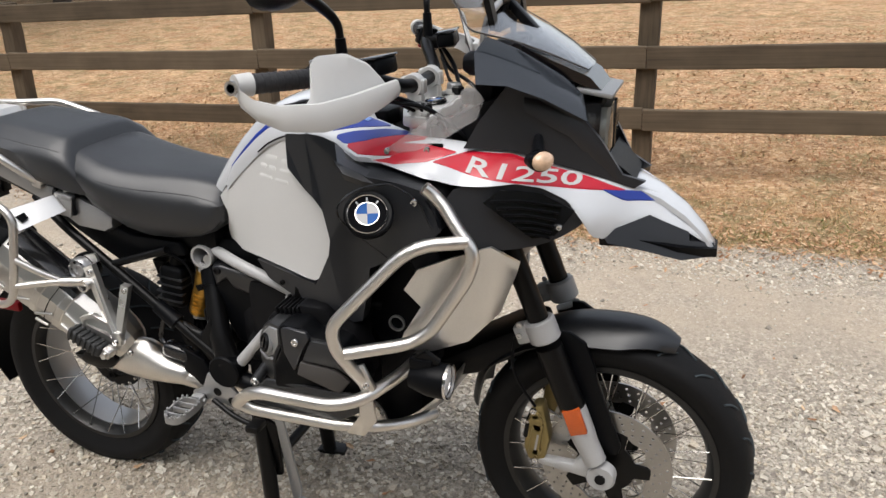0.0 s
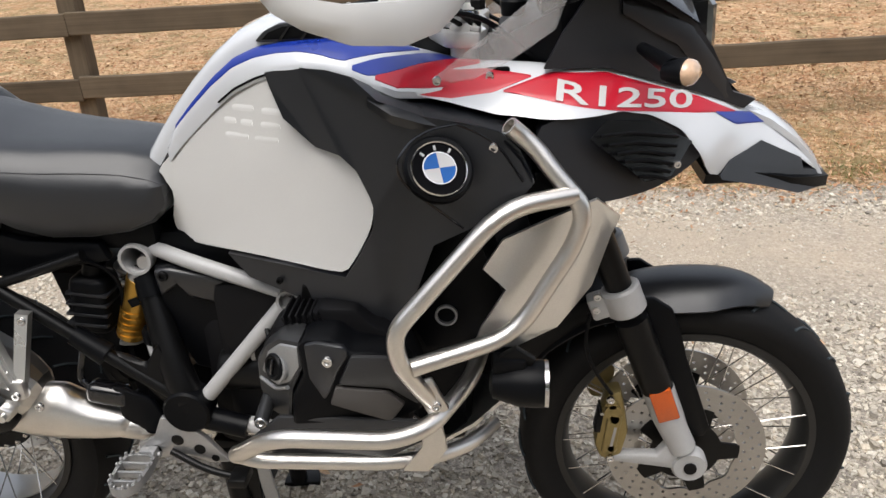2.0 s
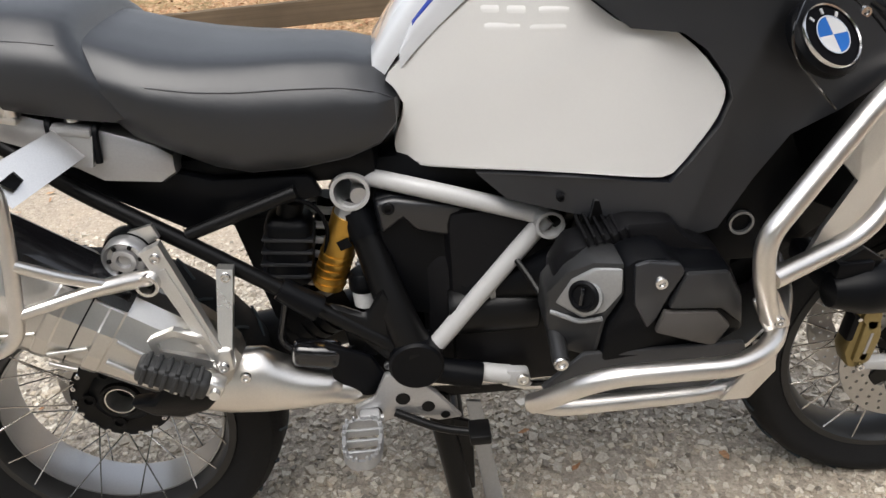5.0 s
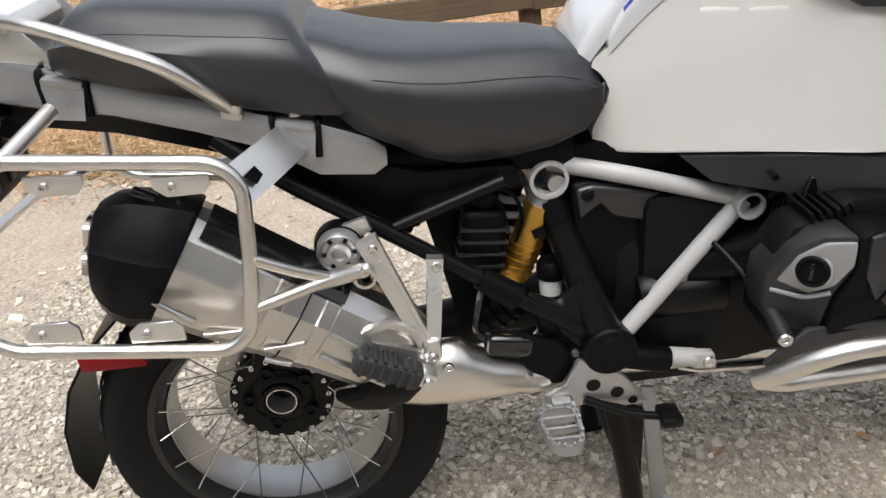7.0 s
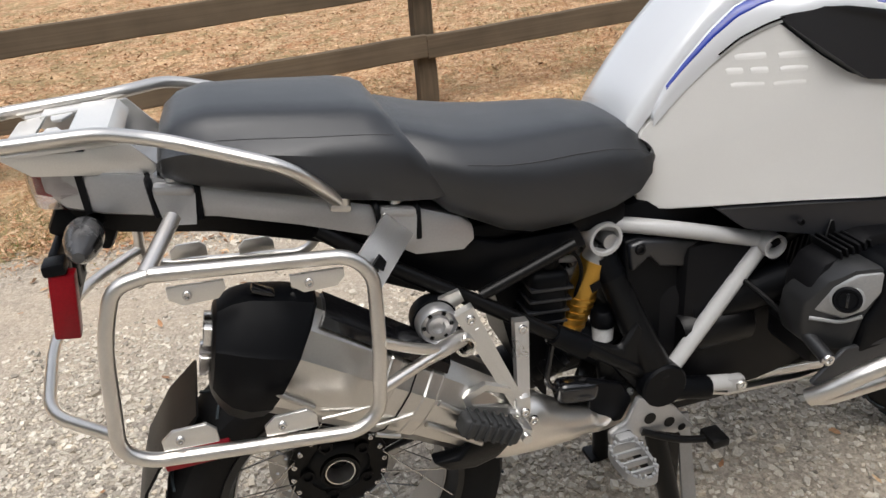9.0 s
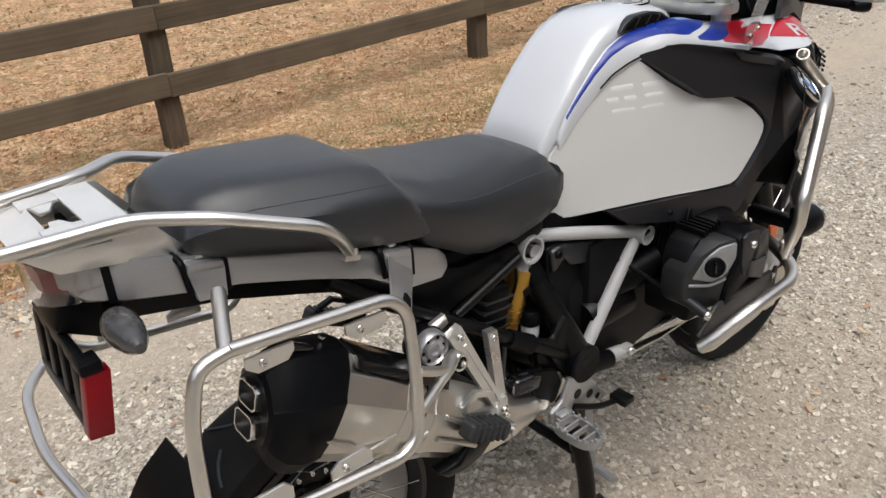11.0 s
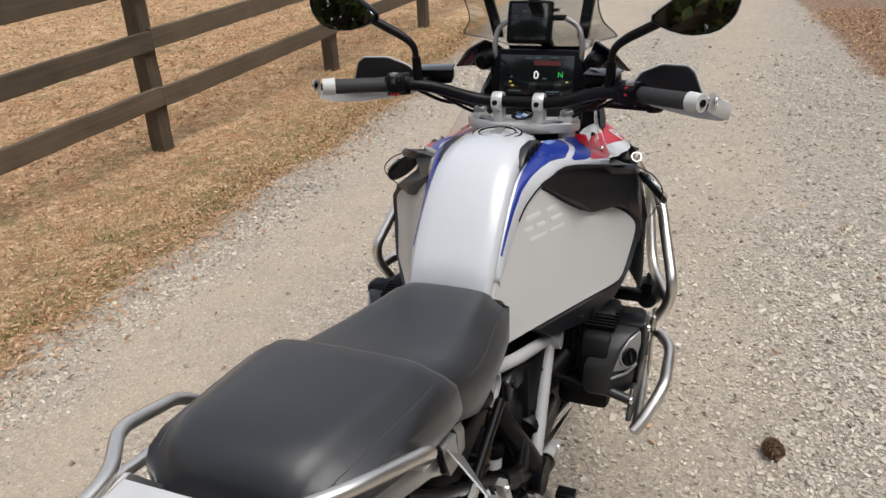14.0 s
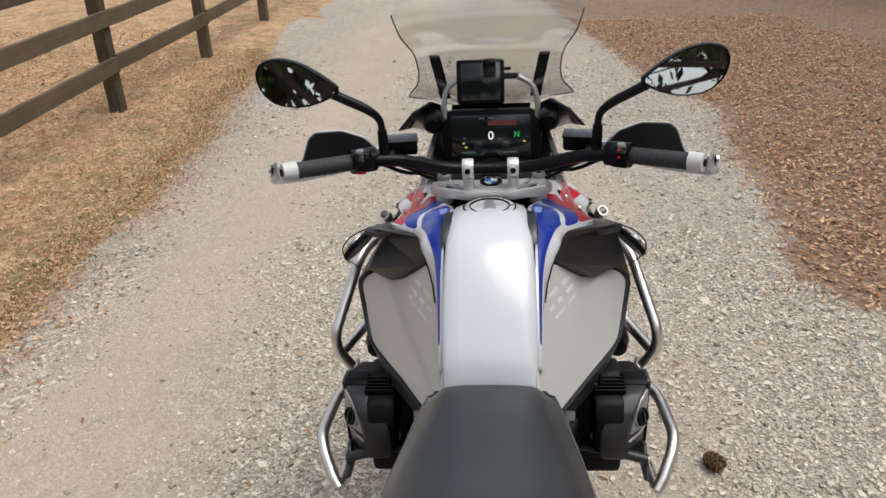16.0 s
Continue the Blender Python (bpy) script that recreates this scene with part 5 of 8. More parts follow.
# ---- seats ----
def seat_body(stations):
    """Cross sections (x, top z, low z, half width at the top, half width at the hip, half width low, forward lean of the foot)."""
    rings = []
    for x, zt, zl, wt, wh, wl, lean in stations:
        zh = zt - (zt - zl) * 0.42
        half = [(0.0, zt), (wt * 0.5, zt - 0.001), (wt * 0.80, zt - 0.004), (wt * 0.94, zt - 0.010), (wt, zt - 0.017), (wt + (wh - wt) * 0.62, zt - 0.034), (wh, zh), (wh + (wl - wh) * 0.5, zl + (zh - zl) * 0.4), (wl, zl + 0.008), (wl * 0.9, zl)]
        line = [(x + lean * (zt - z) / (zt - zl), -y, z) for y, z in half]
        rings.append(line + [(a, -b, c) for a, b, c in line[:0:-1]])
    return loft(rings)


RIDER = [(0.58, 0.912, 0.885, 0.08, 0.104, 0.104, 0), (0.573, 0.93, 0.858, 0.088, 0.122, 0.122, 0), (0.548, 0.944, 0.832, 0.096, 0.13, 0.129, 0), (0.5, 0.956, 0.815, 0.102, 0.14, 0.132, 0), (0.43, 0.962, 0.806, 0.11, 0.152, 0.136, 0), (0.36, 0.966, 0.806, 0.126, 0.162, 0.14, 0), (0.3, 0.973, 0.822, 0.136, 0.168, 0.145, 0.01), (0.24, 0.985, 0.846, 0.14, 0.17, 0.15, 0.03), (0.17, 1.008, 0.872, 0.13, 0.162, 0.148, 0.05), (0.13, 1.016, 0.9, 0.115, 0.146, 0.138, 0.06)]
PILLION = [(0.152, 1.021, 0.908, 0.112, 0.15, 0.146, 0.076), (0.146, 1.035, 0.903, 0.124, 0.162, 0.156, 0.075), (0.13, 1.044, 0.901, 0.13, 0.17, 0.16, 0.068), (0.098, 1.051, 0.908, 0.13, 0.173, 0.161, 0.05), (0.035, 1.058, 0.928, 0.126, 0.171, 0.16, 0.025), (-0.04, 1.067, 0.953, 0.12, 0.164, 0.153, 0.008), (-0.1, 1.072, 0.97, 0.114, 0.154, 0.143, 0), (-0.138, 1.066, 0.98, 0.104, 0.142, 0.131, -0.006), (-0.16, 1.051, 0.988, 0.094, 0.128, 0.118, -0.01), (-0.172, 1.028, 0.997, 0.082, 0.112, 0.106, -0.006)]
rider = part("rider_seat", seat_body(RIDER), VINYL, BIKE, "black vinyl rider seat with grey seams", 50)
pillion = part("pillion_seat", seat_body(PILLION), VINYL, BIKE, "black vinyl pillion seat", 50)


def seat_seam(stations, s, share, owner):
    """A stitched seam a given share of the way from the shoulder down to the hip."""
    run = []
    for x, zt, zl, wt, wh, wl, lean in stations:
        z = zt - 0.017 - 0.017 * share
        run.append((x + lean * (zt - z) / (zt - zl), s * (wt + (wh - wt) * 0.62 * share + 0.0004), z))
    return part("seam", tube(run, 0.0009, 0.02, 6), THREAD, owner)


for s in (R, L):
    seat_seam(RIDER[1:-2], s, 1.0, rider)
    seat_seam(PILLION[2:-2], s, 0.85, pillion)

# ---- side fairing ----
def winglet(x, z):
    """The wing of the fairing over the tank side: an upper facet that runs out to a crease and a lower one that falls back."""
    top = float(np.interp(x, [0.78, 0.83, 0.92, 0.98, 1.04, 1.10], [1.090, 1.102, 1.092, 1.080, 1.060, 1.044]))
    crease = float(np.interp(x, [0.80, 0.86, 0.92, 0.98, 1.06], [1.068, 1.060, 1.054, 1.048, 1.030]))
    u = (top - z) / (top - crease) if z > crease else (z - crease + 0.062) / 0.062
    shelf = min(max((x - 0.94) / 0.05, 0.0), 1.0) if z > crease else 0.0
    u = min(max(u * (1 - shelf) + shelf, 0.0), 1.0) ** 0.85
    return u * float(np.interp(x, [0.785, 0.83, 0.88, 0.93, 0.98, 1.03, 1.08, 1.12], [0, 0.045, 0.080, 0.085, 0.066, 0.046, 0.016, 0]))


fairing = part("side_fairing", panel([(0.779, 1.090), (0.797, 1.099), (0.834, 1.102), (0.878, 1.099), (0.923, 1.091), (0.978, 1.080), (1.043, 1.060), (1.097, 1.044), (1.145, 1.028), (1.173, 1.008), (1.195, 0.965), (1.163, 0.930), (1.105, 0.907), (1.052, 0.880), (1.028, 0.810), (1.000, 0.728), (0.957, 0.711), (0.884, 0.717), (0.837, 0.745), (0.723, 0.755), (0.682, 0.789), (0.806, 0.808), (0.916, 0.818), (0.937, 0.851), (0.964, 0.899), (0.972, 0.933), (0.966, 0.955), (0.946, 0.985), (0.920, 1.004), (0.873, 1.000), (0.823, 1.038), (0.790, 1.074)], 0.003, 0.035, 0.004, cell=0.012, inset=0.004, smooth=False, dish=winglet), SATIN, BIKE, "matt black side fairing with a round badge")
left_fairing = part("side_fairing", mirrored(panel([(0.779, 1.090), (0.797, 1.099), (0.834, 1.102), (0.878, 1.099), (0.923, 1.091), (0.978, 1.080), (1.043, 1.060), (1.097, 1.044), (1.145, 1.028), (1.173, 1.008), (1.195, 0.965), (1.163, 0.930), (1.105, 0.907), (1.052, 0.880), (1.028, 0.810), (1.000, 0.728), (0.957, 0.711), (0.884, 0.717), (0.837, 0.745), (0.723, 0.755), (0.682, 0.789), (0.806, 0.808), (0.916, 0.818), (0.937, 0.851), (0.964, 0.899), (0.972, 0.933), (0.966, 0.955), (0.946, 0.985), (0.920, 1.004), (0.873, 1.000), (0.823, 1.038), (0.790, 1.074)], 0.003, 0.035, 0.004, cell=0.012, inset=0.004, smooth=False, dish=winglet)), SATIN, BIKE, "matt black side fairing with a round badge")


def badge(at, r, normal, parent):
    """A round badge: silver rim, black ring, a disc in blue and white quarters, and small plain bars on the ring."""
    z = Vector(normal).normalized()
    m = Matrix.Translation(at) @ z.to_track_quat("Z", "Y").to_matrix().to_4x4()
    root = part("badge", turned(lathe([(r, -0.004), (r, 0.002), (r * 0.97, 0.0035), (r * 0.92, 0.0035), (r * 0.91, 0.002), (0, 0.002)], n=48, axis="z"), m), BADGE_BLACK, parent, "round badge with blue and white quarters")
    part("badge_rim", turned(lathe([(r, -0.001), (r * 1.01, 0.003), (r * 0.98, 0.005), (r * 0.945, 0.0035), (r * 0.945, 0.001)], n=48, axis="z", closed=True), m), BRIGHT, root)
    part("badge_rim", turned(lathe([(r * 0.60, 0.001), (r * 0.60, 0.0045), (r * 0.56, 0.0045), (r * 0.56, 0.001)], n=40, axis="z", closed=True), m), BRIGHT, root)
    for q in range(4):
        pts = [(0.0, 0.0)] + [(r * 0.565 * math.cos(a), r * 0.565 * math.sin(a)) for a in (math.pi / 2 * (q + i / 8) for i in range(9))]
        part("badge_quarter", turned(prism(pts, 0.001, 0.0042, "xy", 0), m), SIGN_WHITE if q % 2 == 0 else ROUND_BLUE, root)
    for a in (50, 90, 130):
        part("badge_bar", turned(block((r * 0.76, 0, 0.0026), (r * 0.17, r * 0.085, 0.0012), 0, (0, 0, 0)), m @ Matrix.Rotation(radians(a), 4, "Z")), SIGN_WHITE, root)
    return root


for s, owner in ((R, fairing), (L, left_fairing)):
    y0 = body_width(1.065, 1.004) + 0.003
    slope = (body_width(1.10, 1.004) - body_width(1.03, 1.004)) / 0.07, (body_width(1.065, 1.03) - body_width(1.065, 0.98)) / 0.05
    normal = (-slope[0], s, -slope[1])
    badge((1.066, s * (y0 + 0.005), 1.003), 0.039, normal, owner)
    part("badge_pad", turned(lathe([(0.048, -0.012), (0.048, -0.002), (0.044, 0.002), (0.0, 0.002)], n=40, axis="z"), Matrix.Translation((1.066, s * y0, 1.003)) @ Vector(normal).normalized().to_track_quat("Z", "Y").to_matrix().to_4x4()), BLACK, owner)
    for run in ([(1.096, 0.912), (1.028, 0.979), (1.014, 1.000), (1.012, 1.020), (1.028, 1.041), (1.052, 1.048), (1.086, 1.046)], [(1.086, 1.046), (1.112, 1.033), (1.144, 1.014), (1.178, 0.968)]):
        part("fairing_seam", tube([(x, s * (body_width(x, z) + 0.0035 + winglet(x, z)), z) for x, z in run], 0.0016, 0.02, 6), BLACKGLOSS, owner)
    part("fairing_screw", bolt((1.137, s * (body_width(1.137, 1.012) + 0.003), 1.012), 0.0075, sign=s), BRIGHT, owner)
    part("fairing_screw", bolt((0.79, s * (body_width(0.79, 0.775) + 0.003), 0.775), 0.006, sign=s), DARKCAST, owner)

# upper side of the fairing, closing it towards the tank
for s, owner in ((R, fairing), (L, left_fairing)):
    rings = []
    for x, top in ((0.96, 1.082), (1.00, 1.072), (1.043, 1.058), (1.097, 1.042), (1.145, 1.026), (1.175, 1.004), (1.19, 0.975)):
        far = body_width(x, top) + 0.003 + winglet(x, top)
        line = [(0.15, 1.066), (0.15 + (far - 0.15) * 0.5, top + (1.066 - top) * 0.45), (far - 0.010, top + 0.002), (far, top - 0.006)]
        rings.append([(x, s * y, z) for y, z in line] + [(x, s * (y - 0.006), z - 0.014) for y, z in line[::-1]])
    part("fairing_top", loft(rings), SATIN, owner, sharp=50)

# ---- beak and upper wings ----
beak = part("beak", loft([[(x, y, z - 0.012 * (abs(y) / w) ** 2) for y in (-w, -w * 0.6, 0, w * 0.6, w)] + [(x, y, z - 0.012 - 0.012 * (abs(y) / w) ** 2) for y in (w, w * 0.6, 0, -w * 0.6, -w)] for x, z, w in ((1.42, 1.062, 0.120), (1.50, 1.030, 0.078), (1.54, 1.016, 0.062), (1.58, 0.998, 0.052), (1.63, 0.962, 0.042), (1.67, 0.920, 0.032), (1.692, 0.885, 0.024))]), WHITE, BIKE, "white, red and blue pointed front beak")
both("beak_side", lambda: strip([(1.0, 1.090), (1.054, 1.098), (1.129, 1.105), (1.219, 1.100), (1.30, 1.098), (1.377, 1.071), (1.446, 1.047), (1.512, 1.017), (1.539, 1.010), (1.58, 0.992), (1.63, 0.955), (1.68, 0.900), (1.69, 0.886)], [(1.0, 1.080), (1.074, 1.065), (1.142, 1.047), (1.201, 1.043), (1.319, 1.043), (1.365, 1.031), (1.414, 1.005), (1.446, 0.965), (1.462, 0.932), (1.485, 0.922), (1.501, 0.939), (1.562, 0.956), (1.639, 0.917), (1.672, 0.892), (1.69, 0.884)], 0.0, 0.02, 10), WHITE, beak)
both("beak_blue", lambda: strip([(1.474, 1.018), (1.545, 1.001), (1.577, 0.981)], [(1.474, 1.016), (1.513, 0.990), (1.577, 0.980)], 0.002, 0.004), BLUE, beak)
both("beak_red", lambda: strip([(1.150, 1.074), (1.219, 1.094), (1.300, 1.091), (1.446, 1.042), (1.512, 1.010)], [(1.150, 1.072), (1.225, 1.062), (1.393, 1.030), (1.471, 1.017), (1.512, 1.009)], 0.002, 0.004), RED, beak, "red lettered flash")
both("wing_red", lambda: strip([(1.02, 1.092), (1.064, 1.099), (1.125, 1.099), (1.19, 1.090)], [(1.02, 1.078), (1.043, 1.073), (1.077, 1.069), (1.136, 1.072), (1.19, 1.088)], 0.002, 0.004), RED, beak)


def letters(text, x0, z0, x1, z1, tall, off, parent, mat, s):
    """Lettering laid over the bodywork, from the lower left corner to the lower right one."""
    data = bpy.data.curves.new("lettering", "FONT")
    data.body, data.extrude, data.resolution_u = text, 0.0008, 3
    data.offset = 0.012
    ob = bpy.data.objects.new("lettering", data)
    scene.collection.objects.link(ob)
    me = bpy.data.meshes.new_from_object(ob.evaluated_get(bpy.context.evaluated_depsgraph_get()))
    bpy.data.objects.remove(ob)
    bm = bmesh.new()
    bm.from_mesh(me)
    bpy.data.meshes.remove(me)
    lo, hi = min(v.co.x for v in bm.verts), max(v.co.x for v in bm.verts)
    top = max(v.co.y for v in bm.verts)
    long = [e for e in bm.edges if e.calc_length() > 0.12]
    bmesh.ops.subdivide_edges(bm, edges=long, cuts=2)
    for v in bm.verts:
        u, w, d = (v.co.x - lo) / (hi - lo), v.co.y / top, v.co.z
        if s > 0:
            u = 1 - u
        x, z = x0 + (x1 - x0) * u + 0.004 * w, z0 + (z1 - z0) * u + tall * w
        v.co = (x, s * (body_width(x, z) + off + d), z)
    return part("lettering", bm, mat, parent)


for s in (R, L):
    letters("R1250", 1.224, 1.0655, 1.432, 1.030, 0.022, 0.0032, beak, SIGN_WHITE, s)
both("chin", lambda: panel([(1.485, 0.923), (1.501, 0.941), (1.562, 0.958), (1.639, 0.919), (1.642, 0.902), (1.690, 0.888), (1.698, 0.861), (1.630, 0.870), (1.564, 0.895), (1.490, 0.914)], 0.006, 0.03, 0.004, inset=0.003, smooth=False), SATIN, beak, "black plastic beak chin")
part("chin_bridge", loft([[(x, -w, z), (x, w, z), (x, w * 0.9, z - 0.02), (x, -w * 0.9, z - 0.02)] for x, z, w in ((1.47, 0.915, 0.12), (1.55, 0.915, 0.11), (1.62, 0.895, 0.078), (1.675, 0.885, 0.045), (1.697, 0.880, 0.024))]), BLACK, beak)
INTAKE = [(1.196, 1.030), (1.235, 1.044), (1.271, 1.051), (1.320, 1.046), (1.366, 1.029), (1.414, 1.005), (1.460, 0.972), (1.417, 0.942), (1.372, 0.922), (1.312, 0.912), (1.265, 0.915), (1.225, 0.945), (1.20, 0.99)]
GRILL = [(1.270, 1.019), (1.295, 1.037), (1.366, 1.024), (1.429, 0.989), (1.398, 0.945), (1.357, 0.942)]
for s in (R, L):
    intake = part("air_intake", panel(INTAKE, 0.004, 0.05, 0.014, inset=0.012) if s == R else mirrored(panel(INTAKE, 0.004, 0.05, 0.014, inset=0.012)), SATIN, BIKE, "black plastic air intake with a slatted grille")
    g = panel(GRILL, 0.0055, 0.004, 0.002, inset=0.003, smooth=False)
    part("grille_back", g if s == R else mirrored(g), BLACKGLOSS, intake)
    for k in range(6):
        z0 = 1.026 - 0.0135 * k
        run = [(x, s * (body_width(x, z) + 0.010), z) for x, z in ((1.285 + 0.012 * k, z0 - 0.004), (1.33 + 0.008 * k, z0 - 0.008), (1.405 - 0.003 * k, z0 - 0.026 + 0.002 * k))]
        part("grille_slat", tube(run, 0.0028, 0.01, 6), BLACK, intake)
    part("grille_screw", bolt((1.405, s * (body_width(1.405, 0.962) + 0.004), 0.962), 0.006, sign=s), BRIGHT, intake)

# ---- nose: black fairing, headlamp, windscreen ----
NOSE = [(1.208, 1.100), (1.235, 1.15), (1.29, 1.225), (1.325, 1.222), (1.36, 1.20), (1.432, 1.150), (1.462, 1.113), (1.505, 1.040), (1.548, 1.022), (1.528, 1.010), (1.446, 1.047), (1.377, 1.071), (1.30, 1.098)]


def nose_side(s):
    """The black cowl beside the headlamp, closing in towards the lamp."""
    def half(x, z):
        return 0.185 - 0.30 * max(x - 1.25, 0) - 0.22 * max(z - 1.10, 0) - 0.25 * max(x - 1.42, 0)
    edge = []
    for x, z, nx, nz in ((1.318, 1.196, -0.1, 1), (1.345, 1.186, 0.3, 1), (1.375, 1.170, 0.5, 1), (1.424, 1.142, 0.7, 0.8), (1.463, 1.094, 0.9, 0.5), (1.503, 1.036, 0.9, 0.5)):
        out = max(half(x, z), 0.05)
        low = (x - 0.026 * nx, z - 0.026 * nz)
        edge.append([(x + 0.004 * nx, s * (out - 0.004), z + 0.004 * nz), (x - 0.010 * nx, s * (out + 0.006), z - 0.010 * nz), (low[0], s * (out + 0.007), low[1]), (low[0], s * (out - 0.006), low[1]), (x, s * (out - 0.010), z)])
    return join(loft([[(x, s * (max(half(x, z), 0.05) - d), z) for x, z in NOSE] for d in (0, 0.012)]), loft(edge))


nose = part("nose_fairing", join(nose_side(R), nose_side(L)), SATIN, BIKE, "black nose fairing round the headlamp")
both("cowl", lambda: loft([[(1.250, -0.237 + d, 1.235), (1.235, -0.195 + d, 1.285), (1.245, -0.153 + d, 1.308), (1.30, -0.135 + d, 1.285), (1.385, -0.105 + d, 1.230), (1.420, -0.09 + d, 1.195), (1.436, -0.118 + d, 1.150), (1.36, -0.168 + d, 1.200), (1.30, -0.205 + d, 1.228)] for d in (0, 0.008)]), SMOKECOWL, nose, "glossy smoke-grey upper cowl")
LAMPGLASS = material("smoky_lamp_lens", (0.10, 0.105, 0.10), 0.1, 0.3, stain=0.2, stain_size=40, coat=1.0)
headlamp = part("headlamp", loft([[(x, y, z) for y, z in ((-w, 1.075), (-w * 1.05, 1.12), (-w * 0.9, 1.175), (0, 1.19), (w * 0.9, 1.175), (w * 1.05, 1.12), (w, 1.075), (0, 1.06))] for x, w in ((1.38, 0.095), (1.445, 0.09), (1.455, 0.085))]), BLACKGLOSS, BIKE, "black-framed headlamp with clear lens")
part("lens", loft([[(x, y, z) for y, z in ((-w, 1.080), (-w, 1.12), (-w * 0.86, 1.168), (0, 1.18), (w * 0.86, 1.168), (w, 1.12), (w, 1.080), (0, 1.066))] for x, w in ((1.448, 0.082), (1.466, 0.078), (1.472, 0.070))]), LAMPGLASS, headlamp)
part("lamp_brow", block((1.440, 0, 1.196), (0.075, 0.16, 0.010), 0.004, (0, 8, 0)), CAST, headlamp)
part("lamp_divider", block((1.470, 0, 1.12), (0.012, 0.012, 0.11), 0.003), BLACKGLOSS, headlamp)
part("nose_bridge", loft([[(1.475, -0.085, 1.075), (1.53, -0.06, 1.025), (1.53, 0.06, 1.025), (1.475, 0.085, 1.075)], [(1.470, -0.085, 1.062), (1.525, -0.06, 1.012), (1.525, 0.06, 1.012), (1.470, 0.085, 1.062)]]), BLACK, nose)


def screen():
    """The tall clear windscreen: a sheet curved across, leaning back."""
    rows = [(1.425, 1.238, 0.055), (1.375, 1.272, 0.105), (1.325, 1.302, 0.150), (1.278, 1.326, 0.205), (1.235, 1.362, 0.172), (1.205, 1.395, 0.165), (1.165, 1.445, 0.168), (1.130, 1.495, 0.195), (1.100, 1.545, 0.205), (1.075, 1.59, 0.185), (1.055, 1.625, 0.12)]
    rings = []
    for x, z, w in rows:
        front = [(x - 0.55 * (w * v) ** 2 * 2.2, w * v, z) for v in (-1, -0.75, -0.45, -0.15, 0.15, 0.45, 0.75, 1)]
        rings.append(front + [(a - 0.003, b, c - 0.002) for a, b, c in front[::-1]])
    return loft(rings)


windscreen = part("windscreen", screen(), FOIL, BIKE, "tall clear plastic windscreen", 60)
windscreen.visible_shadow = False
for s in (R, L):
    run = [(x - 0.55 * w * w * 2.2, s * w, z) for x, z, w in ((1.425, 1.238, 0.055), (1.375, 1.272, 0.105), (1.325, 1.302, 0.150), (1.278, 1.326, 0.205), (1.235, 1.362, 0.172), (1.205, 1.395, 0.165), (1.165, 1.445, 0.168), (1.130, 1.495, 0.195), (1.100, 1.545, 0.205))]
    part("screen_edge", tube(run, 0.0017, 0.02, 6), EDGE, windscreen)
    part("screen_strut", loft([[(x, s * y, z), (x + 0.012, s * (y + 0.002), z + 0.004), (x + 0.012, s * (y + 0.028), z + 0.004), (x, s * (y + 0.026), z)] for x, y, z in ((1.245, 0.098, 1.315), (1.235, 0.108, 1.37), (1.222, 0.118, 1.42))]), BLACKMETAL, windscreen, "black screen bracket")
part("screen_support", prism([(1.40, 1.235), (1.32, 1.30), (1.20, 1.42), (1.19, 1.41), (1.31, 1.285), (1.39, 1.22)], -0.016, 0.016, "xz", 0.004), BLACK, BIKE)
part("nose_panel", loft([[(1.43, -0.07, 1.225), (1.43, 0.07, 1.225), (1.46, 0.06, 1.19), (1.46, -0.06, 1.19)], [(1.30, -0.10, 1.285), (1.30, 0.10, 1.285), (1.30, 0.10, 1.26), (1.30, -0.10, 1.26)]]), BLACKGLOSS, nose)

# indicators
for s in (R, L):
    aim = Matrix.Translation((1.384, s * 0.286, 1.115)) @ Vector((0.80, s * 0.58, 0.10)).normalized().to_track_quat("Z", "Y").to_matrix().to_4x4() @ Matrix.Diagonal((1.25, 0.92, 1.0, 1.0))
    stalk = part("turn_signal", join(tube([(1.35, s * 0.155, 1.122), (1.374, s * 0.266, 1.116)], 0.009, n=12, r_end=0.014), turned(lathe([(0.006, -0.030), (0.013, -0.026), (0.018, -0.012), (0.0205, 0.0), (0.0205, 0.005), (0.019, 0.005)], n=24, axis="z"), aim)), BLACK, BIKE, "black front turn signal with a pale lens")
    part("lens", turned(lathe([(0.0190, 0.002), (0.0190, 0.007), (0.0165, 0.013), (0.010, 0.018), (0.0, 0.020)], n=24, axis="z"), aim), PALELENS, stalk, "pale amber lens")

# small clear wind deflectors
for s in (R, L):
    rows = [(1.03, 0.205, 1.082), (1.06, 0.196, 1.10), (1.12, 0.175, 1.142), (1.19, 0.165, 1.195), (1.215, 0.160, 1.225)]
    low = [(1.06, 0.202, 1.075), (1.10, 0.190, 1.085), (1.16, 0.17, 1.11), (1.225, 0.152, 1.15), (1.24, 0.150, 1.19)]
    bm = loft([[(x, s * y, z) for x, y, z in rows] + [(x, s * y, z) for x, y, z in low[::-1]], [(x, s * (y - 0.003), z) for x, y, z in rows] + [(x, s * (y - 0.003), z) for x, y, z in low[::-1]]])
    d = part("wind_deflector", bm, SMOKE, BIKE, "small hazy clear wind deflector")
    d.visible_shadow = False
    part("deflector_screw", bolt((1.055, s * 0.204, 1.090), 0.007, sign=s), BRIGHT, d)
    part("deflector_screw", bolt((1.130, s * 0.178, 1.090), 0.007, sign=s), BRIGHT, d)

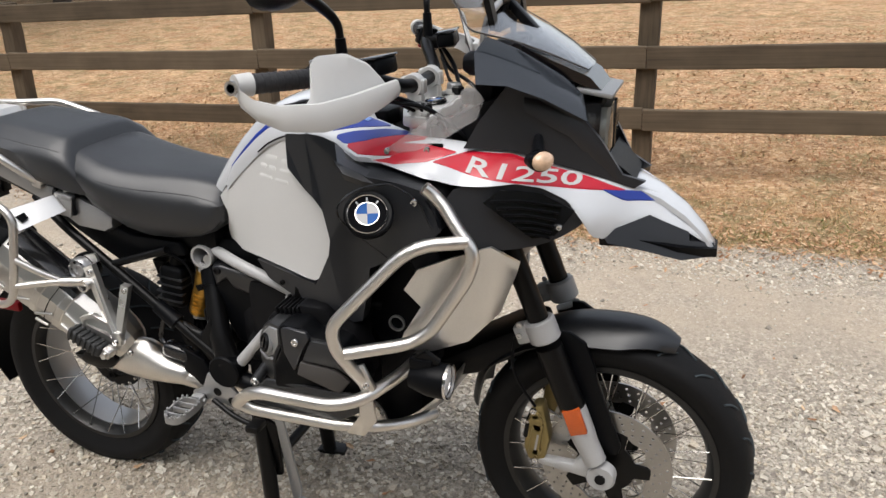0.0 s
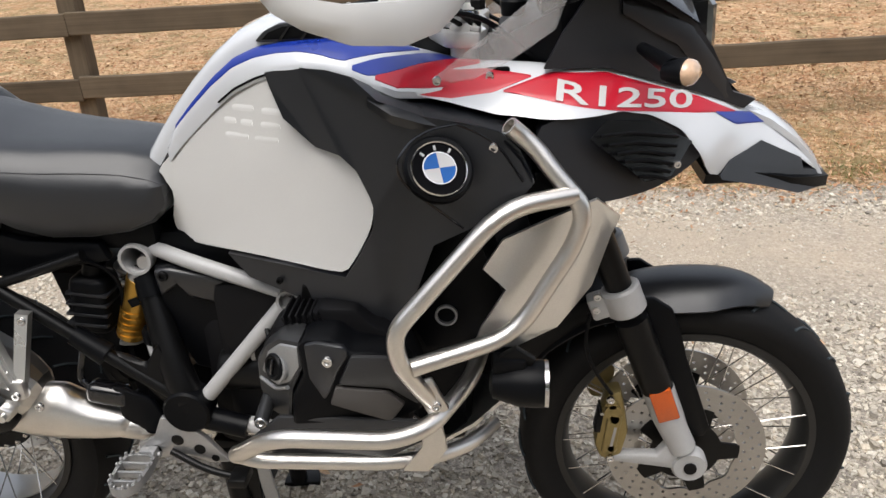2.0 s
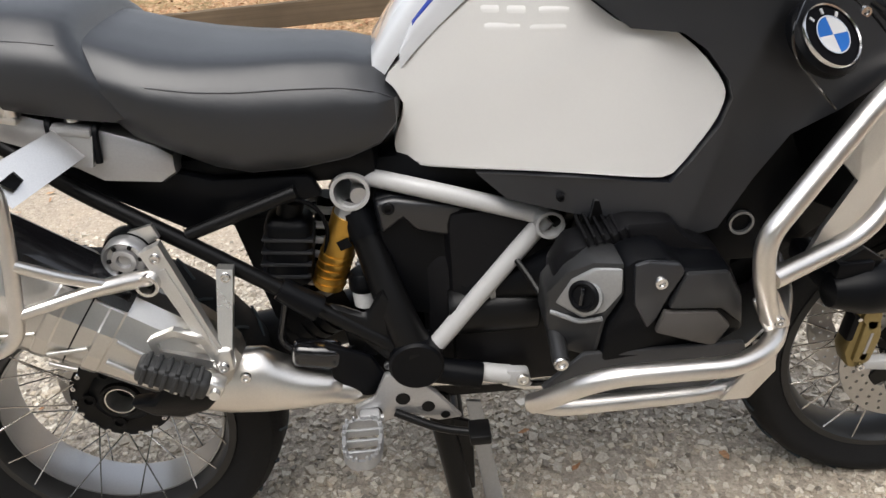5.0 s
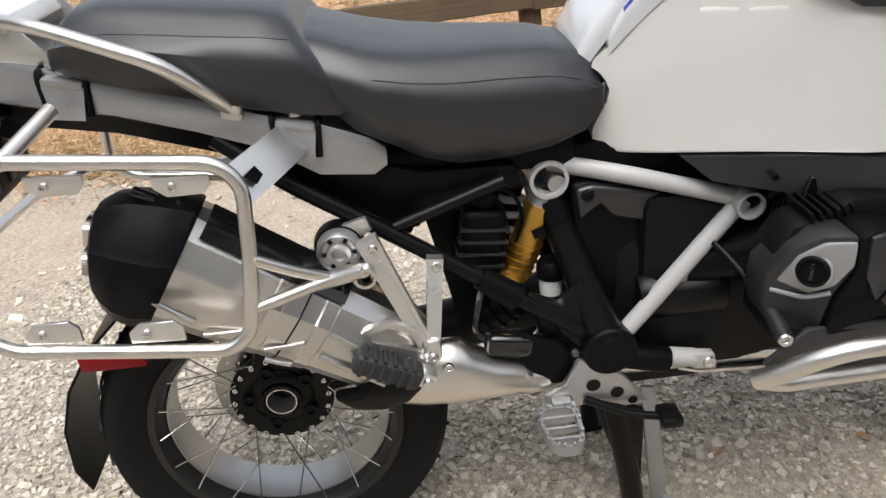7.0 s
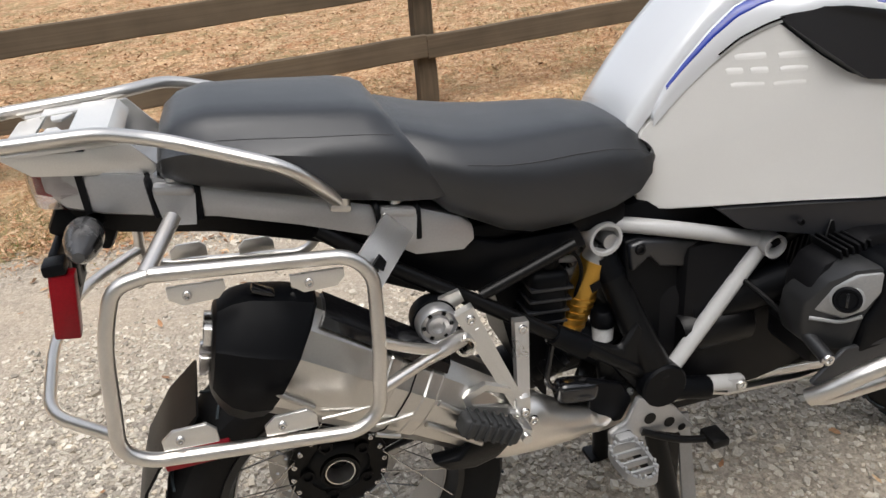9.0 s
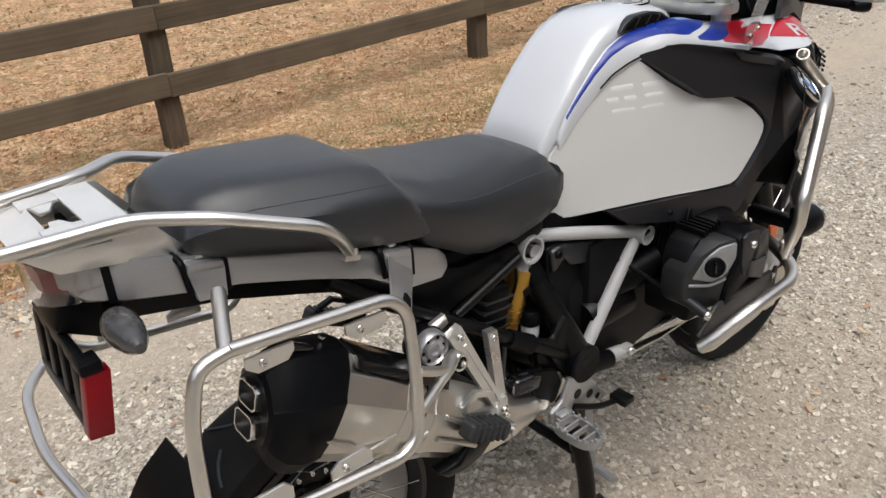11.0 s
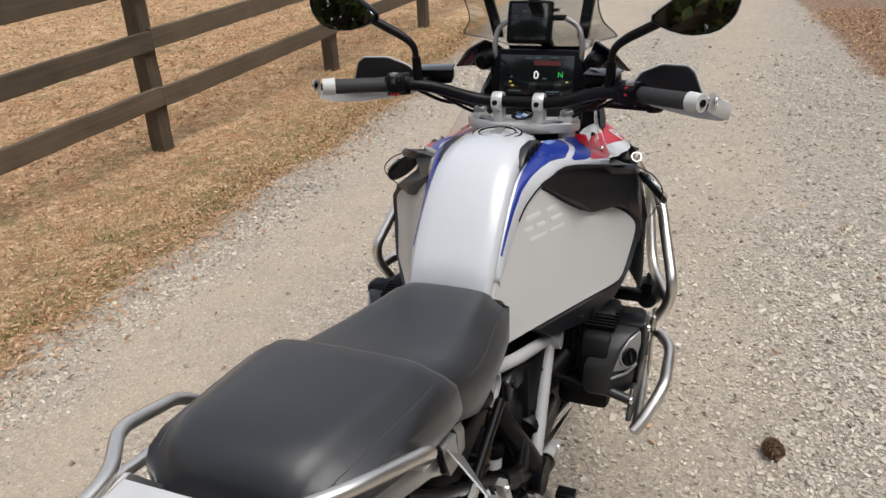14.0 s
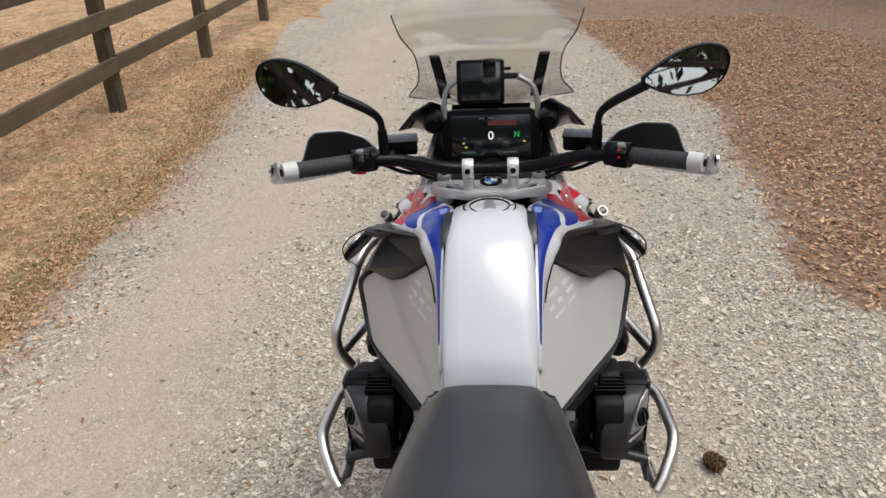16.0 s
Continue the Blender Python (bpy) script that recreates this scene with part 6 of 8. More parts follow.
# ---- handlebar and cockpit ----
bar = part("handlebar", tube([(0.890, -0.415, 1.254), (0.960, -0.30, 1.248), (0.985, -0.21, 1.245), (1.052, -0.10, 1.196), (1.058, 0.0, 1.192), (1.052, 0.10, 1.196), (0.985, 0.21, 1.245), (0.960, 0.30, 1.248), (0.890, 0.415, 1.254)], 0.0145, 0.06, 16), BLACKMETAL, BIKE, "black tapered handlebar with hand guards")
clamp = part("top_clamp", join(prism([(1.03, -0.055), (1.06, -0.13), (1.085, -0.145), (1.115, -0.14), (1.125, -0.10), (1.115, -0.05), (1.125, 0.0), (1.115, 0.05), (1.125, 0.10), (1.115, 0.14), (1.085, 0.145), (1.06, 0.13), (1.03, 0.055)], 1.122, 1.146, "xy", 0.006), lathe([(0.020, 1.06), (0.022, 1.15), (0.017, 1.158), (0.0, 1.158)], (1.09, 0.112, 0), 20, "z"), lathe([(0.020, 1.06), (0.022, 1.15), (0.017, 1.158), (0.0, 1.158)], (1.09, -0.112, 0), 20, "z")), SHEET, BIKE, "silver cast top fork clamp with a round badge")
badge((1.082, 0, 1.149), 0.027, (-0.15, 0, 1), clamp)
for s in (R, L):
    part("clamp_well", lathe([(0.017, 1.1465), (0.015, 1.1475), (0.012, 1.1440), (0.0, 1.1440)], (1.072, s * 0.092, 0), 20, "z"), DARKCAST, clamp)
    part("clamp_arm", tube([(1.045, s * 0.060, 1.147), (1.088, s * 0.122, 1.149), (1.115, s * 0.130, 1.147)], 0.006, 0.02, 8), FRAMEGREY, clamp)
    part("fork_nut", lathe([(0.0175, 1.150), (0.0175, 1.166), (0.0145, 1.170), (0.009, 1.170), (0.008, 1.164), (0.0, 1.164)], (1.09, s * 0.112, 0), 8, "z"), CAST, clamp)
    riser = part("bar_clamp", join(lathe([(0.0155, -0.013), (0.0225, -0.013), (0.024, -0.010), (0.024, 0.010), (0.0225, 0.013), (0.0155, 0.013)], (1.0555, s * 0.052, 1.194), 24, closed=True), block((1.060, s * 0.052, 1.160), (0.036, 0.026, 0.034), 0.006), block((1.034, s * 0.052, 1.196), (0.014, 0.022, 0.030), 0.005, (0, 12, 0)), block((1.0775, s * 0.052, 1.192), (0.012, 0.022, 0.030), 0.004)), SHEET, clamp)
    part("clamp_screw", bolt((1.028, s * 0.052, 1.197), 0.0065, "x", sign=-1), DARKCAST, clamp)
    part("fork_cap", lathe([(0.016, 1.146), (0.016, 1.162), (0.012, 1.166), (0.0, 1.166)], (1.10, s * 0.105, 0), 6, "z"), BLACKMETAL, clamp)
    d0, d1 = Vector((0.890, s * 0.415, 1.254)), Vector((0.960, s * 0.30, 1.248))
    way = (d0 - d1).normalized()
    part("grip", tube([d1, d0], 0.0175, n=18), material("grip_rubber", (0.030, 0.030, 0.032), 0.65, stain=0.1, bump=0.5, bump_size=300) if s == R else bpy.data.materials["grip_rubber"], bar, "black ribbed rubber grip")
    for k in range(9):
        p = d1.lerp(d0, 0.08 + 0.10 * k)
        part("grip_rib", tube([p, p + way * 0.006], 0.0185, n=16), bpy.data.materials["grip_rubber"], bar)
    part("bar_end", tube([d0 - way * 0.004, d0 + way * 0.026], 0.021, n=20, r_end=0.019), GREYWHITE, bar, "white bar end")
    part("bar_end_screw", tube([d0 + way * 0.026, d0 + way * 0.030], 0.008, n=12), DARKCAST, bar)
    # switch housing
    hub = d1 - way * 0.022
    house = part("switch_housing", join(tube([d1 + way * 0.004, d1 - way * 0.050], 0.027, n=18), block(hub + Vector((-0.012, 0, 0.002)), (0.042, 0.044, 0.044), 0.008, (0, 20, math.degrees(math.atan2(way.y, way.x)) - 90))), BLACK, bar, "black switch housing")
    part("switch", block(hub + Vector((-0.030, 0.0, 0.010)), (0.010, 0.020, 0.020), 0.003, (0, 25, 0)), REDPLASTIC if s == R else BLACKGLOSS, house, "red rocker switch" if s == R else "")
    part("switch", block(hub + Vector((-0.020, s * 0.0, 0.026)), (0.018, 0.018, 0.010), 0.003), CAST, house)
    if s == L:
        for k in range(3):
            part("switch", block(hub + Vector((-0.026, 0.016 - 0.016 * k, 0.018)), (0.008, 0.010, 0.012), 0.002), BLACKGLOSS, house)
        part("switch", block(hub + Vector((-0.024, 0.0, -0.018)), (0.012, 0.022, 0.010), 0.003), REDPLASTIC, house)
    # lever, reservoir, cables
    part("lever", tube([(1.005, s * 0.245, 1.235), (1.025, s * 0.30, 1.228), (1.005, s * 0.37, 1.222), (0.975, s * 0.44, 1.222)], 0.0065, 0.03, 10), BLACKMETAL, bar)
    part("lever_mount", block((1.000, s * 0.235, 1.244), (0.045, 0.05, 0.03), 0.008), BLACKMETAL, bar)
    res = part("fluid_reservoir", block((1.045, s * 0.205, 1.256), (0.044, 0.078, 0.032), 0.007, (0, -8, s * 10)), BLACK, bar, "black brake fluid reservoir")
    part("reservoir_lid", block((1.044, s * 0.205, 1.274), (0.047, 0.082, 0.006), 0.003, (0, -8, s * 10)), BLACKGLOSS, res)
    part("cable", tube([(1.02, s * 0.23, 1.235), (1.06, s * 0.20, 1.20), (1.10, s * 0.12, 1.165), (1.13, s * 0.06, 1.10)], 0.0055, 0.06, 8), BLACK, bar)
    part("cable", tube([(1.01, s * 0.245, 1.225), (1.05, s * 0.19, 1.185), (1.12, s * 0.14, 1.17), (1.20, s * 0.12, 1.10)], 0.0045, 0.06, 8), BLACK, bar)
    # hand guard: a scoop from the bar end round the lever, with a raised screen
    spine_pts = [(0.888, 0.452, 1.256), (0.905, 0.468, 1.240), (0.940, 0.482, 1.225), (0.985, 0.478, 1.213), (1.035, 0.430, 1.206), (1.068, 0.362, 1.210), (1.085, 0.300, 1.218), (1.098, 0.245, 1.226)]
    tall = [0.018, 0.016, 0.017, 0.021, 0.024, 0.024, 0.020, 0.014]
    rings = []
    for (x, y, z), h in zip(spine_pts, tall):
        rings.append([(x + 0.008, s * (y + 0.006), z - h), (x + 0.013, s * (y + 0.010), z), (x + 0.006, s * (y + 0.004), z + h), (x - 0.003, s * (y - 0.004), z + h), (x + 0.002, s * (y - 0.001), z), (x - 0.003, s * (y - 0.005), z - h)])
    guard = part("hand_guard", loft(rings), GREYWHITE, bar, "white plastic hand guard", 60)
    def on_guard(y, z, back):
        x = float(np.interp(y, [0.245, 0.300, 0.362, 0.430, 0.478, 0.50], [1.098, 1.085, 1.068, 1.035, 0.990, 0.96]))
        return (x - back - 0.35 * max(z - 1.215, 0), s * y, z)
    edge = smooth_outline([(0.454, 1.212), (0.430, 1.240), (0.410, 1.290), (0.394, 1.303), (0.335, 1.300), (0.288, 1.276), (0.262, 1.240), (0.258, 1.216), (0.33, 1.204), (0.42, 1.203)], 0.10)
    cy, cz = 0.345, 1.245
    rings = [[on_guard(cy + (y - cy) * q, cz + (z - cz) * q, back) for y, z in edge] for q, back in ((0.5, 0.004), (0.9, 0.001), (1.0, 0.004), (0.98, 0.009), (0.5, 0.010))]
    part("guard_shield", loft(rings), GREYWHITE, guard, "white upright hand guard extension", sharp=28)
    rings = [[on_guard(cy + (y - cy) * q, cz + (z - cz) * q, back) for y, z in edge] for q, back in ((0.5, 0.0108), (0.88, 0.0098), (0.95, 0.0090), (0.93, 0.0125), (0.5, 0.0135))]
    part("guard_liner", loft(rings), GUARDGREY, guard, "dark grey inner face of the hand guard", sharp=28)
    part("guard_screw", bolt((1.098, s * 0.258, 1.228), 0.008, "x", sign=1), BRIGHT, guard)
    part("guard_end_screw", lathe([(0.013, 0.0), (0.013, s * 0.004), (0.008, s * 0.004), (0.007, 0.0)], (0.888, s * 0.462, 1.256), 16), BRIGHT, guard)
    # mirror
    stem = part("mirror", tube([(0.985, s * 0.232, 1.255), (0.982, s * 0.235, 1.338), (0.975, s * 0.262, 1.362), (0.968, s * 0.345, 1.405)], 0.0075, 0.02, 12, r_end=0.011), BLACKMETAL, bar, "black rear-view mirror on a bent stem")
    part("stem_boot", tube([(0.985, s * 0.232, 1.250), (0.983, s * 0.234, 1.312)], 0.0125, n=14, r_end=0.0105), BLACK, stem)
    face = [(0.312, 1.408), (0.345, 1.436), (0.395, 1.468), (0.440, 1.480), (0.476, 1.472), (0.488, 1.448), (0.478, 1.412), (0.447, 1.384), (0.395, 1.376), (0.345, 1.388)]
    cen = (0.41, 1.426)
    def ring(x, q):
        return [(x - 0.10 * (cen[0] + (y - cen[0]) * q - 0.41) + 0.15 * (z - cen[1]) * q, s * (cen[0] + (y - cen[0]) * q), cen[1] + (z - cen[1]) * q) for y, z in smooth_outline(face)]
    part("mirror_shell", loft([ring(0.948, 0.95), ring(0.946, 1.0), ring(0.955, 1.04), ring(0.972, 0.98), ring(0.990, 0.72), ring(0.996, 0.3)]), BLACK, stem, sharp=60)
    part("mirror_glass", loft([ring(0.9475, 0.955), ring(0.9462, 0.94)]), MIRROR, stem, "mirror glass")
    # screen arms and navigation bridge
    part("cockpit_pod", lathe([(0.016, -0.034), (0.023, -0.022), (0.026, 0.03), (0.020, 0.04)], (1.235, s * 0.145, 1.258), 20, "x"), BLACK, BIKE)
    part("display_arm", tube([(1.245, s * 0.105, 1.235), (1.225, s * 0.118, 1.285), (1.238, s * 0.108, 1.345), (1.250, s * 0.065, 1.365)], 0.007, 0.03, 12), SILVER, BIKE, "silver tube bridge over the display")
part("display_bridge", tube([(1.250, -0.07, 1.365), (1.25, 0.07, 1.365)], 0.0075, n=12), BLACKMETAL, BIKE)


def tilted(at, lean):
    """A frame of reference for a panel facing the rider: local x to its right, y up, z towards the rider."""
    up = Vector((math.sin(radians(lean)), 0, math.cos(radians(lean))))
    right = Vector((0, -1, 0))
    m = Matrix((right, up, right.cross(up))).transposed().to_4x4()
    return Matrix.Translation(at) @ m


DISPLAY = tilted((1.219, 0, 1.224), 12) @ Matrix.Diagonal((1.14, 1.22, 1, 1))
display = part("instrument_display", turned(prism([(-0.104, -0.048), (-0.112, 0.010), (-0.092, 0.054), (0.092, 0.054), (0.112, 0.010), (0.104, -0.048), (0.03, -0.056), (-0.03, -0.056)], -0.035, 0.004, "xy", 0.006), DISPLAY), BLACK, BIKE, "lit colour instrument display in a black housing")
part("screen", turned(prism([(-0.086, -0.040), (0.086, -0.040), (0.086, 0.042), (-0.086, 0.042)], 0.002, 0.0055, "xy", 0.0008), DISPLAY), DARKGLASS, display, "dark glass screen showing 0 and N")


def flat_text(text, m, x, y, tall, mat, parent, wide=1.0):
    data = bpy.data.curves.new("figure", "FONT")
    data.body, data.extrude, data.align_x, data.align_y = text, 0.0004 / tall, "CENTER", "CENTER"
    ob = bpy.data.objects.new("figure", data)
    scene.collection.objects.link(ob)
    me = bpy.data.meshes.new_from_object(ob.evaluated_get(bpy.context.evaluated_depsgraph_get()))
    bpy.data.objects.remove(ob)
    bm = bmesh.new()
    bm.from_mesh(me)
    bpy.data.meshes.remove(me)
    return part("figure", turned(bm, m @ Matrix.Translation((x, y, 0.0060)) @ Matrix.Diagonal((tall * wide / 0.72, tall / 0.72, tall, 1))), mat, parent)


flat_text("0", DISPLAY, 0.0, 0.0, 0.017, GLOW_WHITE, display, 1.1)
flat_text("N", DISPLAY, 0.056, 0.002, 0.012, GLOW_GREEN, display)
part("readout", turned(block((0.020, -0.006, 0.006), (0.010, 0.003, 0.0006), 0), DISPLAY), GLOW_GREY, display)
part("readout", turned(block((0.025, 0.026, 0.006), (0.062, 0.010, 0.0006), 0), DISPLAY), GLOW_RED, display)
for x, y, w, mat in ((-0.020, 0.036, 0.012, GLOW_GREY), (0.002, 0.036, 0.014, GLOW_GREY), (0.040, 0.037, 0.02, GLOW_GREY), (-0.058, -0.004, 0.006, GLOW_GREY), (-0.060, -0.014, 0.005, GLOW_YELLOW), (-0.055, -0.022, 0.006, GLOW_YELLOW), (0.072, -0.012, 0.006, GLOW_YELLOW), (-0.05, -0.033, 0.03, GLOW_GREY), (0.04, -0.033, 0.03, GLOW_GREY)):
    part("readout", turned(block((x, y, 0.006), (w, 0.003, 0.0006), 0), DISPLAY), mat, display)
# black sheet added below the top clamp as the shade of the open gap
part("steering_well", prism([(0.965, -0.085), (1.02, -0.125), (1.10, -0.165), (1.16, -0.17), (1.16, 0.17), (1.10, 0.165), (1.02, 0.125), (0.965, 0.085)], 1.060, 1.100, "xy", 0.004), SEAM_GAP_BLACK, BIKE)
for s in (R, L):
    part("cable", tube([(1.03, s * 0.20, 1.215), (1.07, s * 0.14, 1.165), (1.12, s * 0.10, 1.135), (1.17, s * 0.05, 1.12)], 0.004, 0.05, 8), BLACK, BIKE)
    part("cable_guide", lathe([(0.008, -0.004), (0.011, -0.003), (0.011, 0.003), (0.008, 0.004)], (1.10, s * 0.118, 1.160), 14, "x", closed=True), BLACKMETAL, BIKE)
part("ignition_knob", lathe([(0.020, 1.150), (0.022, 1.172), (0.018, 1.178), (0.0, 1.178)], (1.165, 0, 0), 24, "z"), BLACK, BIKE, "round black keyless ignition knob")
part("cockpit_shroud", loft([[(1.14, -0.10, 1.13), (1.14, 0.10, 1.13), (1.15, 0.10, 1.09), (1.15, -0.10, 1.09)], [(1.23, -0.15, 1.18), (1.23, 0.15, 1.18), (1.24, 0.15, 1.10), (1.24, -0.15, 1.10)], [(1.36, -0.12, 1.22), (1.36, 0.12, 1.22), (1.38, 0.12, 1.08), (1.38, -0.12, 1.08)]]), BLACK, nose)
NAV = tilted((1.232, 0.023, 1.357), 16) @ Matrix.Diagonal((1.04, 1.06, 1, 1))
nav = part("navigation_unit", turned(prism([(-0.056, -0.050), (0.056, -0.050), (0.056, 0.050), (-0.056, 0.050)], -0.022, 0.004, "xy", 0.006, 3), NAV), BLACK, BIKE, "black square navigation unit, switched off")
part("screen", turned(prism([(-0.046, -0.042), (0.046, -0.042), (0.046, 0.042), (-0.046, 0.042)], 0.003, 0.0055, "xy", 0.001), NAV), DARKGLASS, nav)
part("latch", turned(block((0.064, 0.028, -0.005), (0.016, 0.008, 0.01), 0.002), NAV), BLACKMETAL, nav)

# ---- frame and subframe ----
frame_part = part("main_frame", lathe([(0.0300, -0.118), (0.0300, 0.118), (0.0245, 0.118), (0.0245, -0.118)], (0.494, 0, 0.758), 32, closed=True), FRAMEGREY, BIKE, "light grey tubular main frame")
for s in (R, L):
    part("frame_tube", tube([(0.50, s * 0.082, 0.774), (0.60, s * 0.132, 0.764), (0.784, s * 0.150, 0.710)], 0.0140, 0.08, 14), FRAMEGREY, frame_part)
    part("frame_tube", tube([(0.784, s * 0.152, 0.710), (0.608, s * 0.168, 0.508)], 0.0145, n=14), FRAMEGREY, frame_part)
    part("frame_tube", tube([(0.62, s * 0.165, 0.452), (0.722, s * 0.172, 0.436)], 0.016, n=14), FRAMEGREY, frame_part)
    part("frame_socket", lathe([(0.022, s * 0.180), (0.022, s * 0.12), (0.0175, s * 0.12), (0.0175, s * 0.180)], (0.785, 0, 0.709), 24, closed=True), FRAMEGREY, frame_part)
for s in (R, L):
    part("frame_lug", prism([(0.715, 0.452), (0.752, 0.448), (0.758, 0.415), (0.715, 0.42)], s * 0.165, s * 0.185, "xz", 0.005), FRAMEGREY, frame_part)
    for x in (0.742,):
        part("frame_bolt", bolt((x, s * 0.184, 0.434), 0.011, sign=s), ALU, frame_part)
    sub = part("subframe", join(tube([(0.02, s * 0.135, 0.885), (0.115, s * 0.150, 0.810), (0.243, s * 0.158, 0.724), (0.40, s * 0.165, 0.612), (0.50, s * 0.170, 0.540), (0.572, s * 0.172, 0.490)], 0.0125, 0.04, 12), tube([(0.255, s * 0.155, 0.728), (0.42, s * 0.150, 0.782)], 0.010, n=10), tube([(0.492, s * 0.085, 0.736), (0.513, s * 0.112, 0.670), (0.545, s * 0.155, 0.570), (0.572, s * 0.172, 0.50)], 0.022, 0.06, 14, r_end=0.030)), BLACKMETAL, BIKE, "black tubular subframe")
    part("sleeve", tube([(0.498, s * 0.094, 0.716), (0.510, s * 0.109, 0.680)], 0.026, n=16), BLACK, sub)
    part("sleeve", tube([(0.375, s * 0.164, 0.630), (0.43, s * 0.167, 0.590)], 0.018, n=14, r_end=0.022), BLACK, sub)
    part("pivot_cap", lathe([(0.042, s * 0.15), (0.044, s * 0.196), (0.040, s * 0.200), (0.0, s * 0.198)], (0.572, 0, 0.486), 32), BLACK, sub, "round black pivot cover")
    part("pivot_arm", prism([(0.44, 0.60), (0.50, 0.57), (0.53, 0.62), (0.56, 0.56), (0.60, 0.52), (0.60, 0.45), (0.55, 0.45), (0.50, 0.51)], s * 0.15, s * 0.175, "xz", 0.012), BLACKMETAL, sub)
    part("sleeve", tube([(0.595, s * 0.172, 0.460), (0.675, s * 0.174, 0.440)], 0.022, n=14), BLACK, sub)
    cover = part("side_cover", prism([(0.527, 0.748), (0.556, 0.752), (0.60, 0.745), (0.752, 0.712), (0.754, 0.698), (0.606, 0.530), (0.572, 0.538), (0.545, 0.60), (0.532, 0.66)], s * 0.080, s * 0.122, "xz", 0.008, 3), BLACK, BIKE, "black plastic triangular side cover")
    part("cover_ledge", prism([(0.530, 0.745), (0.556, 0.750), (0.60, 0.742), (0.746, 0.711), (0.722, 0.690), (0.690, 0.667), (0.620, 0.684), (0.588, 0.692), (0.570, 0.716), (0.552, 0.702), (0.537, 0.690)], s * 0.110, s * 0.134, "xz", 0.008, 3), SATIN, cover)
    part("cover_screw", bolt((0.549, s * 0.133, 0.735), 0.010, sign=s), DARKCAST, cover)
    part("underseat_panel", prism([(0.165, 0.845), (0.30, 0.80), (0.44, 0.795), (0.455, 0.76), (0.36, 0.745), (0.255, 0.718), (0.12, 0.80), (0.03, 0.86), (0.08, 0.88)], s * 0.105, s * 0.128, "xz", 0.006), BLACK, BIKE, "black plastic panel under the seat")
part("airbox", block((0.66, 0, 0.70), (0.30, 0.20, 0.22), 0.03), BLACK, BIKE)
part("battery_tray", block((0.33, 0, 0.80), (0.42, 0.22, 0.06), 0.02), BLACK, BIKE)
part("tank_base", loft([[(x, y * w, z) for y, z in ((-1, zt), (1, zt), (0.9, zl), (-0.9, zl))] for x, w, zt, zl in ((0.58, 0.06, 0.90, 0.80), (0.72, 0.13, 0.95, 0.78), (0.90, 0.20, 1.0, 0.75), (1.05, 0.22, 1.02, 0.74), (1.22, 0.17, 1.03, 0.80), (1.30, 0.13, 1.03, 0.90))]), BLACK, tank)

# rear suspension
shock = part("shock_absorber", tube([(0.486, -0.092, 0.712), (0.438, -0.086, 0.585)], 0.026, n=24), GOLD, BIKE, "gold rear shock absorber")
for k, q in enumerate((0.52, 0.62, 0.72, 0.82, 0.92)):
    p = Vector((0.486, -0.092, 0.712)).lerp(Vector((0.438, -0.086, 0.585)), q)
    part("shock_ring", tube([p, p + Vector((-0.0012, 0, -0.005))], 0.028, n=24), GOLD, shock)
part("shock_top", join(tube([(0.486, -0.092, 0.712), (0.494, -0.093, 0.738)], 0.024, n=20, r_end=0.018), lathe([(0.014, -0.02), (0.014, 0.02), (0.006, 0.02)], (0.507, -0.09, 0.748), 16)), SILVER, shock)
part("shock_mark", block((0.476, -0.1175, 0.672), (0.020, 0.002, 0.016), 0, (0, -20, 0)), BLACK, shock)
part("brake_reservoir", join(lathe([(0.023, 0.585), (0.024, 0.588), (0.024, 0.608), (0.018, 0.616), (0.0, 0.617)], (0.497, -0.105, 0), 20, "z")), BLACK, BIKE, "small round rear brake fluid reservoir")
part("reservoir_cup", lathe([(0.019, 0.555), (0.021, 0.586), (0.0, 0.586)], (0.497, -0.105, 0), 20, "z"), CLEARLENS, BIKE)
canister = part("shock_reservoir", turned(block((0, 0, 0), (0.074, 0.070, 0.118), 0.018, segments=3), pose(0.388, -0.090, 0.662, 0, 6, 0)), BLACK, BIKE, "black plastic canister with moulded ribs")
for k in range(4):
    part("canister_rib", turned(block((0, 0, 0), (0.078, 0.074, 0.006), 0.002), pose(0.392 - 0.004 * k, -0.090, 0.690 - 0.021 * k, 0, 6, 0)), SATIN, canister)
part("canister_neck", tube([(0.394, -0.09, 0.715), (0.402, -0.09, 0.742)], 0.020, n=16), BLACK, canister)
coil_a, coil_b = Vector((0.452, -0.030, 0.720)), Vector((0.404, -0.030, 0.540))
coil_d = (coil_b - coil_a).normalized()
coil_s = Vector((0, 1, 0))
coil_u = coil_d.cross(coil_s)
part("spring", tube([coil_a.lerp(coil_b, i / 72) + 0.036 * (math.cos(i * 0.61) * coil_s + math.sin(i * 0.61) * coil_u) for i in range(73)], 0.0065, 0.004, 8), FRAMEGREY, shock, "light grey coil spring")
part("damper_rod", tube([coil_a, coil_b], 0.018, n=14), BLACKMETAL, shock)
boot = part("drive_shaft_boot", tube([(0.44, -0.030, 0.515), (0.36, -0.020, 0.470)], 0.045, n=20), BLACK, BIKE, "ribbed black rubber boot on the swingarm")
for k in range(4):
    c = Vector((0.44, -0.030, 0.515)).lerp(Vector((0.36, -0.020, 0.470)), 0.15 + 0.22 * k)
    part("boot_ring", tube([c, c + Vector((-0.012, 0.0015, -0.007))], 0.050, n=20), BLACK, boot)
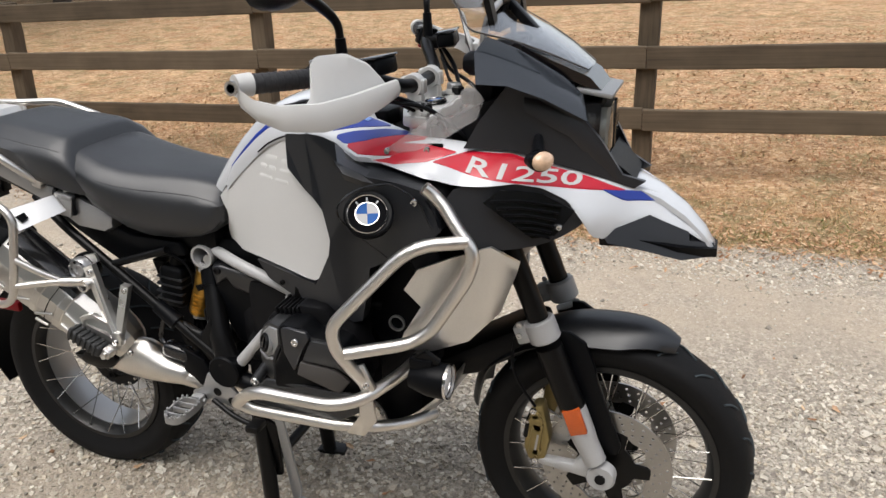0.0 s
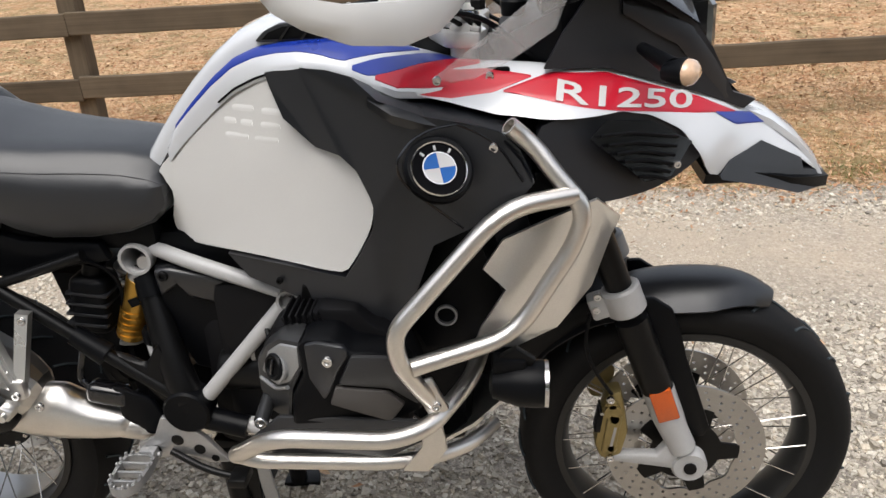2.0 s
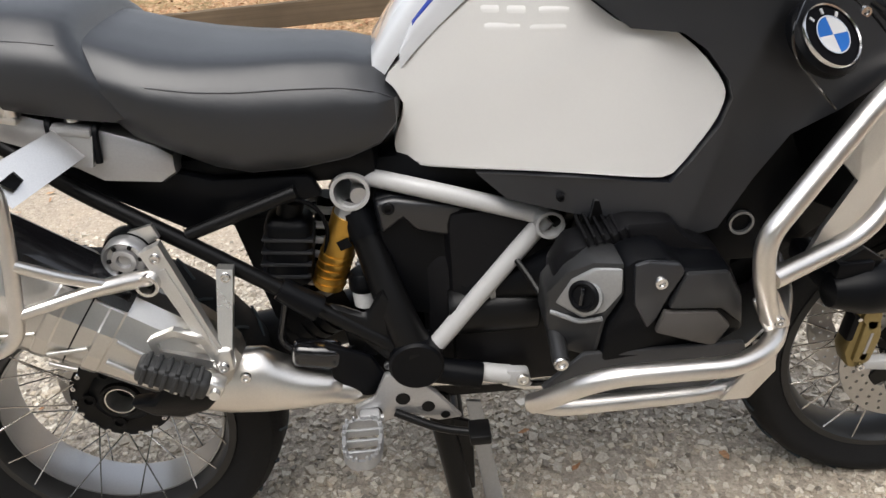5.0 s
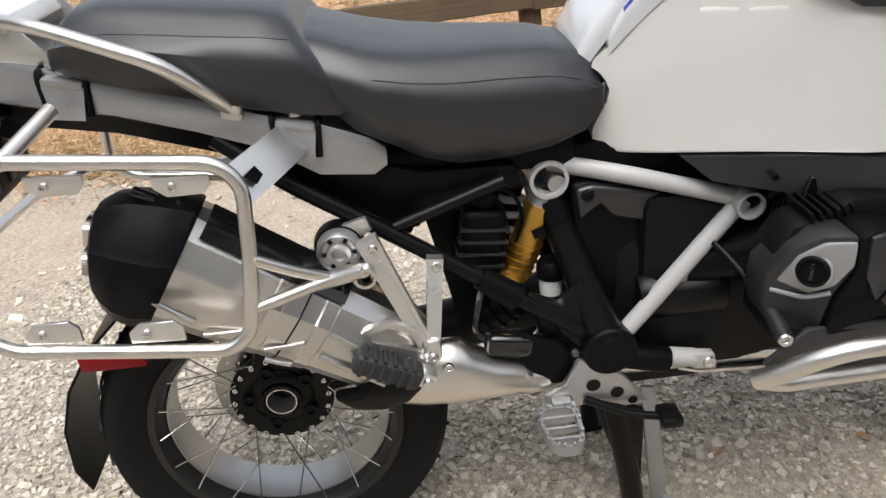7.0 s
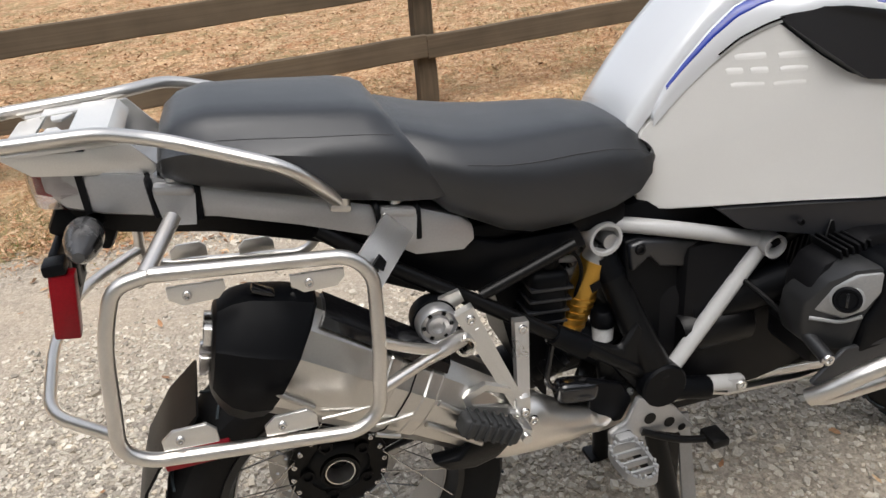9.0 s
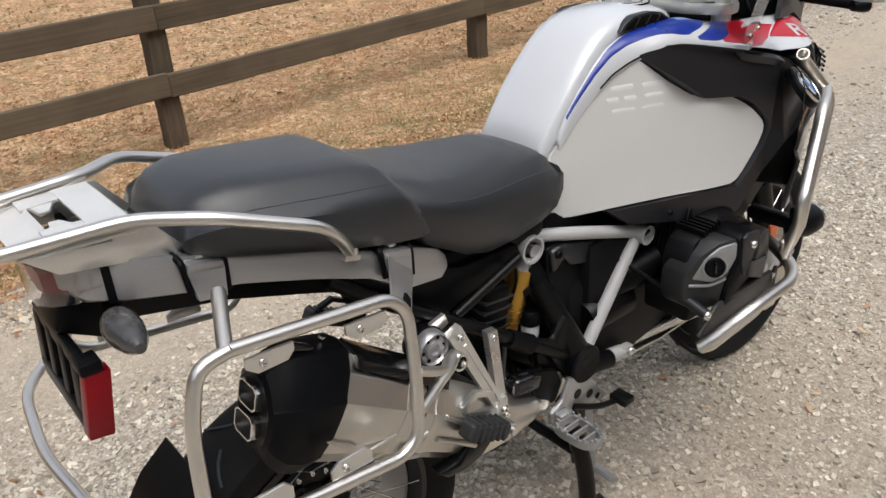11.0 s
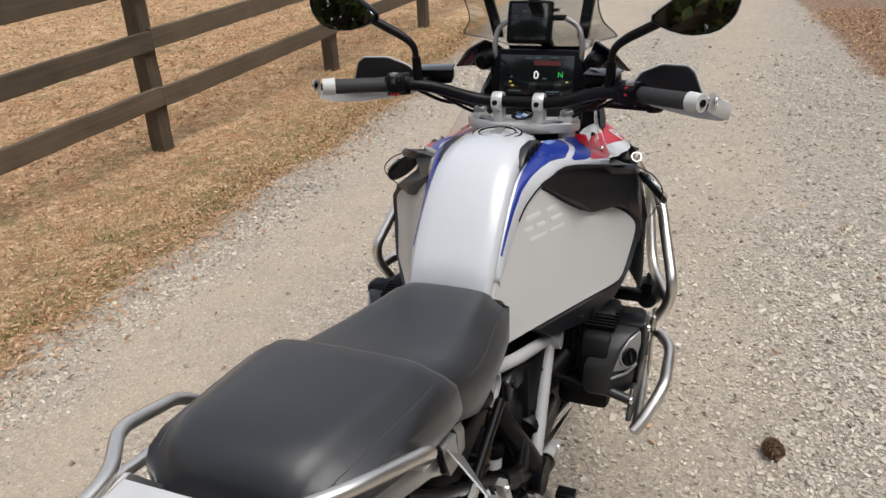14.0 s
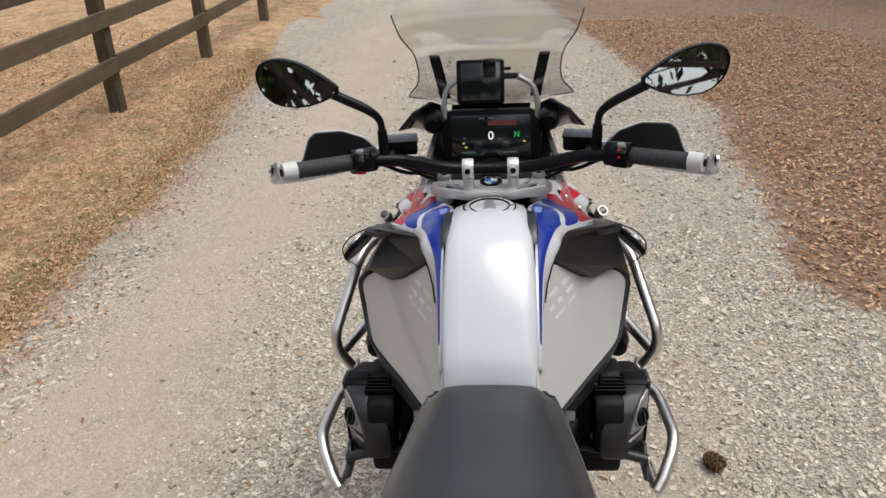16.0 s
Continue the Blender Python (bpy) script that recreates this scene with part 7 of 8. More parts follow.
part("master_cylinder", join(block((0.415, -0.165, 0.505), (0.080, 0.040, 0.042), 0.014, (0, 10, 0), 3), tube([(0.385, -0.165, 0.512), (0.360, -0.160, 0.530), (0.378, -0.15, 0.60)], 0.006, 0.02, 8)), BLACKGLOSS, BIKE, "black rear brake master cylinder")
part("brake_hose", tube([(0.455, -0.165, 0.498), (0.50, -0.14, 0.52), (0.50, -0.11, 0.55)], 0.005, 0.03, 8), BLACK, BIKE)
gusset = part("pivot_plate", prism([(0.462, 0.545), (0.505, 0.555), (0.545, 0.520), (0.540, 0.455), (0.505, 0.432), (0.470, 0.470)], -0.140, -0.158, "xz", 0.005), BLACKMETAL, BIKE, "black cast plate at the swingarm pivot")
part("plate_window", lathe([(0.018, -0.1585), (0.016, -0.1595), (0.013, -0.1580), (0.0, -0.1580)], (0.503, 0, 0.502), 6), DARKCAST, gusset)
for x, z in ((0.525, 0.465), (0.478, 0.470), (0.53, 0.515)):
    part("plate_bolt", bolt((x, -0.158, z), 0.007), CAST, gusset)
part("wiring", tube([(0.40, -0.14, 0.772), (0.44, -0.12, 0.745), (0.455, -0.11, 0.70), (0.44, -0.10, 0.64)], 0.0035, 0.03, 6), BLACK, BIKE)
part("wiring", tube([(0.60, -0.15, 0.475), (0.64, -0.16, 0.42), (0.67, -0.15, 0.44), (0.70, -0.16, 0.42)], 0.0032, 0.02, 6), BLACK, BIKE)
part("swingarm", join(tube([(0.56, 0.075, 0.44), (0.30, 0.09, 0.37), (0.05, 0.10, 0.315)], 0.050, 0.1, 16, r_end=0.06), lathe([(0.05, 0.055), (0.085, 0.07), (0.09, 0.13), (0.06, 0.165), (0.0, 0.17)], REAR, 32), tube([(0.56, -0.06, 0.47), (0.52, 0.05, 0.46)], 0.04, n=14)), DARKCAST, BIKE, "dark cast single-sided swingarm with final drive")
part("inner_mudguard", loft([[(0.40, y, 0.70), (0.30, y, 0.71), (0.34, y, 0.52), (0.40, y, 0.42)] for y in (-0.07, 0.07)]), BLACK, BIKE)

# passenger peg hanger
def make_hanger(s, mat):
    """A cast V of two arms meeting in a boss, with a small looped lug, that carries the folded passenger peg."""
    def at(x, y, z):
        return (x, s * y, z)
    root = part("passenger_hanger", join(bar_between(at(0.212, 0.196, 0.735), at(0.287, 0.228, 0.552), 0.032, 0.022, 0.016), bar_between(at(0.308, 0.186, 0.688), at(0.291, 0.228, 0.552), 0.024, 0.020, 0.016), block(at(0.289, 0.228, 0.556), (0.030, 0.022, 0.040), 0.008)), mat, BIKE, "silver cast passenger footpeg hanger")
    part("hanger_loop", join(bar_between(at(0.276, 0.228, 0.588), at(0.226, 0.232, 0.614), 0.010, 0.010, 0.012), bar_between(at(0.230, 0.232, 0.614), at(0.194, 0.234, 0.603), 0.011, 0.010, 0.012), bar_between(at(0.194, 0.234, 0.606), at(0.200, 0.234, 0.582), 0.010, 0.010, 0.012), bar_between(at(0.197, 0.234, 0.584), at(0.280, 0.230, 0.548), 0.010, 0.014, 0.012)), mat, root)
    part("hanger_rib", bar_between(at(0.228, 0.206, 0.705), at(0.283, 0.234, 0.572), 0.006, 0.005, 0.012, 0.002), mat, root)
    for x, y, z in ((0.220, 0.207, 0.722), (0.308, 0.195, 0.676), (0.290, 0.240, 0.549)):
        part("hanger_bolt", bolt(at(x, y, z), 0.008, sign=s), BRIGHT, root)
    part("spool", lathe([(0.0165, s * 0.190), (0.0165, s * 0.226), (0.0120, s * 0.226), (0.0120, s * 0.190)], (0.205, 0, 0.687), 24, closed=True), BRIGHT, root)
    peg_at = pose(*at(0.222, 0.262, 0.556), 0, 27, 0)
    peg = part("passenger_peg", turned(block((0, 0, 0), (0.104, 0.036, 0.034), 0.008, segments=3), peg_at), PEGRUBBER, root, "folded black rubber passenger peg")
    for k in range(6):
        part("peg_rib", turned(block((-0.040 + 0.015 * k, 0, 0.0175), (0.007, 0.034, 0.006), 0.002), peg_at), PEGRUBBER, peg)
        part("peg_rib", turned(block((-0.040 + 0.015 * k, s * 0.0185, 0.0), (0.007, 0.006, 0.030), 0.002), peg_at), PEGRUBBER, peg)
    part("peg_clevis", join(block(at(0.276, 0.256, 0.528), (0.026, 0.030, 0.026), 0.005, (0, 27, 0)), tube([at(0.278, 0.234, 0.527), at(0.278, 0.280, 0.527)], 0.008, n=12)), mat, root)
    return root


PEGRUBBER = material("peg_rubber", (0.018, 0.019, 0.020), 0.6, stain=0.15, bump=0.4, bump_size=200)
make_hanger(R, ALU)
make_hanger(L, BLACKMETAL)
mount = part("silencer_mount", lathe([(0.031, -0.150), (0.033, -0.178), (0.033, -0.192), (0.029, -0.198), (0.025, -0.192), (0.019, -0.192), (0.017, -0.198), (0.011, -0.198), (0.009, -0.192), (0.0, -0.192)], (0.172, 0, 0.715), 36), SILVER, BIKE, "round silver silencer mount")
part("mount_arm", join(bar_between((0.180, -0.172, 0.735), (0.218, -0.172, 0.748), 0.030, 0.022, 0.008), bar_between((0.160, -0.172, 0.695), (0.130, -0.180, 0.672), 0.034, 0.046, 0.008)), ALU, mount)
part("mount_bush", lathe([(0.036, -0.152), (0.038, -0.165), (0.036, -0.176), (0.028, -0.177)], (0.172, 0, 0.715), 32), BLACK, mount)
for k in range(6):
    part("mount_notch", block((0.172 + 0.022 * math.cos(k * 1.047), -0.1935, 0.715 + 0.022 * math.sin(k * 1.047)), (0.006, 0.003, 0.006), 0.0008, (0, -60 * k, 0), 1), DARKCAST, mount)

# ---- silencer ----
A, B = Vector((-0.130, -0.186, 0.788)), Vector((0.285, -0.174, 0.490))
AXIS = (B - A).normalized()
RISE = (Vector((0, 0, 1)) - AXIS * AXIS.z).normalized()
SHAPE = [(0.0, 1.0), (0.42, 0.95), (0.74, 0.68), (0.93, 0.34), (0.99, 0.27), (1.0, 0.0), (0.98, -0.28), (0.86, -0.58), (0.84, -0.66), (0.55, -0.93), (0.0, -1.0), (-0.55, -0.93), (-0.90, -0.55), (-1.0, 0.05), (-0.86, 0.60), (-0.45, 0.94)]


def slice_at(top, low, wide, shape=SHAPE, y_off=0.0):
    """A cross section between a top and a lower corner, each given as (along, up) from the silencer's rear end."""
    t, l = (A + AXIS * p[0] + RISE * p[1] for p in (top, low))
    mid, half = (t + l) / 2, (t - l) / 2
    return [mid + half * b + Vector((0, -(a * wide) + y_off, 0)) for a, b in shape]


def body_ring(u, q=1.0):
    """The silencer's section at a distance u along it."""
    top, low, wide = (float(np.interp(u, [0.08, 0.20, 0.33, 0.42, 0.48, 0.505], v)) for v in ((0.089, 0.086, 0.080, 0.076, 0.066, 0.050), (-0.099, -0.088, -0.076, -0.072, -0.064, -0.050), (0.069, 0.069, 0.066, 0.064, 0.058, 0.044)))
    m = (top + low) / 2
    return slice_at((u, m + (top - m) * q), (u, m + (low - m) * q), wide * q)


stations = [(0.078, 0.97), (0.084, 1.0), (0.12, 1.0), (0.17, 1.0), (0.228, 1.0), (0.231, 1.022), (0.247, 1.022), (0.250, 1.0), (0.300, 0.998), (0.303, 1.024), (0.322, 1.024), (0.325, 0.998), (0.38, 1.0), (0.42, 0.998), (0.46, 0.99), (0.49, 0.97), (0.505, 0.90)]
silencer = part("silencer", loft([body_ring(u, q) for u, q in stations]), SILENCER, BIKE, "brushed steel silencer with a black end cap", 14)
end_cap = part("end_cap", loft([slice_at(t, l, w) for t, l, w in (((-0.022, 0.010), (0.010, -0.074), 0.036), ((-0.030, 0.020), (0.010, -0.084), 0.046), ((-0.029, 0.030), (0.018, -0.094), 0.054), ((-0.016, 0.050), (0.034, -0.108), 0.062), ((0.004, 0.066), (0.054, -0.118), 0.068), ((0.045, 0.083), (0.076, -0.117), 0.073), ((0.086, 0.096), (0.094, -0.106), 0.074), ((0.091, 0.095), (0.099, -0.104), 0.073), ((0.092, 0.088), (0.099, -0.098), 0.067))]), BLACK, silencer, "black plastic silencer end cap", 22)
part("cap_scoop", turned(block((0, 0, 0), (0.034, 0.022, 0.010), 0.004), Matrix.Translation(A + AXIS * 0.018 + RISE * 0.074 + Vector((0, -0.012, 0))) @ Matrix.Rotation(radians(30), 4, "Y")), BLACKGLOSS, end_cap)
part("cap_screw", turned(lathe([(0.006, 0.0), (0.006, 0.004), (0.003, 0.004), (0.0, 0.002)], n=12, axis="z"), Matrix.Translation(A + AXIS * 0.060 + RISE * 0.089) @ RISE.to_track_quat("Z", "X").to_matrix().to_4x4()), BRIGHT, end_cap)
rear_face = (AXIS * (0.010 + 0.030) + RISE * (-0.084 - 0.020)).normalized()
away = rear_face.cross(Vector((0, 1, 0))).normalized()
away = -away if away.x > 0 else away
for k in (0, 1):
    c = A + AXIS * (-0.019 + 0.014 * k) + RISE * (-0.010 - 0.044 * k) + away * 0.004
    m = Matrix.Translation(c) @ Matrix((Vector((0, 1, 0)), rear_face, away)).transposed().to_4x4()
    ring_pts = smooth_outline([(-0.026, -0.019), (0.026, -0.019), (0.026, 0.019), (-0.026, 0.019)], 0.16)
    part("tail_pipe", turned(loft([[(x * q, y * q, h) for x, y in ring_pts] for q, h in ((1.0, -0.004), (1.0, 0.006), (0.90, 0.006), (0.88, -0.03))], caps=False), m), BRIGHT, end_cap, "bright steel outlet rim")
    part("pipe_bore", turned(prism([(x * 0.9, y * 0.9) for x, y in ring_pts], -0.004, -0.002, "xy", 0), m), DARKCAST, end_cap)
part("heel_shield", slab([(0.132, 0.236, 0.488), (0.172, 0.244, 0.496), (0.196, 0.246, 0.520), (0.262, 0.240, 0.512), (0.272, 0.232, 0.488), (0.246, 0.228, 0.458), (0.205, 0.226, 0.446), (0.160, 0.228, 0.456)], 0.030, R, 0.007), BLACK, silencer, "black plastic corner shield")
part("shield_strip", loft([[A + AXIS * u + RISE * (0.0855 - 0.035 * (u - 0.1) * 0.8 + h) + Vector((0, w, 0)) for w, h in ((-0.052, -0.016), (-0.046, -0.002), (-0.024, 0.008), (0.012, 0.009), (0.016, 0.0), (-0.03, -0.008))] for u in (0.105, 0.16, 0.22, 0.28, 0.325)]), BLACKGLOSS, silencer, "glossy black heat shield strip", 30)
# pressed ribs along the outer face
for run, r in ((((0.088, -0.040), (0.150, -0.046)), 0.0045), (((0.255, -0.046), (0.300, -0.010)), 0.004), (((0.330, 0.020), (0.430, 0.010)), 0.005), (((0.330, -0.020), (0.440, -0.024)), 0.005), (((0.262, -0.060), (0.300, -0.052)), 0.004), (((0.170, -0.060), (0.228, -0.020)), 0.0035)):
    pts = [A + AXIS * u + RISE * h + Vector((0, -0.0665, 0)) for u, h in run]
    part("pressed_rib", tube([pts[0], pts[0].lerp(pts[1], 0.5) + Vector((0, -0.001, 0)), pts[1]], r, 0.02, 10), SILENCER, silencer)
part("seam", tube([p + (p - A - AXIS * 0.276 - Vector((0, 0, 0))).normalized() * 0.0008 for p in body_ring(0.276)[:11]], 0.0012, 0.004, 6), DARKCAST, silencer)
part("mid_pipe", tube([(0.40, -0.170, 0.445), (0.46, -0.160, 0.425), (0.58, -0.11, 0.405)], 0.027, 0.05, 20), STEEL, BIKE, "satin steel exhaust pipe")
part("pipe_shield", loft([[(x, yc - w * math.cos(a), zc + h * (math.sin(a) + lip * math.exp(-((a - 1.5) / 0.5) ** 2))) for a in (2 * math.pi * j / 24 for j in range(24))] for x, yc, zc, w, h, lip in ((0.225, -0.178, 0.472, 0.036, 0.042, 0.0), (0.27, -0.178, 0.474, 0.042, 0.054, 0.0), (0.31, -0.176, 0.472, 0.044, 0.056, 0.10), (0.335, -0.174, 0.468, 0.044, 0.055, 0.16), (0.352, -0.172, 0.462, 0.042, 0.050, 0.0), (0.39, -0.168, 0.448, 0.038, 0.038, 0.0), (0.43, -0.164, 0.440, 0.032, 0.030, 0.0), (0.45, -0.160, 0.436, 0.026, 0.024, 0.0))]), STEEL, BIKE, "satin steel heat shield over the exhaust joint", 60)
part("shield_screw", bolt((0.312, -0.220, 0.512), 0.009), BRIGHT, BIKE)

# ---- foot controls and centre stand ----
heel = part("footrest_plate", prism([(0.52, 0.475), (0.565, 0.465), (0.60, 0.430), (0.640, 0.375), (0.60, 0.372), (0.555, 0.392), (0.51, 0.380), (0.468, 0.385), (0.466, 0.412), (0.50, 0.43)], -0.185, -0.198, "xz", 0.004), SILVER, BIKE, "silver footrest plate with round holes")
# the plate is uncut: dark discs on it paint the shade inside the holes
for x, z, r in ((0.50, 0.402, 0.010), (0.545, 0.425, 0.012), (0.585, 0.405, 0.011), (0.612, 0.385, 0.008)):
    part("plate_hole", lathe([(r, -0.1988), (r * 0.9, -0.1992), (r * 0.75, -0.1984), (0.0, -0.1984)], (x, 0, z), 18), BLACKMETAL, heel)
def make_footpeg(s, mat):
    """An open steel cage with a toothed rim and two crosspieces on a clevis."""
    rim = smooth_outline([(0.452, 0.215), (0.506, 0.215), (0.512, 0.240), (0.508, 0.292), (0.494, 0.312), (0.466, 0.312), (0.450, 0.292), (0.446, 0.240)], 0.2)
    mid = (0.479, 0.262)
    inner = [(mid[0] + (x - mid[0]) * 0.80, mid[1] + (y - mid[1]) * 0.88) for x, y in rim]
    rings = [[(x, s * y, z) for x, y in line] for line, z in ((inner, 0.388), (rim, 0.388), (rim, 0.406), (inner, 0.406), (inner, 0.388))]
    root = part("footpeg", loft(rings, caps=False), mat, BIKE, "toothed open steel footpeg")
    for x, y in rim:
        part("peg_tooth", block((x + (mid[0] - x) * 0.08, s * (y + (mid[1] - y) * 0.05), 0.409), (0.005, 0.006, 0.009), 0.0015, segments=1), mat, root)
    for y in (0.238, 0.262, 0.286):
        part("crosspiece", block((0.479, s * y, 0.397), (0.054, 0.006, 0.014), 0.002), mat, root)
    part("peg_clevis", join(block((0.490, s * 0.208, 0.398), (0.034, 0.022, 0.030), 0.006), tube([(0.470, s * 0.208, 0.398), (0.512, s * 0.208, 0.398)], 0.006, n=10)), mat, root)
    return root


make_footpeg(R, CAST)
make_footpeg(L, CAST)
part("brake_pedal", join(tube([(0.53, -0.20, 0.40), (0.60, -0.215, 0.37), (0.66, -0.22, 0.36)], 0.007, 0.03, 10), block((0.665, -0.225, 0.365), (0.035, 0.045, 0.018), 0.004)), BLACKMETAL, BIKE, "black rear brake pedal")
part("heel_guard", prism([(0.43, 0.53), (0.50, 0.50), (0.52, 0.46), (0.50, 0.42), (0.45, 0.42), (0.435, 0.46)], -0.165, -0.180, "xz", 0.006), BLACK, BIKE)
stand = part("centre_stand", join(tube([(0.60, -0.115, 0.345), (0.635, -0.155, 0.13), (0.640, -0.165, 0.012)], 0.021, 0.05, 14), tube([(0.60, 0.115, 0.345), (0.635, 0.155, 0.13), (0.640, 0.165, 0.012)], 0.021, 0.05, 14), tube([(0.63, -0.14, 0.17), (0.63, 0.14, 0.17)], 0.014, n=12), prism([(0.605, -0.20), (0.685, -0.20), (0.695, -0.155), (0.605, -0.145)], 0.002, 0.016, "xy", 0.004), prism([(0.605, 0.20), (0.685, 0.20), (0.695, 0.155), (0.605, 0.145)], 0.002, 0.016, "xy", 0.004), block((0.60, 0, 0.35), (0.05, 0.26, 0.04), 0.01)), BLACKMETAL, BIKE, "black steel centre stand with both feet down")
part("stand_brace", prism([(0.59, 0.33), (0.66, 0.30), (0.66, 0.14), (0.625, 0.13)], -0.13, -0.118, "xz", 0.004), BLACKMETAL, stand)
part("stand_lever", join(prism([(0.650, 0.350), (0.676, 0.345), (0.712, 0.10), (0.700, 0.050), (0.684, 0.055)], -0.128, -0.120, "xz", 0.002), block((0.716, -0.150, 0.060), (0.034, 0.070, 0.014), 0.004, (0, 30, 0))), CAST, stand, "bare metal foot lever of the stand")
side = part("side_stand", join(tube([(0.64, 0.14, 0.33), (0.52, 0.20, 0.27), (0.36, 0.235, 0.265)], 0.013, 0.04, 12), block((0.34, 0.24, 0.262), (0.07, 0.05, 0.012), 0.004)), BLACKMETAL, BIKE, "black side stand folded back")

# ---- tail, racks ----
tail = part("tail_cover", loft([[(x, y, z) for y, z in ((-w, zt - 0.012), (-w * 0.96, zt), (w * 0.96, zt), (w, zt - 0.012), (w, zl), (w * 0.9, zl - 0.006), (-w * 0.9, zl - 0.006), (-w, zl))] for x, w, zt, zl in ((-0.330, 0.060, 1.012, 0.985), (-0.305, 0.082, 1.018, 0.965), (-0.262, 0.100, 1.014, 0.956), (-0.195, 0.116, 1.000, 0.945), (-0.11, 0.130, 0.975, 0.932), (0.00, 0.142, 0.945, 0.900), (0.09, 0.150, 0.915, 0.868), (0.16, 0.152, 0.897, 0.822), (0.235, 0.148, 0.865, 0.812), (0.255, 0.140, 0.845, 0.822))]), SILVER, BIKE, "silver tail cover along both sides of the seat", 30)
for s in (R, L):
    for x, z, yy in ((-0.160, 0.985, 0.112), (0.137, 0.905, 0.143)):
        part("tail_saddle", join(block((x, s * yy, z - 0.006), (0.055, 0.045, 0.014), 0.006, (0, 12, 0)), loft([[(x - 0.027, s * (yy + 0.019), z - 0.004), (x + 0.027, s * (yy + 0.019), z - 0.014), (x + 0.027, s * (yy + 0.010), z - 0.014), (x - 0.027, s * (yy + 0.010), z - 0.004)], [(x - 0.020, s * (yy + 0.027), z - 0.050), (x + 0.020, s * (yy + 0.027), z - 0.056), (x + 0.020, s * (yy + 0.016), z - 0.056), (x - 0.020, s * (yy + 0.016), z - 0.050)]])), SILVER, tail)
        # black tubes laid on the cover paint the shade in the gaps beside each saddle
        for dx in (-0.033, 0.033):
            part("tail_gap", tube([(x + dx, s * (yy - 0.03), z + 0.006 - 0.2 * dx), (x + dx * 0.9, s * (yy + 0.014), z + 0.002 - 0.2 * dx), (x + dx * 0.8, s * (yy + 0.018), z - 0.046 - 0.2 * dx)], 0.0052, 0.012, 8), BLACK, tail)
        part("saddle_screw", bolt((x, s * yy, z + 0.004), 0.010, "z", sign=1), ALU, tail)
part("tail_band", loft([[(x, y, z) for y, z in ((-w, 1.014), (-w, 1.026), (w, 1.026), (w, 1.014), (w, 0.955), (-w, 0.955))] for x, w in ((-0.282, 0.094), (-0.272, 0.098))]), BLACK, tail)
under = part("tail_underside", loft([[(x, y, z) for y, z in ((-w, zt), (w, zt), (w * 0.8, zl), (-w * 0.8, zl))] for x, w, zt, zl in ((-0.31, 0.05, 0.965, 0.93), (-0.25, 0.085, 0.954, 0.91), (-0.12, 0.105, 0.932, 0.89), (0.02, 0.125, 0.895, 0.85), (0.20, 0.12, 0.83, 0.78))]), BLACK, BIKE, "black plastic tail underside")
lamp = part("tail_lamp", loft([[(x, y, z) for y, z in ((-w, 0.985), (-w * 0.9, 1.018), (w * 0.9, 1.018), (w, 0.985), (w * 0.7, 0.955), (-w * 0.7, 0.955))] for x, w in ((-0.284, 0.093), (-0.315, 0.086), (-0.342, 0.066), (-0.356, 0.035))]), LENSGLASS, BIKE, "clear tail lamp with red reflectors inside")
part("lamp_core", loft([[(x, y, z) for y, z in ((-w, 0.978), (-w * 0.9, 1.004), (w * 0.9, 1.004), (w, 0.978), (0, 0.965))] for x, w in ((-0.296, 0.080), (-0.322, 0.068), (-0.345, 0.045))]), REDLENS, lamp)
for s in (R, L):
    st = part("turn_signal", join(tube([(-0.275, s * 0.06, 0.935), (-0.282, s * 0.10, 0.938)], 0.012, n=10), lathe([(0.010, s * 0.095), (0.020, s * 0.105), (0.024, s * 0.125), (0.023, s * 0.150), (0.016, s * 0.180), (0.006, s * 0.196), (0.0, s * 0.198)], (-0.283, 0, 0.937), 18)), BLACK, BIKE, "rear turn signal with a smoky lens")
    part("lens", lathe([(0.012, s * 0.110), (0.0225, s * 0.112), (0.0255, s * 0.128), (0.0245, s * 0.150), (0.0175, s * 0.180), (0.0075, s * 0.1985), (0.0, s * 0.200)], (-0.2845, 0, 0.937), 18), SMOKYLENS, st)
plate = part("plate_carrier", join(block((-0.338, 0, 0.892), (0.014, 0.20, 0.030), 0.004), block((-0.350, 0, 0.800), (0.012, 0.19, 0.034), 0.004), block((-0.30, 0, 0.915), (0.09, 0.09, 0.05), 0.01, (0, 30, 0)), block((-0.334, -0.118, 0.898), (0.030, 0.036, 0.018), 0.004)), BLACK, BIKE, "black plastic number plate carrier without a plate")
for y, w in ((-0.088, 0.032), (-0.030, 0.026), (0.030, 0.026), (0.088, 0.032)):
    part("carrier_bar", block((-0.344, y, 0.845), (0.014, w, 0.10), 0.004, (0, 6, 0)), BLACK, plate)
for s in (R,):
    part("plate_reflector", block((-0.336, s * 0.120, 0.840), (0.034, 0.026, 0.100), 0.003, (0, 10, 0)), REDLENS, plate, "red upright side reflector")
part("mudguard_reflector", block((-0.224, -0.108, 0.522), (0.106, 0.016, 0.030), 0.004), REDLENS, BIKE, "red oblong reflector")
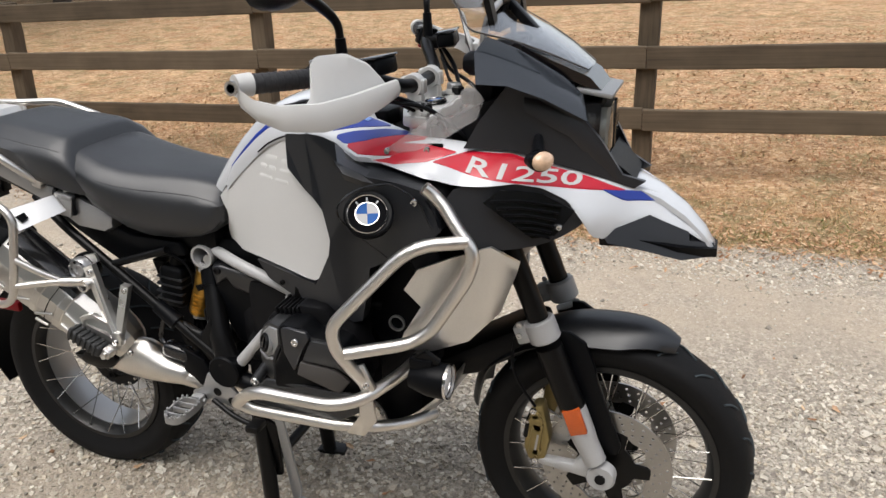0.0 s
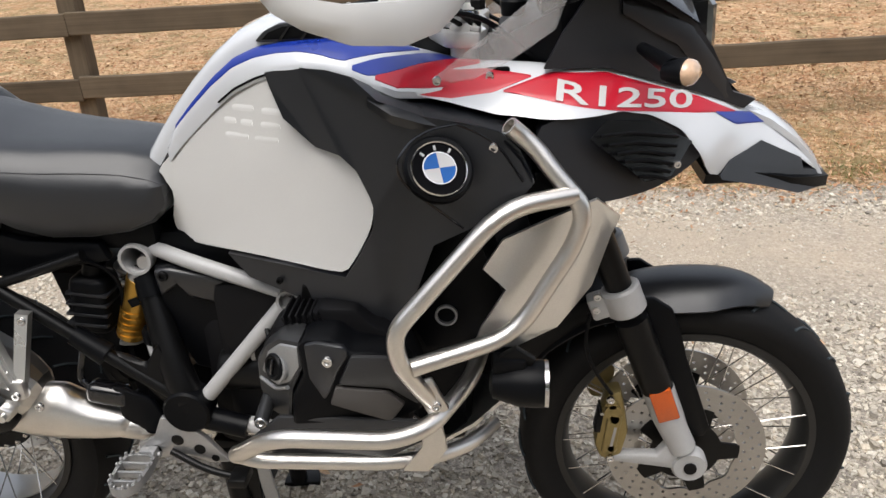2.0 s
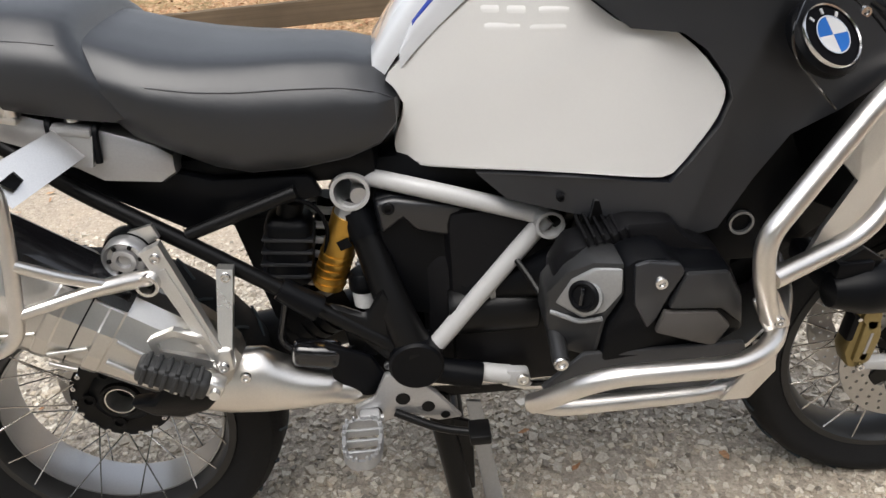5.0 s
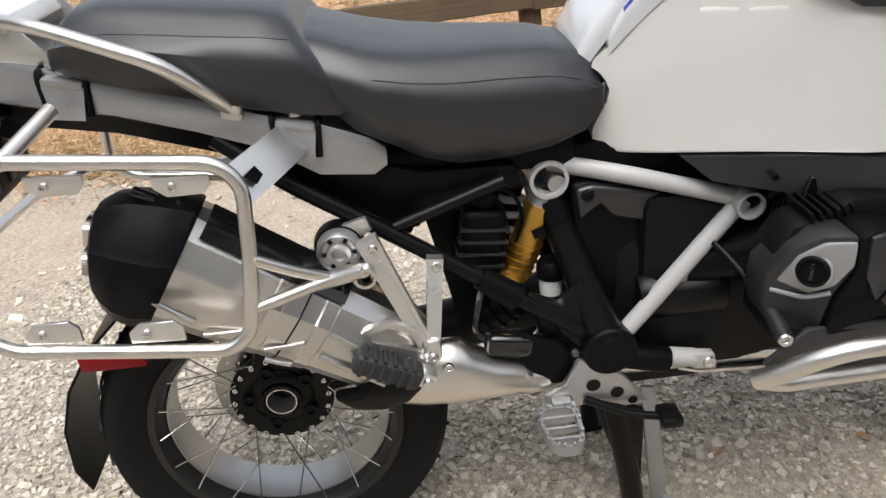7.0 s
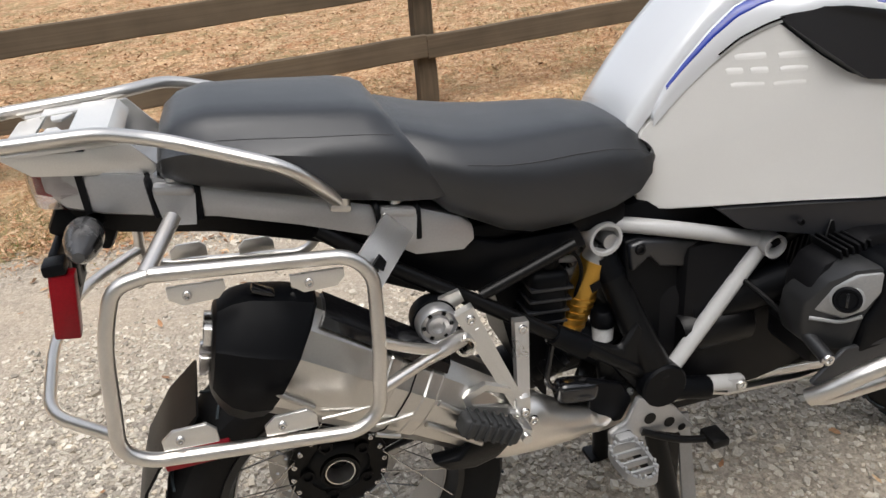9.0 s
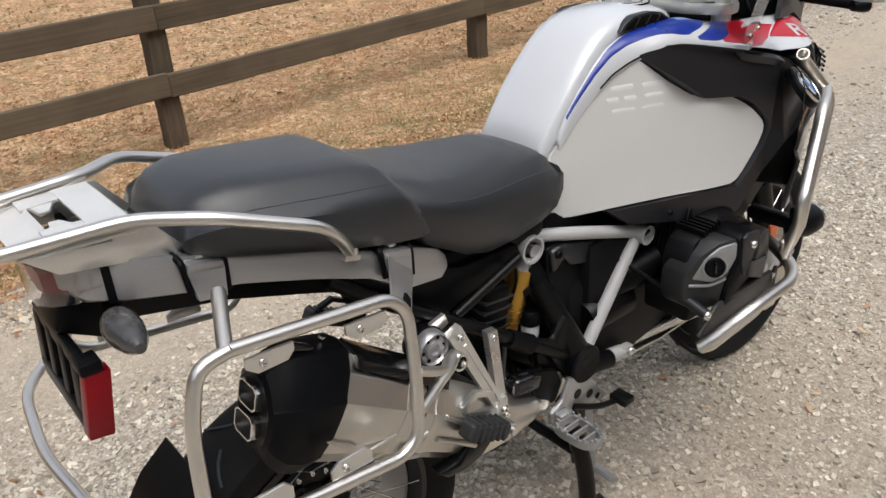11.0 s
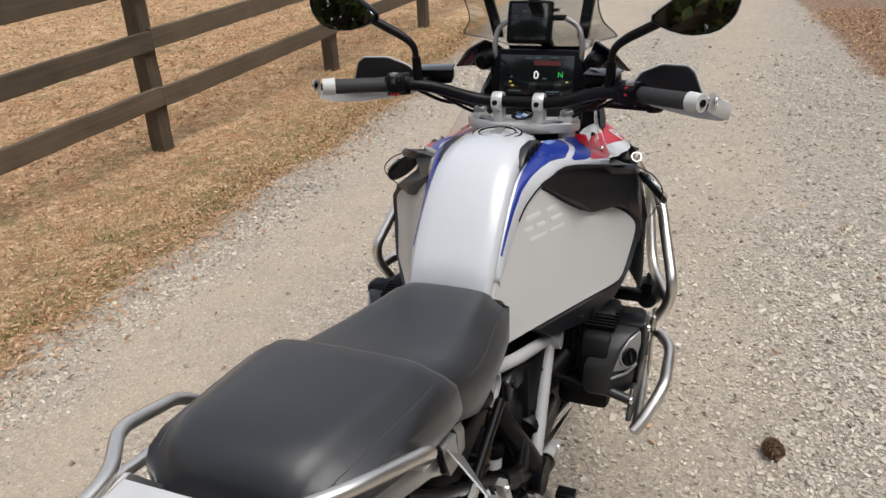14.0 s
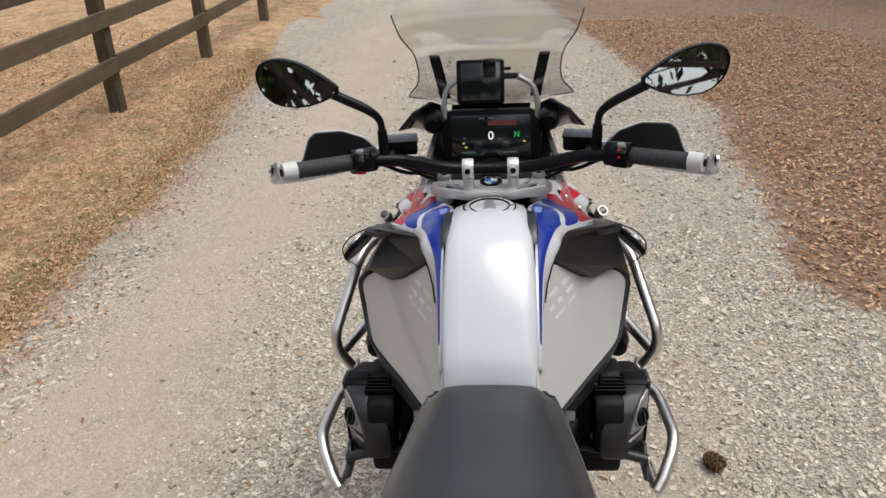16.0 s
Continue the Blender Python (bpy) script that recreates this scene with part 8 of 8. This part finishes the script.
part("rear_mudguard", loft([[(REAR[0] + r * math.cos(a), y, REAR[2] + r * math.sin(a)) for y in (-w, -w * 0.5, 0, w * 0.5, w)] + [(REAR[0] + (r + 0.005) * math.cos(a), y, REAR[2] + (r + 0.005) * math.sin(a)) for y in (w, w * 0.5, 0, -w * 0.5, -w)] for a, r, w in ((radians(128), 0.345, 0.085), (radians(140), 0.348, 0.09), (radians(155), 0.352, 0.09), (radians(170), 0.358, 0.085), (radians(185), 0.366, 0.078), (radians(195), 0.37, 0.06))]), BLACK, BIKE, "black rear tyre hugger", 60)

# luggage rack on top
rack = part("luggage_rack", join(*[tube([(0.058, s * 0.148, 0.925), (0.030, s * 0.178, 0.965), (-0.012, s * 0.200, 1.010), (-0.155, s * 0.170, 1.062), (-0.232, s * 0.110, 1.066), (-0.395, s * 0.092, 1.064), (-0.430, s * 0.060, 1.063), (-0.438, 0.0, 1.063)], 0.0098, 0.03, 12) for s in (R, L)]), STEEL, BIKE, "satin stainless steel luggage rack")
part("rack_plate", loft([[(x, y, z) for y in (-w, -w * 0.6, 0.0, w * 0.6, w)] + [(x, y, z - 0.004) for y in (w, w * 0.6, 0.0, -w * 0.6, -w)] for x, z, w in ((-0.215, 1.045, 0.094), (-0.228, 1.062, 0.094), (-0.278, 1.064, 0.090))]), SHEET, rack, "silver sheet metal rack plate")
part("rack_plate", loft([[(x, y, z) for y in (-w, -w * 0.6, 0.0, w * 0.6, w)] + [(x, y, z - 0.004) for y in (w, w * 0.6, 0.0, -w * 0.6, -w)] for x, z, w in ((-0.322, 1.063, 0.086), (-0.335, 1.054, 0.086), (-0.368, 1.050, 0.084))]), SHEET, rack, "silver sheet metal rack plate")
for s in (R, L):
    part("rail_foot", join(block((0.056, s * 0.148, 0.921), (0.030, 0.026, 0.012), 0.004, (0, 14, 0)), lathe([(0.0125, -0.006), (0.0125, 0.006), (0.010, 0.008), (0.0, 0.008)], (0.060, s * 0.148, 0.929), 14, "z")), STEEL, rack)
    part("rack_strip", prism([(-0.274, s * 0.091), (-0.274, s * 0.052), (-0.330, s * 0.044), (-0.330, s * 0.087)], 1.058, 1.063, "xy", 0.001), SHEET, rack)
    part("rack_tongue", prism([(-0.284, s * 0.056), (-0.298, s * 0.022), (-0.312, s * 0.020), (-0.318, s * 0.056)], 1.056, 1.061, "xy", 0.001), SHEET, rack)
    part("rack_rail", tube([(-0.215, s * 0.104, 1.052), (-0.36, s * 0.094, 1.052)], 0.006, n=8), SHEET, rack)
    part("rack_foot", prism([(-0.215, 1.060), (-0.172, 1.005), (-0.185, 0.996), (-0.235, 1.005), (-0.33, 1.02), (-0.37, 1.055), (-0.26, 1.042), (-0.25, 1.058)], s * 0.100, s * 0.096, "xz", 0.001), ALU, rack)
    loop_pts = [(-0.200, 0.262, 0.925), (0.045, 0.262, 0.897), (0.073, 0.265, 0.865), (0.066, 0.285, 0.760), (0.052, 0.300, 0.668), (0.018, 0.302, 0.645), (-0.255, 0.300, 0.680), (-0.287, 0.298, 0.705), (-0.270, 0.272, 0.85), (-0.245, 0.262, 0.918), (-0.200, 0.262, 0.925)]
    pan = part("pannier_rack", join(tube([(x, s * y, z) for x, y, z in loop_pts], 0.0100, 0.035, 12), tube([(-0.205, s * 0.262, 0.925), (-0.165, s * 0.172, 0.958)], 0.0105, n=12), tube([(0.060, s * 0.294, 0.700), (0.15, s * 0.250, 0.705), (0.205, s * 0.205, 0.692)], 0.0085, 0.02, 10, r_end=0.013), tube([(0.070, s * 0.284, 0.768), (0.115, s * 0.266, 0.735), (0.155, s * 0.245, 0.708)], 0.0085, 0.02, 10)), STEEL, BIKE, "satin stainless steel pannier rack")
    part("pannier_stay", loft([[(0.056, s * 0.255, 0.888), (0.082, s * 0.262, 0.838), (0.152, s * 0.178, 0.868), (0.116, s * 0.170, 0.905)], [(0.056, s * 0.250, 0.888), (0.082, s * 0.257, 0.838), (0.152, s * 0.173, 0.868), (0.116, s * 0.165, 0.905)]]), ALU, pan)
    # black lozenge laid on the uncut stay for the darkness of its opening
    part("stay_hole", loft([[(0.074, s * 0.253, 0.872), (0.088, s * 0.248, 0.858), (0.096, s * 0.238, 0.866), (0.088, s * 0.240, 0.880)], [(0.075, s * 0.259, 0.873), (0.089, s * 0.254, 0.859), (0.097, s * 0.244, 0.867), (0.089, s * 0.246, 0.881)]]), BLACK, pan) if s == R else None
    for x, z, t in ((-0.15, 0.905, 0), (0.0, 0.888, 0), (-0.20, 0.688, 180), (-0.07, 0.672, 180)):
        up = 1 if t else -1
        tab = part("rack_tab", prism([(x - 0.035, z), (x + 0.035, z - 0.004), (x + 0.035, z + up * 0.016), (x + 0.024, z + up * 0.028), (x - 0.020, z + up * 0.028), (x - 0.035, z + up * 0.016)], s * 0.268 if not t else s * 0.300, s * 0.262 if not t else s * 0.294, "xz", 0.001), ALU, pan)
        part("tab_screw", bolt((x - 0.012, s * (0.268 if not t else 0.300), z + up * 0.014), 0.006, sign=s), BRIGHT, pan)
part("rear_link", tube([(-0.285, -0.292, 0.725), (-0.385, -0.190, 0.712), (-0.405, 0.0, 0.712), (-0.385, 0.190, 0.712), (-0.285, 0.292, 0.725)], 0.009, 0.05, 12), STEEL, BIKE, "satin stainless steel cross tube between the pannier racks")
